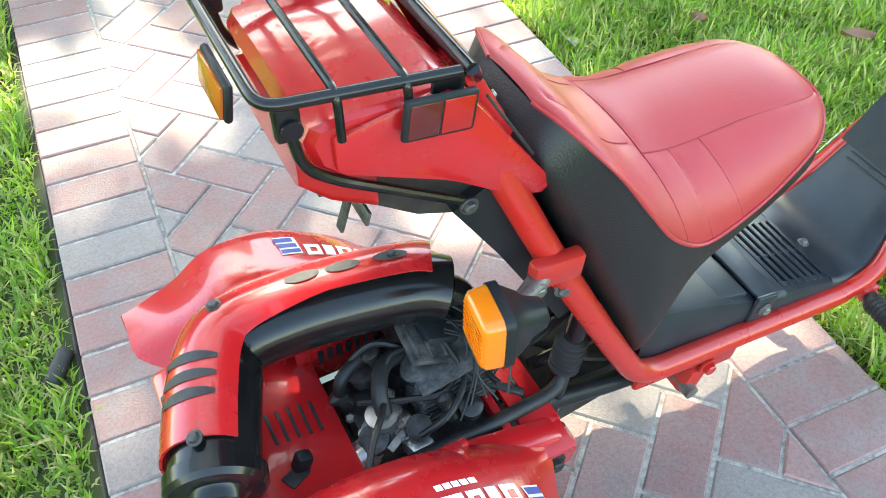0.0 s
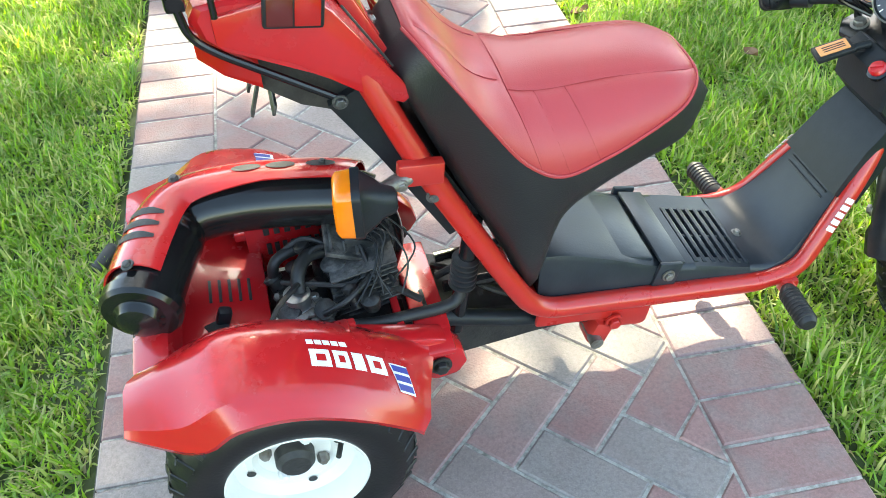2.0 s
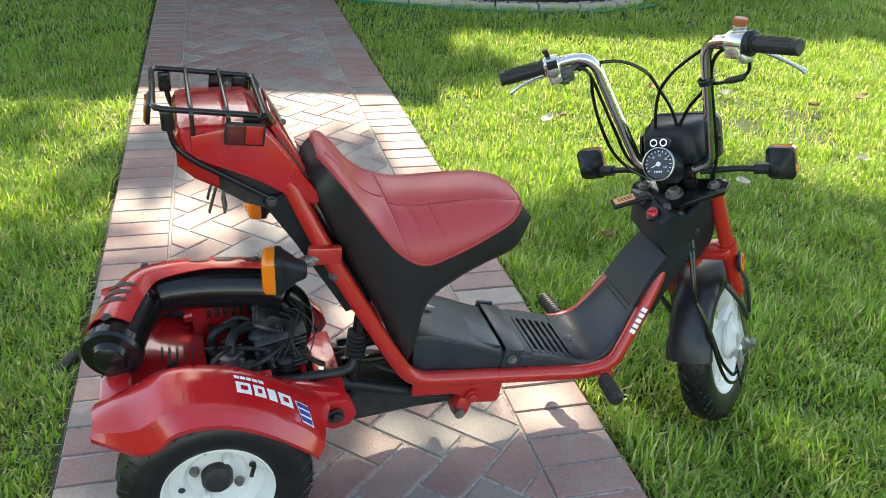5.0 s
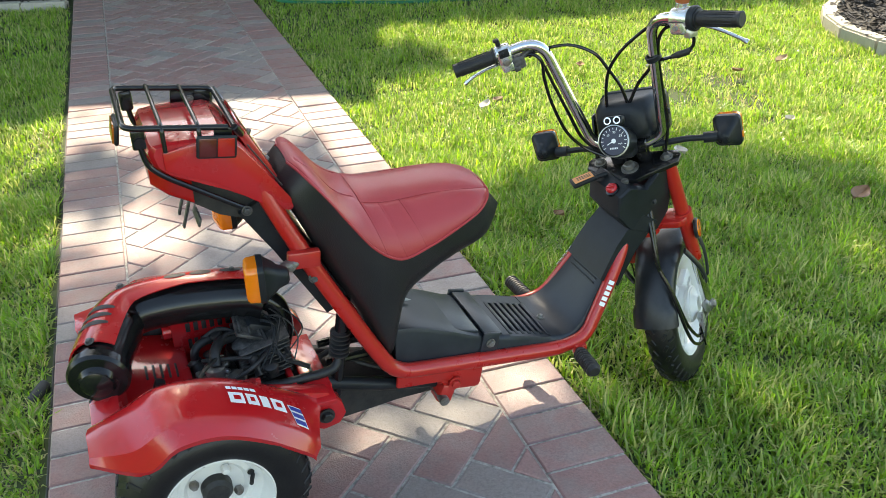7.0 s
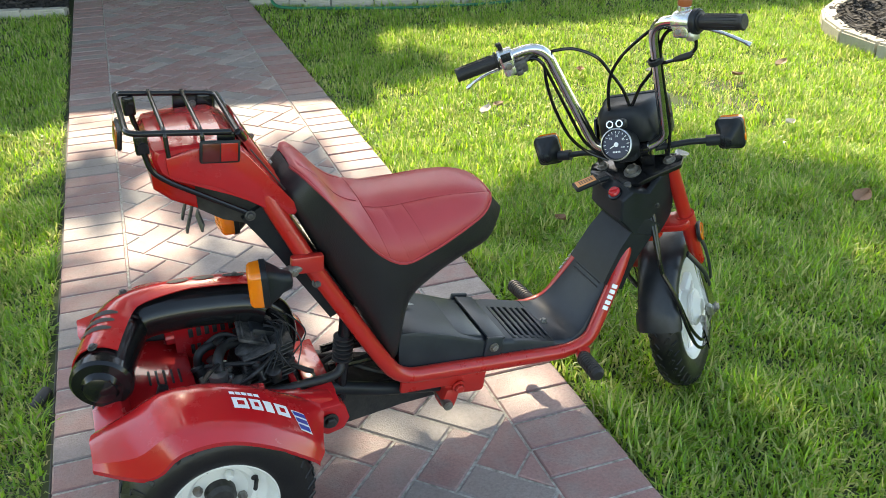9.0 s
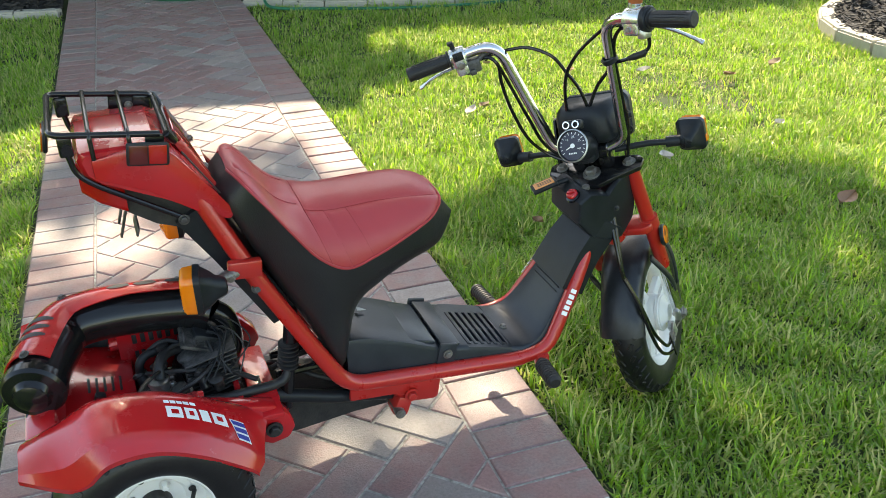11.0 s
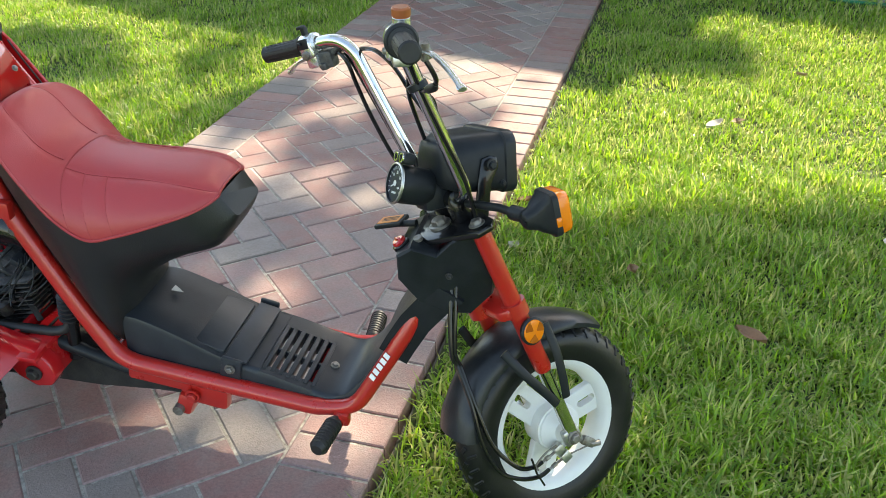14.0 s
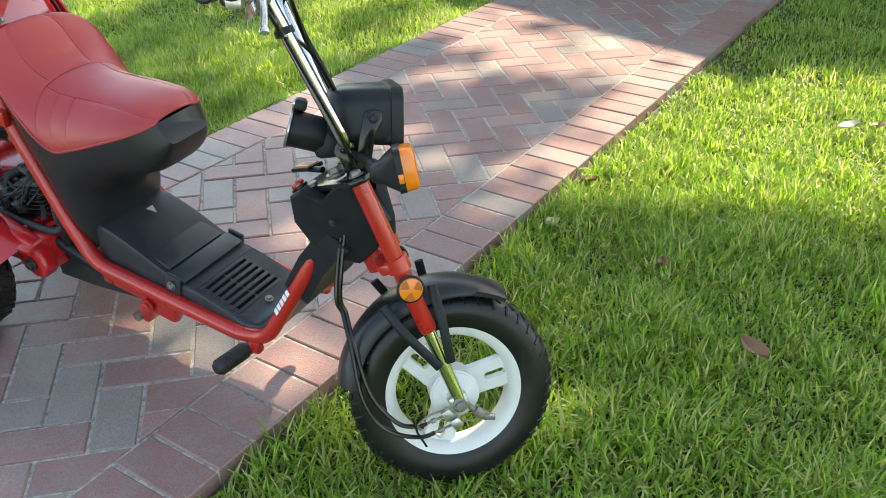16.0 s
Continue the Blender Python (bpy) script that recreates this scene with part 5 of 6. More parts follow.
for k in range(2, n_muf - 3):
    p = MUF[k]
    t = (MUF[min(k + 1, n_muf - 1)] - MUF[max(k - 1, 0)]).normalized()
    out = Vector((0, 0, 1)).cross(t).normalized()        # away from the engine
    f = (k - 2) / (n_muf - 6)
    top = 62 - 25 * min(1, max(0, (f - .45) * 4))
    ring = []
    for a in np.linspace(90 + top * .55, -38, 13):
        a = radians(a)
        ring.append(p + .0575 * (math.cos(a) * out * 1.0 + math.sin(a) * Vector((0, 0, 1))))
    shield.append(ring)
shield_ob = part("heat_shield", thicken(loft(shield, caps=False, closed=False), .003), RED, muffler, "red heat shield with slots", sharp=50)


# dark flat shapes over the shield, painting the shade of its openings
def shield_mark(k, a, length, width, along=True):
    p = MUF[k]
    t = (MUF[k + 1] - MUF[k - 1]).normalized()
    out = Vector((0, 0, 1)).cross(t).normalized()
    n = math.cos(radians(a)) * out + math.sin(radians(a)) * Vector((0, 0, 1))
    b = n.cross(t)
    m = Matrix(((t.x, b.x, n.x, 0), (t.y, b.y, n.y, 0), (t.z, b.z, n.z, 0), (0, 0, 0, 1)))
    if along:
        bm = lathe([(0, .0), (.5, .0)], 24)
        bm.transform(Matrix.Translation(p + n * .0582) @ m @ Matrix.Diagonal((length, width, 1, 1)))
        return part("vent_slot", bm, ENGINE_DARK, shield_ob)
    rows = []
    for q in np.linspace(-1, 1, 9):
        aa = radians(a + q * math.degrees(length / .0582) / 2)
        nn = math.cos(aa) * out + math.sin(aa) * Vector((0, 0, 1))
        w = width * max(.15, (1 - q * q)) ** .5 / 2
        rows.append([p + nn * .0585 - t * w, p + nn * .0585 + t * w])
    return part("vent_slot", loft(rows, caps=False, closed=False), ENGINE_DARK, shield_ob)


for k in (6, 8, 10):
    shield_mark(k, 64, .074, .0135, False)
for k in (26, 30, 34):
    shield_mark(k, 84, .042, .016)
bolt((-.976, -.060, .444), (-.3, 0, 1), .006, shield_ob, ENGINE)
bolt((-.908, .085, .457), (-.1, .1, 1), .006, shield_ob, ENGINE)
bolt((-.99, .02, .415), (-1, 0, .1), .005, shield_ob, ENGINE)
bolt((-.70, .06, .460), (0, .1, 1), .005, shield_ob, ENGINE)
part("exhaust_pipe", tube(spline([(-.645, .035, .392), (-.625, .03, .37), (-.62, .02, .32), (-.64, .01, .27)], 5), .022, 14), BLACK_GLOSS, scooter)
part("rear_hook", tube(rounded([(-.955, -.045, .345), (-.995, -.070, .335), (-1.0, -.10, .290), (-.965, -.105, .280)], .015), .0055, 10), BLACK_GLOSS, scooter)

# engine
ENGINE_BLACK = mat("engine_black", (0.010, 0.010, 0.011), 0.34, spec=0.4, noise_scale=60, noise_mix=0.9, other=(0.045, 0.042, 0.038), rough_vary=0.2, bump=0.3, bump_scale=120)
engine = part("engine", join(box(.19, .17, .11, pose(-.728, -.015, .205), .012), box(.08, .10, .05, pose(-.765, -.03, .262, 0, 6), .014), lathe([(0, 0), (.05, 0), (.052, .03), (.045, .045), (0, .045)], 24, pose(-.69, .04, .245))), ENGINE_BLACK, scooter, "dark greasy engine with carburettor and hoses")
for k in range(9):
    part("fin", box(.10, .12, .003, pose(-.672, .0, .265 + .010 * k, 0, -12), .0008), ENGINE, engine)
carb = part("carburettor", join(lathe([(0, -.03), (.018, -.03), (.02, 0), (.026, .004), (.026, .012), (.018, .02), (.016, .034), (.020, .036), (.020, .042), (0, .044)], 24, pose(-.772, -.048, .276)), tube([(-.815, -.066, .272), (-.735, -.050, .276)], .019, 16), box(.040, .034, .034, pose(-.808, -.060, .264, 0, 0, 12), .006), box(.03, .03, .025, pose(-.742, -.085, .279, 0, 0, 20), .005)), ALLOY, engine, "greasy alloy carburettor")
part("clamp", lathe([(.0195, -.005), (.0215, -.004), (.0215, .004), (.0195, .005)], 20, axis_pose((-.752, -.0535, .2755), (.98, .2, .05)), closed=True), DULL_STEEL, carb)
for q in ((-.795, -.045, .288), (-.758, -.066, .290), (-.748, -.036, .292)):
    bolt(q, (0, -.1, 1), .005, carb, ALLOY)
for x, y, z, r in ((-.775, -.03, .325, .007), (-.72, -.06, .318, .007), (-.705, -.03, .325, .008), (-.745, -.01, .322, .008), (-.80, -.015, .315, .007)):
    part("engine_bolt", lathe([(r, 0), (r, r), (r * .6, r * 1.3), (0, r * 1.3)], 6, pose(x, y, z - .034, 15, -10)), DULL_STEEL, engine)
part("air_box", box(.05, .09, .09, pose(-.685, .03, .325, 0, 24), .008), BLACK_PLASTIC, engine, "black plastic air box")
part("intake", tube(spline([(-.768, -.048, .318), (-.765, -.03, .338), (-.745, .0, .342), (-.705, .016, .33)], 5), .0105, 14), RUBBER, engine, "black rubber intake hose")
part("coolant_elbow", tube(spline([(-.80, .012, .285), (-.80, .012, .318), (-.785, .02, .332), (-.75, .032, .332), (-.71, .04, .328)], 5), .0085, 14), RUBBER, engine)
part("lever_plate", join(box(.034, .010, .003, pose(-.765, -.078, .300, 30, 0, 30), .001), tube([(-.775, -.075, .292), (-.752, -.083, .302)], .0025, 8)), DULL_STEEL, carb)
part("tie_strap", box(.085, .011, .006, pose(-.628, -.060, .300, 0, 12, -38), .002), ENGINE_DARK, engine)
rng = random.Random(4)
HOSES = [((-.77, -.05, .345), (-.74, .0, .372), (-.69, .0, .368), (-.64, -.03, .36)), ((-.80, .02, .345), (-.75, .03, .372), (-.70, .0, .365), (-.65, -.02, .352), (-.63, -.08, .352)), ((-.79, -.02, .34), (-.74, -.05, .352), (-.69, -.06, .352), (-.66, -.02, .36), (-.64, .03, .372)),
         ((-.82, -.12, .352), (-.80, -.09, .362), (-.775, -.06, .362), (-.76, -.03, .345)), ((-.74, -.09, .33), (-.70, -.09, .352), (-.66, -.05, .36), (-.655, .01, .37)), ((-.685, .03, .385), (-.67, -.01, .378), (-.66, -.06, .36), (-.64, -.09, .352))]
for q in HOSES:
    part("hose", tube(spline([(x, y, z - .022) for x, y, z in q], 6), .0042, 8), RUBBER, engine)
for k in range(8):
    x, y = -.68 + .05 * rng.random(), -.02 + .07 * rng.random()
    part("wire", tube(spline([(x, y, .375), (x + .02, y - .03, .375 + .01 * rng.random()), (x + .05 * rng.random(), y - .06, .355), (x - .03 + .06 * rng.random(), y - .09, .325)], 5), .0015, 6), rng.choice((RUBBER, RUBBER, ENGINE_DARK, BLACK_PLASTIC)), engine)
for k, (x, y, z, r, h) in enumerate(((-.80, .01, .29, .012, .03), (-.785, -.06, .285, .016, .035), (-.75, .02, .335, .010, .03), (-.735, -.075, .30, .013, .02), (-.71, -.02, .33, .016, .025), (-.695, -.07, .315, .009, .04), (-.67, -.085, .31, .012, .03), (-.765, .03, .29, .014, .02), (-.66, .06, .33, .012, .04))):
    part("engine_fitting", lathe([(r * .7, -h / 2), (r, -h / 2), (r, h * .1), (r * 1.25, h * .15), (r * 1.25, h * .35), (r * .8, h * .45), (0, h * .5)], 14, pose(x, y, z, (k * 37) % 60 - 30, (k * 53) % 50 - 25, 0)), (ENGINE_BLACK, ENGINE, ENGINE_BLACK)[k % 3], engine)
part("air_box_lid", join(box(.062, .11, .010, pose(-.69, .02, .362, 8, 26), .004), *[box(.005, .10, .006, pose(-.708 + .018 * q, .02, .3775 - .0088 * q, 8, 26), .002) for q in range(3)]), ENGINE, engine, "grey ribbed air box lid")
# slot shade again as small dark blocks, nothing is cut through
for k in range(9):
    part("vent_slot", box(.0075, .004, .022, pose(-.80 + .0125 * k, .0775, .298), .001), ENGINE_DARK, engine)
part("rear_hose", tube(spline([(-.76, -.108, .292), (-.70, -.104, .286), (-.66, -.102, .280), (-.612, -.098, .277), (-.566, -.094, .275), (-.543, -.088, .280), (-.533, -.082, .298)], 6), .0095, 14), RUBBER, scooter, "black rubber hose")

# suspension and swing unit
shock = part("shock_absorber", tube([(-.545, -.078, .205), (-.515, -.082, .43)], .013, 14), BLACK_GLOSS, scooter, "black shock absorber in a rubber boot")
for k in range(6):
    part("boot_ring", lathe([(.012, -.005), (.0205, -.001), (.0205, .002), (.012, .006)], 22, axis_pose((-.533 + .0013 * k, -.0795, .303 + .0098 * k), (.13, 0, 1)), closed=True), RUBBER, shock)
part("swing_unit", loft([[Vector((x, s * w, z)) for s, z in ((-1, a), (1, a), (1, b), (-1, b))] for x, a, b, w in ((-.62, .26, .13, .07), (-.52, .22, .12, .06), (-.40, .19, .12, .05), (-.30, .17, .115, .045), (-.25, .165, .12, .04))]), ENGINE_DARK, scooter, "black swing unit between engine and frame", sharp=50)
part("swing_arm", tube([(-.60, -.085, .255), (-.45, -.075, .195), (-.30, -.07, .155)], .014, 12), BLACK_PLASTIC, scooter)
part("link_rod", tube([(-.55, -.03, .25), (-.45, -.03, .248)], .009, 10), BLACK_GLOSS, scooter)
part("link_rod", tube([(-.55, .03, .256), (-.43, .03, .26)], .009, 10), BLACK_GLOSS, scooter)
for q in (((-.555, .0, .245), (-.51, .0, .262), (-.46, .02, .25), (-.42, .03, .23)), ((-.555, .03, .24), (-.52, .0, .245), (-.47, -.04, .23), (-.40, -.05, .20))):
    part("hose", tube(spline(q, 6), .006, 8), RUBBER, scooter)

# ---- porch things ----
def pillar(p, top):
    ob = thing("porch_pillar", HOUSE @ pose(p, .16, .0), "dark green painted square porch pillar on a base block", "pillar", "porch pillars")
    part("base", box(.29, .29, .28, pose(0, 0, .10), .012), DARK_GREEN, ob)
    part("shaft", box(.21, .21, top - .22, pose(0, 0, (top + .22) / 2), .008), DARK_GREEN, ob)
    return ob


for p, top in ((-2.2, 2.69), (0, 2.69), (1.88, 2.11)):
    pillar(p, top)
sign = thing("wall_sign", HOUSE @ pose(-.01, .04, .34), "round black and white sign hung on a porch pillar", "sign")
part("plate", lathe([(0, -.006), (.105, -.006), (.105, .006), (0, .006)], 32, pose(0, 0, .06, 90)), BLACK_PLASTIC, sign)
part("ring", lathe([(.088, .0065), (.096, .0065), (.096, .009), (.088, .009)], 32, pose(0, 0, .06, 90), closed=True), WHITE_DECAL, sign)
for k in range(3):
    part("text_bar", box(.10 - .02 * k, .003, .012, pose(0, -.008, .10 - .03 * k)), WHITE_DECAL, sign)
mat_thing = thing("door_mat", HOUSE @ pose(-.62, 1.2, .03), "black rubber door mat on the porch", "mat")
part("mat_sheet", box(.75, .42, .02, pose(0, 0, .01), .006), RUBBER, mat_thing)
boards = thing("board_stack", HOUSE @ pose(-1.38, 1.30, .03), "white boards leaning beside the front door", "boards")
for k in range(3):
    part("board", box(.035, .02, .9, pose(.05 * k, .05, .44, -8, -10 - 3 * k), .003), WHITE_PAINT, boards)
chair = thing("folding_chair", HOUSE @ pose(2.62, .16, LAWN_Z + .045), "dark green folding lawn chair leaning on the wall", "chair")
for s in (-1, 1):
    part("chair_leg", tube([(s * .2, -.06, .0), (s * .2, .1, .95)], .012, 10), DARK_GREEN, chair)
part("chair_seat", box(.37, .02, .50, pose(0, .045, .57, -10), .01), DARK_GREEN, chair)
for z in (.16, .25):
    part("chair_rung", tube([(-.2, -.03 + z * .1, z), (.2, -.03 + z * .1, z)], .009, 8), DARK_GREEN, chair)


def leaf_cloud(points, size, rng, spread=0.9, fold=0.25):
    """Verts and faces of many small pointed leaves at the points, with their facing."""
    v, f = [], []
    for p, out in points:
        d = (Vector(out) + Vector((rng.uniform(-1, 1), rng.uniform(-1, 1), rng.uniform(-.6, 1))) * spread).normalized()
        s = d.cross(Vector((rng.uniform(-1, 1), rng.uniform(-1, 1), rng.uniform(-1, 1)))).normalized()
        n = d.cross(s)
        L = size * rng.uniform(.6, 1.3)
        w = L * .32
        p = Vector(p)
        b = len(v)
        v += [p, p + d * L * .45 + s * w + n * w * fold, p + d * L, p + d * L * .45 - s * w + n * w * fold, p + d * L * .5]
        f += [(b, b + 1, b + 4), (b + 1, b + 2, b + 4), (b + 2, b + 3, b + 4), (b + 3, b, b + 4)]
    return v, f


def leafy(name, colours, trans=0.45, rough=0.45):
    """Leaves: each with its own green, and light passing through."""
    m = bpy.data.materials.new(name)
    m.use_nodes = True
    nt = m.node_tree
    b = nt.nodes["Principled BSDF"]
    b.inputs["Roughness"].default_value = rough
    b.inputs["Specular IOR Level"].default_value = 0.35
    rnd = nt.nodes.new("ShaderNodeNewGeometry").outputs["Random Per Island"]
    ramp = nt.nodes.new("ShaderNodeValToRGB")
    els = ramp.color_ramp.elements
    for k, c in enumerate(colours):
        e = els[k] if k < 2 else els.new(0.5)
        e.position, e.color = k / (len(colours) - 1), (*c, 1)
    nt.links.new(rnd, ramp.inputs[0])
    nt.links.new(ramp.outputs[0], b.inputs["Base Color"])
    tr = nt.nodes.new("ShaderNodeBsdfTranslucent")
    hs = nt.nodes.new("ShaderNodeHueSaturation")
    hs.inputs["Value"].default_value, hs.inputs["Saturation"].default_value, hs.inputs["Hue"].default_value = 1.9, 1.1, .485
    nt.links.new(ramp.outputs[0], hs.inputs["Color"])
    nt.links.new(hs.outputs[0], tr.inputs["Color"])
    mx = nt.nodes.new("ShaderNodeMixShader")
    mx.inputs[0].default_value = trans
    nt.links.new(b.outputs[0], mx.inputs[1])
    nt.links.new(tr.outputs[0], mx.inputs[2])
    nt.links.new(mx.outputs[0], nt.nodes["Material Output"].inputs[0])
    return m


SHRUB = leafy("shrub_leaf", [(0.055, 0.12, 0.035), (0.085, 0.16, 0.05), (0.13, 0.20, 0.075), (0.07, 0.14, 0.05)], .35)
SHRUB_YELLOW = leafy("shrub_leaf_yellow", [(0.05, 0.09, 0.03), (0.26, 0.20, 0.05), (0.34, 0.24, 0.07), (0.10, 0.13, 0.04), (0.30, 0.22, 0.06)], .3)
BARK = mat("bark", (0.11, 0.085, 0.065), 0.9, noise_scale=20, noise_mix=.8, bump=.6, bump_scale=40)


def shrub(x, y, h, w, leaf_mat, seed, label):
    rng = random.Random(seed)
    ob = thing("shrub", pose(x, y, 0), label, "shrub", "shrubs in the beds")
    pts = []
    for k in range(16):
        a, r = rng.uniform(0, 6.28), rng.uniform(.2, 1)
        tip = Vector((math.cos(a) * r * w / 2, math.sin(a) * r * w / 2, h * rng.uniform(.65, 1.05) * (1 - .25 * r)))
        mid = Vector((tip.x * .35, tip.y * .35, tip.z * .5))
        line = spline([(0, 0, -.02), mid, tip], 6)
        part("stem", tube(line, .004, 5, taper=(1.4, .4)), BARK, ob)
        for i, q in enumerate(line[4:]):
            for _ in range(7):
                o = Vector((rng.gauss(0, 1), rng.gauss(0, 1), rng.gauss(0, 1))) * .035
                pts.append((q + o, (q - Vector((0, 0, h * .3))).normalized()))
    v, f = leaf_cloud(pts, .034, rng)
    tagged(flat_mesh("crown", v, f, leaf_mat, ob), kind="stuff")


shrub(-2.02, 6.28, .48, .42, SHRUB_YELLOW, 1, "small yellow and green shrub in the mulch bed")
shrub(.98, 5.84, .42, .40, SHRUB, 2, "small sparse green shrub in the mulch bed")
shrub(1.86, 5.67, .42, .38, SHRUB, 3, "small round green shrub in the mulch bed")
shrub(2.38, 5.57, .44, .42, SHRUB, 5, "small green shrub beside the porch pillar")
# mulch chips
rng = random.Random(9)


def inside(x, y, poly):
    c = False
    for (x0, y0), (x1, y1) in zip(poly, poly[1:] + poly[:1]):
        if (y0 > y) != (y1 > y) and x < (x1 - x0) * (y - y0) / (y1 - y0) + x0:
            c = not c
    return c


CHIP = many_coloured("mulch_chip", [(0.012, 0.009, 0.008), (0.026, 0.020, 0.016), (0.045, 0.036, 0.028), (0.016, 0.012, 0.010), (0.07, 0.056, 0.045)], .8, "island", .4, .3)
for poly in (BED_RIGHT + [(2.0, 5.95), (.21, 6.28)], BED_LEFT + [(-4.3, 7.35), (-1.05, 6.53)], BED_FAR + [(5.4, 1.4), (5.4, 3.3)]):
    xs, ys = [q[0] for q in poly], [q[1] for q in poly]
    v, f = [], []
    for _ in range(5200):
        x, y = rng.uniform(min(xs), max(xs)), rng.uniform(min(ys), max(ys))
        if not inside(x, y, poly):
            continue
        m = pose(x, y, rng.uniform(.002, .02), rng.uniform(-30, 30), rng.uniform(-30, 30), rng.uniform(0, 360))
        l, w, h = rng.uniform(.015, .055), rng.uniform(.004, .012), .003
        b = len(v)
        v += [m @ Vector(q) for q in ((-l, -w, 0), (l, -w * .6, 0), (l * .8, w, 0), (-l * .9, w * .7, 0), (-l, -w, h), (l, -w * .6, h), (l * .8, w, h), (-l * .9, w * .7, h))]
        f += [(b + 4, b + 5, b + 6, b + 7), (b, b + 1, b + 5, b + 4), (b + 1, b + 2, b + 6, b + 5), (b + 2, b + 3, b + 7, b + 6), (b + 3, b, b + 4, b + 7)]
    chips = flat_mesh("mulch_chips", v, f, CHIP)
    tagged(chips, "loose black mulch chips in the bed", "mulch", kind="stuff")

# hoses
hose = thing("garden_hose", pose(0, 0, 0), "green garden hose looped over walkway and bed", "hose")
loop = [(.25, 5.53, .03), (.0, 5.70, .012), (-.3, 5.64, .012), (-.44, 5.47, .012), (-.36, 5.33, .012), (-.1, 5.23, .012), (.17, 5.23, .02), (.24, 5.31, .05), (.5, 5.16, .05), (1.0, 5.13, .045), (1.5, 5.26, .04), (2.0, 5.23, .04), (2.28, 5.35, .045), (2.36, 5.53, .05)]
part("hose_run", tube(spline(loop, 10), .0115, 10), HOSE, hose)
loop = [(.27, 5.49, .035), (.42, 5.19, .055), (.34, 5.02, .07), (.33, 4.80, .01), (.42, 4.68, .0), (.62, 4.61, -.005), (1.2, 4.39, -.008), (1.8, 4.31, -.01), (2.3, 4.41, -.008), (2.55, 4.54, -.005)]
part("hose_run", tube(spline(loop, 10), .0105, 10), HOSE, hose)
hose = thing("garden_hose", pose(0, 0, 0), "coiled green garden hose on the lawn by the wall", "hose")
coil = [(4.62 + .26 * math.cos(a) + .05 * a / 6, 5.93 + .14 * math.sin(a), .0 + .006 * a) for a in np.linspace(0, 15, 50)]
part("hose_run", tube([Vector(q) for q in coil] + [Vector((5.2, 5.8, .03)), Vector((6.2, 5.7, .0))], .011, 8), HOSE, hose)
# spotlight in the far bed
spot = thing("garden_spotlight", pose(3.91, 3.20, .0), "black garden spotlight in the mulch bed", "lamp")
part("stake", tube([(0, 0, -.05), (0, 0, .1)], .01, 8), BLACK_PLASTIC, spot)
part("lamp_head", lathe([(0, -.05), (.03, -.05), (.04, .05), (.036, .05), (.03, -.03), (0, -.03)], 20, pose(0, 0, .12, 60, 0, 120)), BLACK_PLASTIC, spot)
# small black plug beside the edging
plug = thing("edging_connector", pose(-1.03, .53, -.03, 0, 0, 60), "black plastic edging connector lying at the walkway edge", "connector")
part("plug", tube([(-.035, 0, 0), (-.03, 0, 0), (.03, 0, .008), (.035, 0, .008)], [.010, .015, .015, .011], 14), EDGING, plug)

# bare patches in the lawn
BARE = ((1.97, 2.40, .10, .13), (2.20, 2.22, .15, .11), (2.08, 1.87, .13, .16), (2.02, 1.60, .09, .08), (1.83, 2.12, .07, .09))
BARE_SOIL = mat("bare_soil", (0.40, 0.36, 0.29), .95, noise_scale=26, noise_mix=.9, other=(.15, .14, .085), bump=.8, bump_scale=60)
rng = random.Random(8)
for x, y, a, b in BARE:
    ring = [(x + a * rng.uniform(.55, 1.35) * math.cos(q), y + b * rng.uniform(.55, 1.35) * math.sin(q)) for q in np.linspace(0, 2 * math.pi, 18, endpoint=False)]
    bare = part("bare_patch", slab(ring, .02, pose(0, 0, LAWN_Z - .017), 0), BARE_SOIL)
    tagged(bare, "patch of pale bare soil in the lawn", "soil", kind="structure")

# fallen leaves
LEAF_BROWN = many_coloured("dry_leaf", [(0.24, 0.12, 0.06), (0.60, 0.54, 0.46), (0.30, 0.20, 0.12), (0.55, 0.48, 0.40), (0.22, 0.13, 0.07)], .6, "object", .5, .2)
for x, y, a, size in ((2.25, 2.21, 20, .10), (1.34, 1.34, 80, .085), (.25, 1.32, 10, .06), (.924, .744, 150, .085), (.832, 2.17, 40, .08), (.92, 2.22, 100, .075), (1.70, .75, 20, .10), (1.55, 2.6, 60, .07), (2.0, 1.5, 10, .06), (.27, 1.02, 70, .05), (1.2, 2.9, 30, .06), (.62, .98, 110, .05), (2.6, 2.3, 15, .09), (1.9, 2.45, 150, .07)):
    bm = bmesh.new()
    n = 7
    for i in range(n + 1):
        t = i / n
        w = math.sin(math.pi * min(1, t * 1.02)) ** .8 * .32 * size + .0005
        for q in (-1, -.5, 0, .5, 1):
            bm.verts.new((t * size - size / 2, q * w, .012 * abs(q) + .015 * (t - .5) ** 2))
    bm.verts.ensure_lookup_table()
    for i in range(n):
        for q in range(4):
            bm.faces.new([bm.verts[i * 5 + q], bm.verts[i * 5 + q + 1], bm.verts[(i + 1) * 5 + q + 1], bm.verts[(i + 1) * 5 + q]])
    ob = part("fallen_leaf", bm, LEAF_BROWN)
    ob.matrix_world = pose(x, y, -.022, random.Random(x).uniform(-15, 15), random.Random(y).uniform(-15, 15), a)
    tagged(ob, "dry brown fallen leaf lying on the grass", "leaf", "fallen leaves")

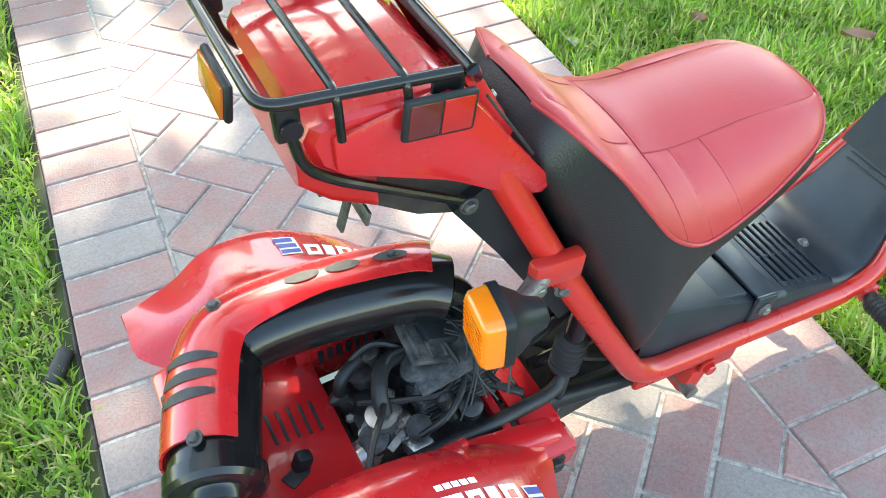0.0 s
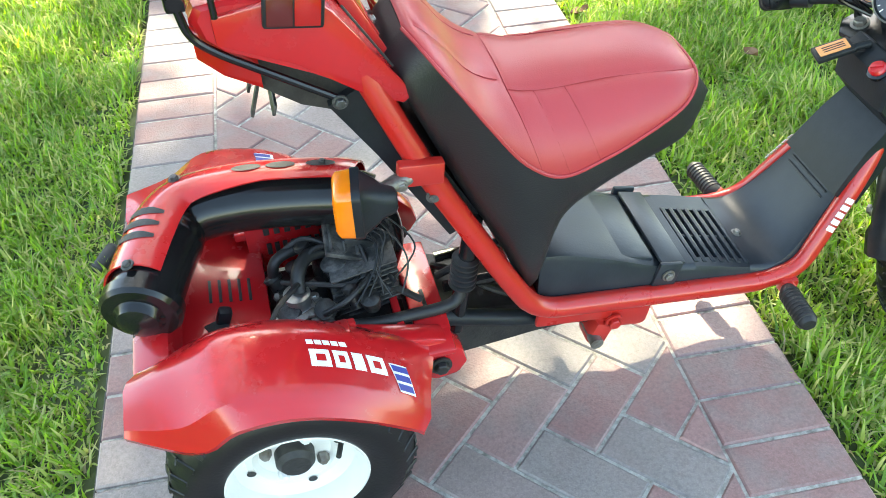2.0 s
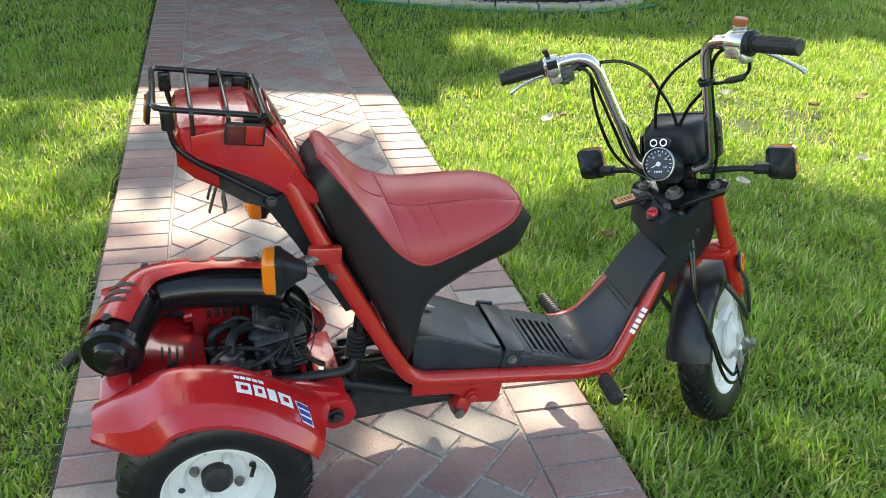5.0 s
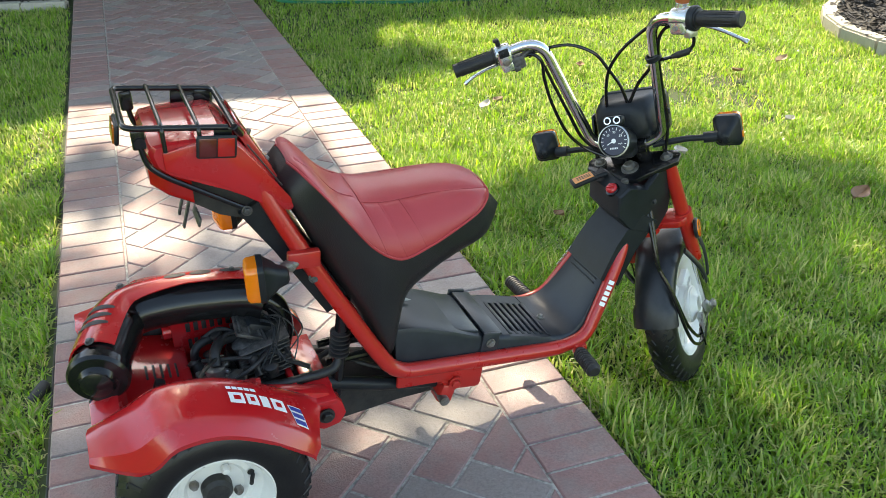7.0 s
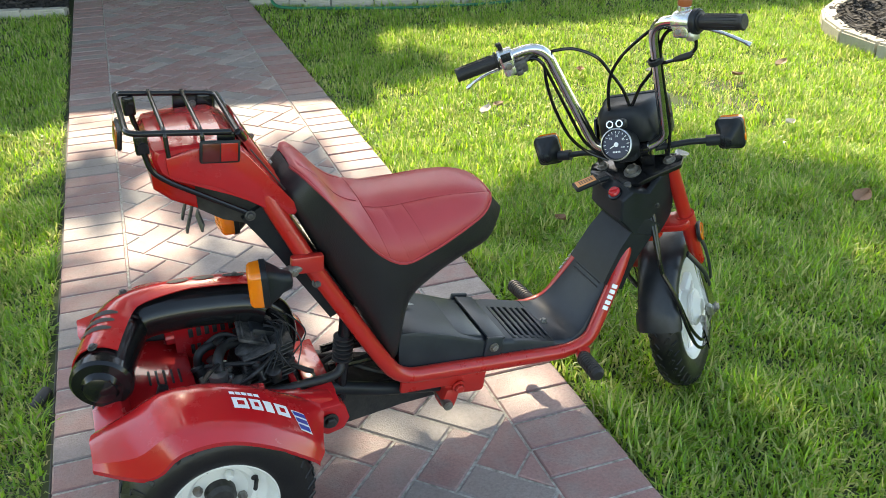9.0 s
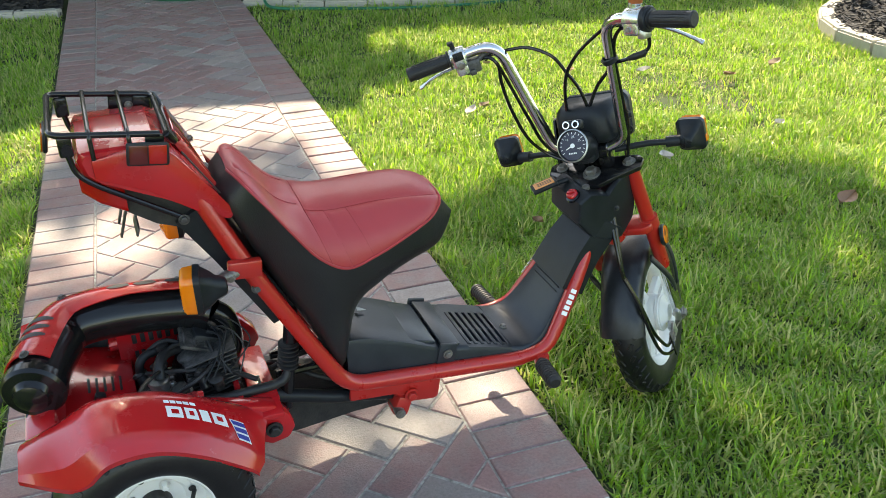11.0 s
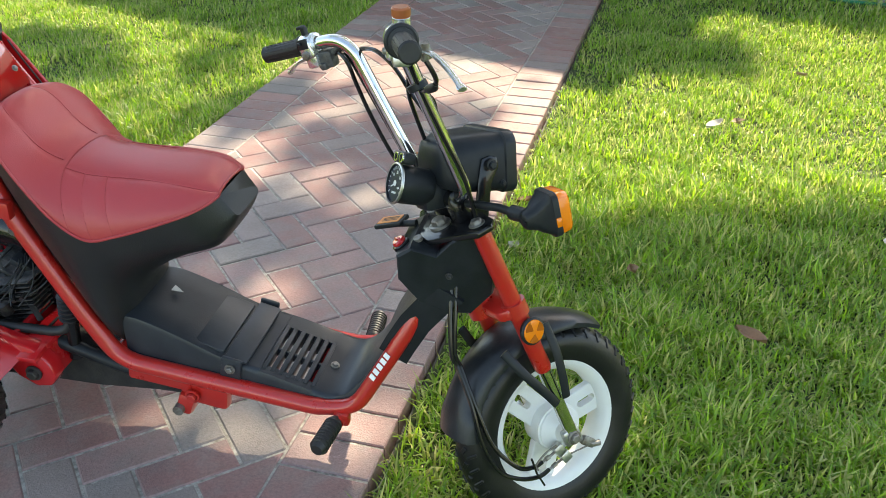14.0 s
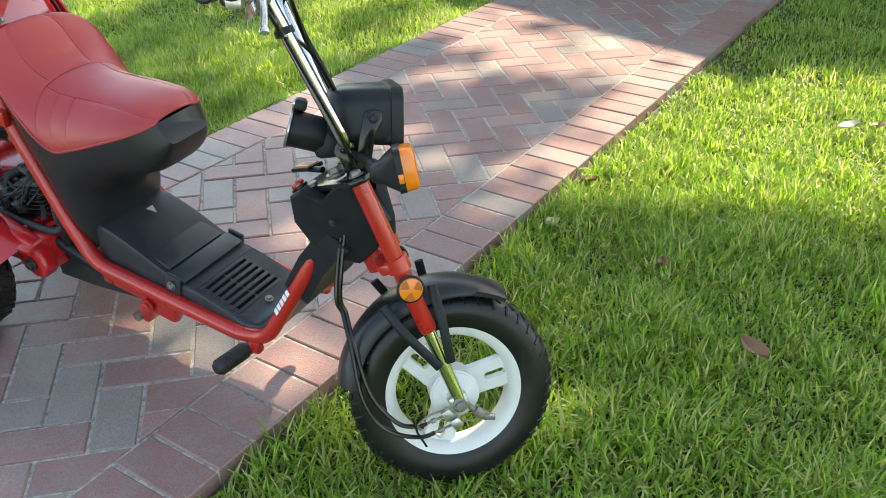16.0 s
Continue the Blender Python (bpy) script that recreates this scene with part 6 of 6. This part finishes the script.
# ---- tree whose crown shades the place ----
TREE_AT = Vector((8.4, 4.2, LAWN_Z))
tree = thing("tree", Matrix.Translation(TREE_AT), "tall leafy tree shading the front yard", "tree")
part("trunk", tube(spline([(0, 0, 0), (-.1, .05, 1.5), (-.3, .1, 3.0), (-.9, .1, 4.6), (-1.8, .2, 5.8)], 5), .24, 12, taper=(1.2, .55)), BARK, tree)
for q in (((-1.8, .2, 5.8), (-4.0, .9, 6.5), (-6.6, 1.6, 6.8), (-9.5, 1.8, 7.0)), ((-.9, .1, 4.6), (-3.0, -.2, 5.8), (-6, .2, 6.4), (-9.4, .4, 6.6)), ((-1.8, .2, 5.8), (-3.0, -1.5, 6.6), (-5.6, -2.0, 6.9), (-8.6, -2.0, 7.0)), ((-.9, .1, 4.6), (-1.6, -2.0, 5.6), (-3.2, -4.0, 6.3))):
    part("limb", tube(spline(q, 6), .07, 8, taper=(1.2, .2)), BARK, tree)
TREE_LEAF = leafy("tree_leaf", [(0.025, 0.06, 0.012), (0.05, 0.10, 0.02), (0.07, 0.12, 0.025)], .25)
rng = random.Random(21)
HOLES = ((.10, .17, .17), (-.03, .08, .08), (-.22, .02, .07), (-.33, .10, .07), (-.36, .52, .13), (.40, .72, .08), (-1.10, .85, .10), (-1.08, 1.42, .15), (-1.45, 1.95, .45), (-.55, 1.95, .24), (-.15, 2.3, .24), (-.85, 2.35, .22), (-.6, 1.35, .12), (.05, 1.75, .2), (-.92, 1.35, .12), (.12, 1.15, .12), (-.1, .75, .08), (.62, .42, .07), (.3, 2.3, .3), (-.95, .45, .07), (-.2, .56, .08), (.12, .95, .09), (.09, 1.3, .12), (-.9, .92, .07), (.50, .0, .09), (.44, -.01, .09), (.66, .03, .08), (.56, .44, .08), (1.05, .24, .10), (1.42, .42, .12), (.9, .21, .1), (.51, .33, .09), (.62, .41, .08), (.49, .85, .06), (-.10, .10, .10), (-.27, .10, .09), (.08, .10, .10))
v, f, pts = [], [], []
tries = 0
while len(pts) < 23000 and tries < 160000:
    tries += 1
    gx, gy = (rng.uniform(-2.6, 3.4), rng.uniform(-2.2, 2.75)) if tries % 5 < 3 else (rng.uniform(-6.5, 6.5), rng.uniform(-6.5, 2.75))
    n1 = noise.noise(Vector((gx * 1.1, gy * 1.1, 3.1)))
    n2 = noise.noise(Vector((gx * 3.3, gy * 3.3, 7.7)))
    top = min(1.12 + .52 * (gx - .2), 1.72 - (gx - 1.3) * .75, 1.35 - (gx - 1.75) * 2.2 if gx < 2.1 else 2) + .07 * n2
    if gx > 2.05:
        top = .7 - .2 * (gx - 2.05) + .07 * n2
    if gx < .14:
        top = 2.75
    if gy > top:
        continue
    density = 1.0
    if gx < .14 and gy > 1.0:
        density = max(0, min(1, (.85 if gy < 1.75 else .52) + 1.8 * n2 + .6 * n1))
    elif gx < -1.0:
        density = max(0, min(1, .95 + 1.3 * n1))
    if -.9 < gx < -.5 and -.6 < gy < .1:
        density *= .5
    if -1.1 < gx < .35 and gy > 2.2:
        density *= .15
    for hx, hy, hr in HOLES:
        d = math.hypot((gx - hx), (gy - hy) * .8) / (hr * 1.15 if hr < .22 else hr)
        density *= min(1, max(.17, (d - .7) / .5))
    if rng.random() > density:
        continue
    h = rng.uniform(5.6, 7.2)
    k = h / SUN_DIR.z
    pts.append((Vector((gx, gy, 0)) + SUN_DIR * k - TREE_AT, (0, 0, -.3)))
for _ in range(420):
    gx, gy = rng.gauss(.62, .17), rng.gauss(3.28, .10)
    pts.append((Vector((gx, gy + .25 * (.62 - gx), 0)) + SUN_DIR * (rng.uniform(5.8, 6.8) / SUN_DIR.z) - TREE_AT, (0, 0, -.3)))
for _ in range(2800):
    a, r = rng.uniform(0, 6.283), 8.5 * math.sqrt(rng.random())
    pts.append((Vector((r * math.cos(a) + .5, r * math.sin(a) - 4.5, rng.uniform(6.2, 8.6))) - TREE_AT, (0, 0, -.3)))
v, f = leaf_cloud(pts, .185, rng, 1.2)
tagged(flat_mesh("crown", v, f, TREE_LEAF, tree), kind="stuff")

# ---- pavers, bricks and grass ----
def clip(poly, axis, limit, keep_less):
    """Cuts a polygon by a line x or y = limit."""
    out = []
    for a, b in zip(poly, poly[1:] + poly[:1]):
        ia, ib = (a[axis] <= limit) == keep_less, (b[axis] <= limit) == keep_less
        if ia:
            out.append(a)
        if ia != ib:
            t = (limit - a[axis]) / (b[axis] - a[axis])
            out.append((a[0] + (b[0] - a[0]) * t, a[1] + (b[1] - a[1]) * t))
    return out


def inset(poly, d):
    """The polygon drawn in by d, and whether it stays big enough."""
    n = len(poly)
    area = sum(a[0] * b[1] - b[0] * a[1] for a, b in zip(poly, poly[1:] + poly[:1])) / 2
    if area < 0:
        poly = poly[::-1]
    out = []
    for i in range(n):
        p0, p1, p2 = Vector(poly[i - 1]), Vector(poly[i]), Vector(poly[(i + 1) % n])
        e0, e1 = (p1 - p0), (p2 - p1)
        if e0.length < 1e-4 or e1.length < 1e-4:
            continue
        n0, n1 = Vector((-e0.y, e0.x)).normalized(), Vector((-e1.y, e1.x)).normalized()
        k = n0 + n1
        k /= max(.35, 1 + n0.dot(n1))
        out.append((p1.x + k.x * d, p1.y + k.y * d))
    return out, abs(area)


def paver_mesh(poly, z, tilt):
    """Verts and faces of one paver with chamfered edges, its top at z."""
    outer, _ = inset(poly, .0030)
    inner, _ = inset(poly, .0064)
    n = len(outer)
    cx, cy = sum(p[0] for p in outer) / n, sum(p[1] for p in outer) / n

    def h(p):
        return z + (p[0] - cx) * tilt[0] + (p[1] - cy) * tilt[1]
    v = [(x, y, -.05) for x, y in outer] + [(x, y, h((x, y)) - .0030) for x, y in outer] + [(x, y, h((x, y))) for x, y in inner]
    f = [(k, (k + 1) % n, n + (k + 1) % n, n + k) for k in range(n)] + [(n + k, n + (k + 1) % n, 2 * n + (k + 1) % n, 2 * n + k) for k in range(n)] + [tuple(range(2 * n, 3 * n))]
    return v, f


Y0, Y1 = -3.2, 6.14
R2 = math.sqrt(.5)
A0, B0 = -.352, .124                # a corner of the herringbone
pavers = []
for m in range(-75, 76):
    for n in range(-30, 31):
        for i0, i1, j0, j1 in ((-1, 0, -1, 1), (0, 2, 0, 1)):
            ci, cj = (i0 + i1) / 2 + m + 2 * n, (j0 + j1) / 2 - m + 2 * n
            a, b = A0 + ci * P, B0 + cj * P
            x, y = (a - b) * R2, (a + b) * R2
            if not (X_LEFT - .1 < x < X_IN + .1 and Y0 < y < Y1 + .05):
                continue
            poly = []
            for i, j in ((i0, j0), (i1, j0), (i1, j1), (i0, j1)):
                a, b = A0 + (i + m + 2 * n) * P, B0 + (j - m + 2 * n) * P
                poly.append(((a - b) * R2, (a + b) * R2))
            for axis, limit, less in ((0, X_IN, True), (0, X_LEFT, False), (1, Y1, True)):
                poly = clip(poly, axis, limit, less)
                if len(poly) < 3:
                    break
            if len(poly) >= 3:
                pavers.append(poly)
for k in range(-34, 65):
    for x0, x1, off in ((X_IN, X_OUT, 0.0), (X_LOUT, X_LEFT, .036)):
        y = k * P + off
        if y + P < Y1 + .1:
            pavers.append([(x0, y), (x1, y), (x1, y + P), (x0, y + P)])
for k in range(12):
    x = X_LOUT + k * (X_OUT - X_LOUT) / 12
    w = (X_OUT - X_LOUT) / 12
    pavers.append([(x, Y1 + .06), (x + w, Y1 + .06), (x + w, Y1 + .26), (x, Y1 + .26)])
rng = random.Random(12)
far_v, far_f = [], []
near = 0
for poly in sorted(pavers, key=lambda q: (sum(p[0] for p in q) / len(q) + .3) ** 2 + (sum(p[1] for p in q) / len(q) - .6) ** 2):
    _, area = inset(poly, 0)
    if area < .0004:
        continue
    z, tilt = max(-.0010, rng.gauss(0, .0010)), (rng.gauss(0, .005), rng.gauss(0, .005))
    v, f = paver_mesh(poly, z, tilt)
    if near < 300:
        tagged(flat_mesh("paver", v, f, PAVER, path))
        near += 1
    else:
        b = len(far_v)
        far_v += v
        far_f += [tuple(q + b for q in face) for face in f]
tagged(flat_mesh("paver_rest", far_v, far_f, PAVER_FAR, path), kind="stuff")

# house bricks: courses on the walls
def brick_block(bl, bh):
    """One brick's mesh, shared by all whole bricks."""
    a, b, h = 0, bl - .010, bh - .010
    v = [(a, 0, 0), (b, 0, 0), (b, 0, h), (a, 0, h), (a + .002, -.013, .002), (b - .002, -.013, .002), (b - .002, -.013, h - .002), (a + .002, -.013, h - .002)]
    me = bpy.data.meshes.new("brick")
    me.from_pydata(v, [], [(4, 5, 6, 7), (0, 1, 5, 4), (1, 2, 6, 5), (2, 3, 7, 6), (3, 0, 4, 7)])
    me.materials.append(BRICK_PIECE)
    return me


BRICK_MESH = brick_block(.215, .072)


def courses(parent, p0, p1, q, z0, z1, skip=(), low=.72, far=(-4.4, 5.4)):
    bl, bh = .215, .072
    v, f = [], []
    row = 0
    z = z0
    while z < z1:
        p = p0 - (.1075 if row % 2 else 0)
        while p < p1:
            a, b = max(p, p0), min(p + bl - .010, p1)
            if b - a > .03 and not any(s0 < (a + b) / 2 < s1 and t0 < z + bh / 2 < t1 for s0, s1, t0, t1 in skip):
                d = rng.uniform(0, .004)
                if z < low and far[0] < a < far[1] and b - a > bl - .0105:
                    ob = new("brick", BRICK_MESH)
                    ob.parent = parent
                    ob.matrix_local = HOUSE @ pose(a, q - d, z)
                    p += bl
                    continue
                o = len(v)
                v += [tuple(HOUSE @ Vector(c)) for c in ((a, q, z), (b, q, z), (b, q, z + bh - .010), (a, q, z + bh - .010), (a + .002, q - .012 - d, z + .002), (b - .002, q - .012 - d, z + .002), (b - .002, q - .012 - d, z + bh - .012), (a + .002, q - .012 - d, z + bh - .012))]
                f += [(o + 4, o + 5, o + 6, o + 7), (o, o + 1, o + 5, o + 4), (o + 1, o + 2, o + 6, o + 5), (o + 2, o + 3, o + 7, o + 6), (o + 3, o, o + 4, o + 7)]
            p += bl
        z += bh
        row += 1
    return tagged(flat_mesh("bricks", v, f, BRICK, parent), kind="stuff")


courses(wall_back, -6.5, -1.62, 1.47, .04, 2.68)
courses(wall_back, .22, 2.2, 1.47, .04, 2.1)
courses(wall_right, 2.2, 4.62, .32, .125, 2.1, ((3.0, 4.22, .26, 2.0),))
for k in range(28):
    part("sill_brick", hbox(3.03 + .077 * k, 3.03 + .077 * k + .067, .25, .36, .278, .35, .004), BRICK, wall_right)

# grass
GRASS = leafy("grass_blade", [(0.088, 0.178, 0.027), (0.185, 0.34, 0.043), (0.265, 0.43, 0.060), (0.125, 0.24, 0.034), (0.40, 0.56, 0.10), (0.10, 0.205, 0.031), (0.47, 0.46, 0.19)], .47, .34)
GRASS.node_tree.nodes["Principled BSDF"].inputs["Specular IOR Level"].default_value = .5
STRAW = leafy("dry_blade", [(0.34, 0.29, 0.14), (0.42, 0.36, 0.20), (0.24, 0.24, 0.08), (0.30, 0.24, 0.12)], .3, .6)
nrg = np.random.default_rng(5)


def in_poly(x, y, poly):
    c = np.zeros(len(x), bool)
    for (x0, y0), (x1, y1) in zip(poly, poly[1:] + poly[:1]):
        if y0 != y1:
            c ^= ((y0 > y) != (y1 > y)) & (x < (x1 - x0) * (y - y0) / (y1 - y0) + x0)
    return c


def grass(name, x0, x1, y0, y1, per_m2, length, width, keep=None, material=None, flat=0.0):
    n = int((x1 - x0) * (y1 - y0) * per_m2)
    x, y = nrg.uniform(x0, x1, n), nrg.uniform(y0, y1, n)
    ok = (x > X_OUT + .014) | (x < X_LOUT - .022)
    for poly in (BED_RIGHT + [(2.0, 5.95), (.21, 6.33)], BED_LEFT + [(-4.3, 7.4), (-1.03, 6.63)], BED_FAR + [(5.4, 1.4), (5.4, 3.3)]):
        big = [(cx + (cx - sum(q[0] for q in poly) / len(poly)) * .015, cy + (cy - sum(q[1] for q in poly) / len(poly)) * .02) for cx, cy in poly]
        ok &= ~in_poly(x, y, big)
    ok &= ~(y > 6.31 - .2217 * (x - .34) - .03 + .31 * (x > 2.45))
    if keep:
        ok &= keep(x, y)
    for bx, by, ra, rb in BARE:
        ok &= nrg.random(n) < np.clip(np.hypot((x - bx) / ra, (y - by) / rb) - .45, .15 if material is None else .6, 1)
    # thin, bare patches
    patch = np.sin(x * 3.1 + 1.3 * np.sin(y * 2.3)) * np.sin(y * 2.7 + 1.1 * np.sin(x * 1.9 + 2))
    ok &= nrg.random(n) < np.clip(1.0 - .35 * (patch > .72), 0, 1)
    edge = np.minimum(np.abs(x - X_OUT), np.abs(x - X_LOUT))
    ok &= nrg.random(n) < np.clip(.45 + edge / .08, 0, 1)
    x, y = x[ok], y[ok]
    n = len(x)
    clump = .75 + .35 * np.sin(x * 9 + 2 * np.sin(y * 7)) * np.sin(y * 8 + 2 * np.sin(x * 6))
    L = length * nrg.uniform(.55, 1.25, n) * clump
    W = width * nrg.uniform(.6, 1.2, n)
    yaw = nrg.uniform(0, 2 * np.pi, n)
    lean = nrg.uniform(.25 + flat, 1.5 + flat * .5, n)
    turn = yaw + np.pi / 2 + nrg.uniform(-.5, .5, n)
    dx, dy = np.cos(yaw), np.sin(yaw)
    sx, sy = np.cos(turn) * W / 2, np.sin(turn) * W / 2
    t = np.clip((y - 3.2) / 1.2, 0, 1)
    near_edge = np.minimum(np.abs(x - X_OUT), np.abs(x - X_LOUT))
    z0 = np.maximum(LAWN_Z - .002 + .045 * t * t * (3 - 2 * t), LAWN_Z + np.where(y < 5, .036 * np.clip(1 - near_edge / .17, 0, 1), 0) - .002)
    h1, r1 = L * .5 * np.cos(lean * .5), L * .5 * np.sin(lean * .5)
    h2, r2 = h1 + L * .5 * np.cos(lean * 1.35), r1 + L * .5 * np.sin(lean * 1.35)
    V = np.empty((n, 5, 3))
    V[:, 0] = np.stack([x - sx, y - sy, z0], 1)
    V[:, 1] = np.stack([x + sx, y + sy, z0], 1)
    V[:, 2] = np.stack([x + dx * r1 + sx * .85, y + dy * r1 + sy * .85, z0 + h1], 1)
    V[:, 3] = np.stack([x + dx * r1 - sx * .85, y + dy * r1 - sy * .85, z0 + h1], 1)
    V[:, 4] = np.stack([x + dx * r2, y + dy * r2, z0 + h2], 1)
    base = np.arange(n)[:, None] * 5
    quads, tris = base + np.array([0, 1, 2, 3]), base + np.array([3, 2, 4])
    me = bpy.data.meshes.new(name)
    me.vertices.add(n * 5)
    me.vertices.foreach_set("co", V.ravel())
    loops = np.concatenate([quads, tris], 1).ravel()
    me.loops.add(len(loops))
    me.loops.foreach_set("vertex_index", loops.astype(np.int32))
    me.polygons.add(n * 2)
    starts = (np.arange(n)[:, None] * 7 + np.array([0, 4])).ravel()
    me.polygons.foreach_set("loop_start", starts.astype(np.int32))
    me.polygons.foreach_set("use_smooth", np.ones(n * 2, bool))
    me.update(calc_edges=True)
    me.validate()
    me.materials.append(material or GRASS)
    ob = new(name, me)
    return tagged(ob, "dry straw-coloured grass at the walkway edge" if material else "lush green lawn grass with broad blades", "grass", kind="stuff")


near_box = lambda x, y: (x > -2.3) & (x < 2.4) & (y < 1.9) & (y > -1.2)
grass("grass", -2.3, 2.4, -1.2, 1.9, 17000, .082, .0066)
grass("grass", -3.5, 4.6, -1.6, 4.0, 10500, .062, .0062, lambda x, y: ~near_box(x, y))
grass("grass", -6.0, 9.0, 4.0, 6.4, 4600, .07, .008)
grass("dry_grass", X_LOUT - .16, X_LOUT - .02, -1.0, 2.6, 2600, .075, .005, lambda x, y: np.sin(y * 5.1) + np.sin(y * 2.3 + 1) > -.2, STRAW, .5)
grass("dry_grass", X_OUT + .014, X_OUT + .09, -1.0, 3.0, 1500, .06, .005, lambda x, y: np.sin(y * 4.3 + 2) + np.sin(y * 1.9) > .2, STRAW, .5)
grass("dry_grass", 1.72, 2.40, 1.45, 2.6, 2600, .045, .005, lambda x, y: np.sin(x * 23) + np.sin(y * 17 + 1) > -.3, STRAW, .7)
grass("grass", -12, 14, -8, 8, 620, .08, .026, lambda x, y: (x < -3.5) | (x > 4.6) | (y < -1.6))
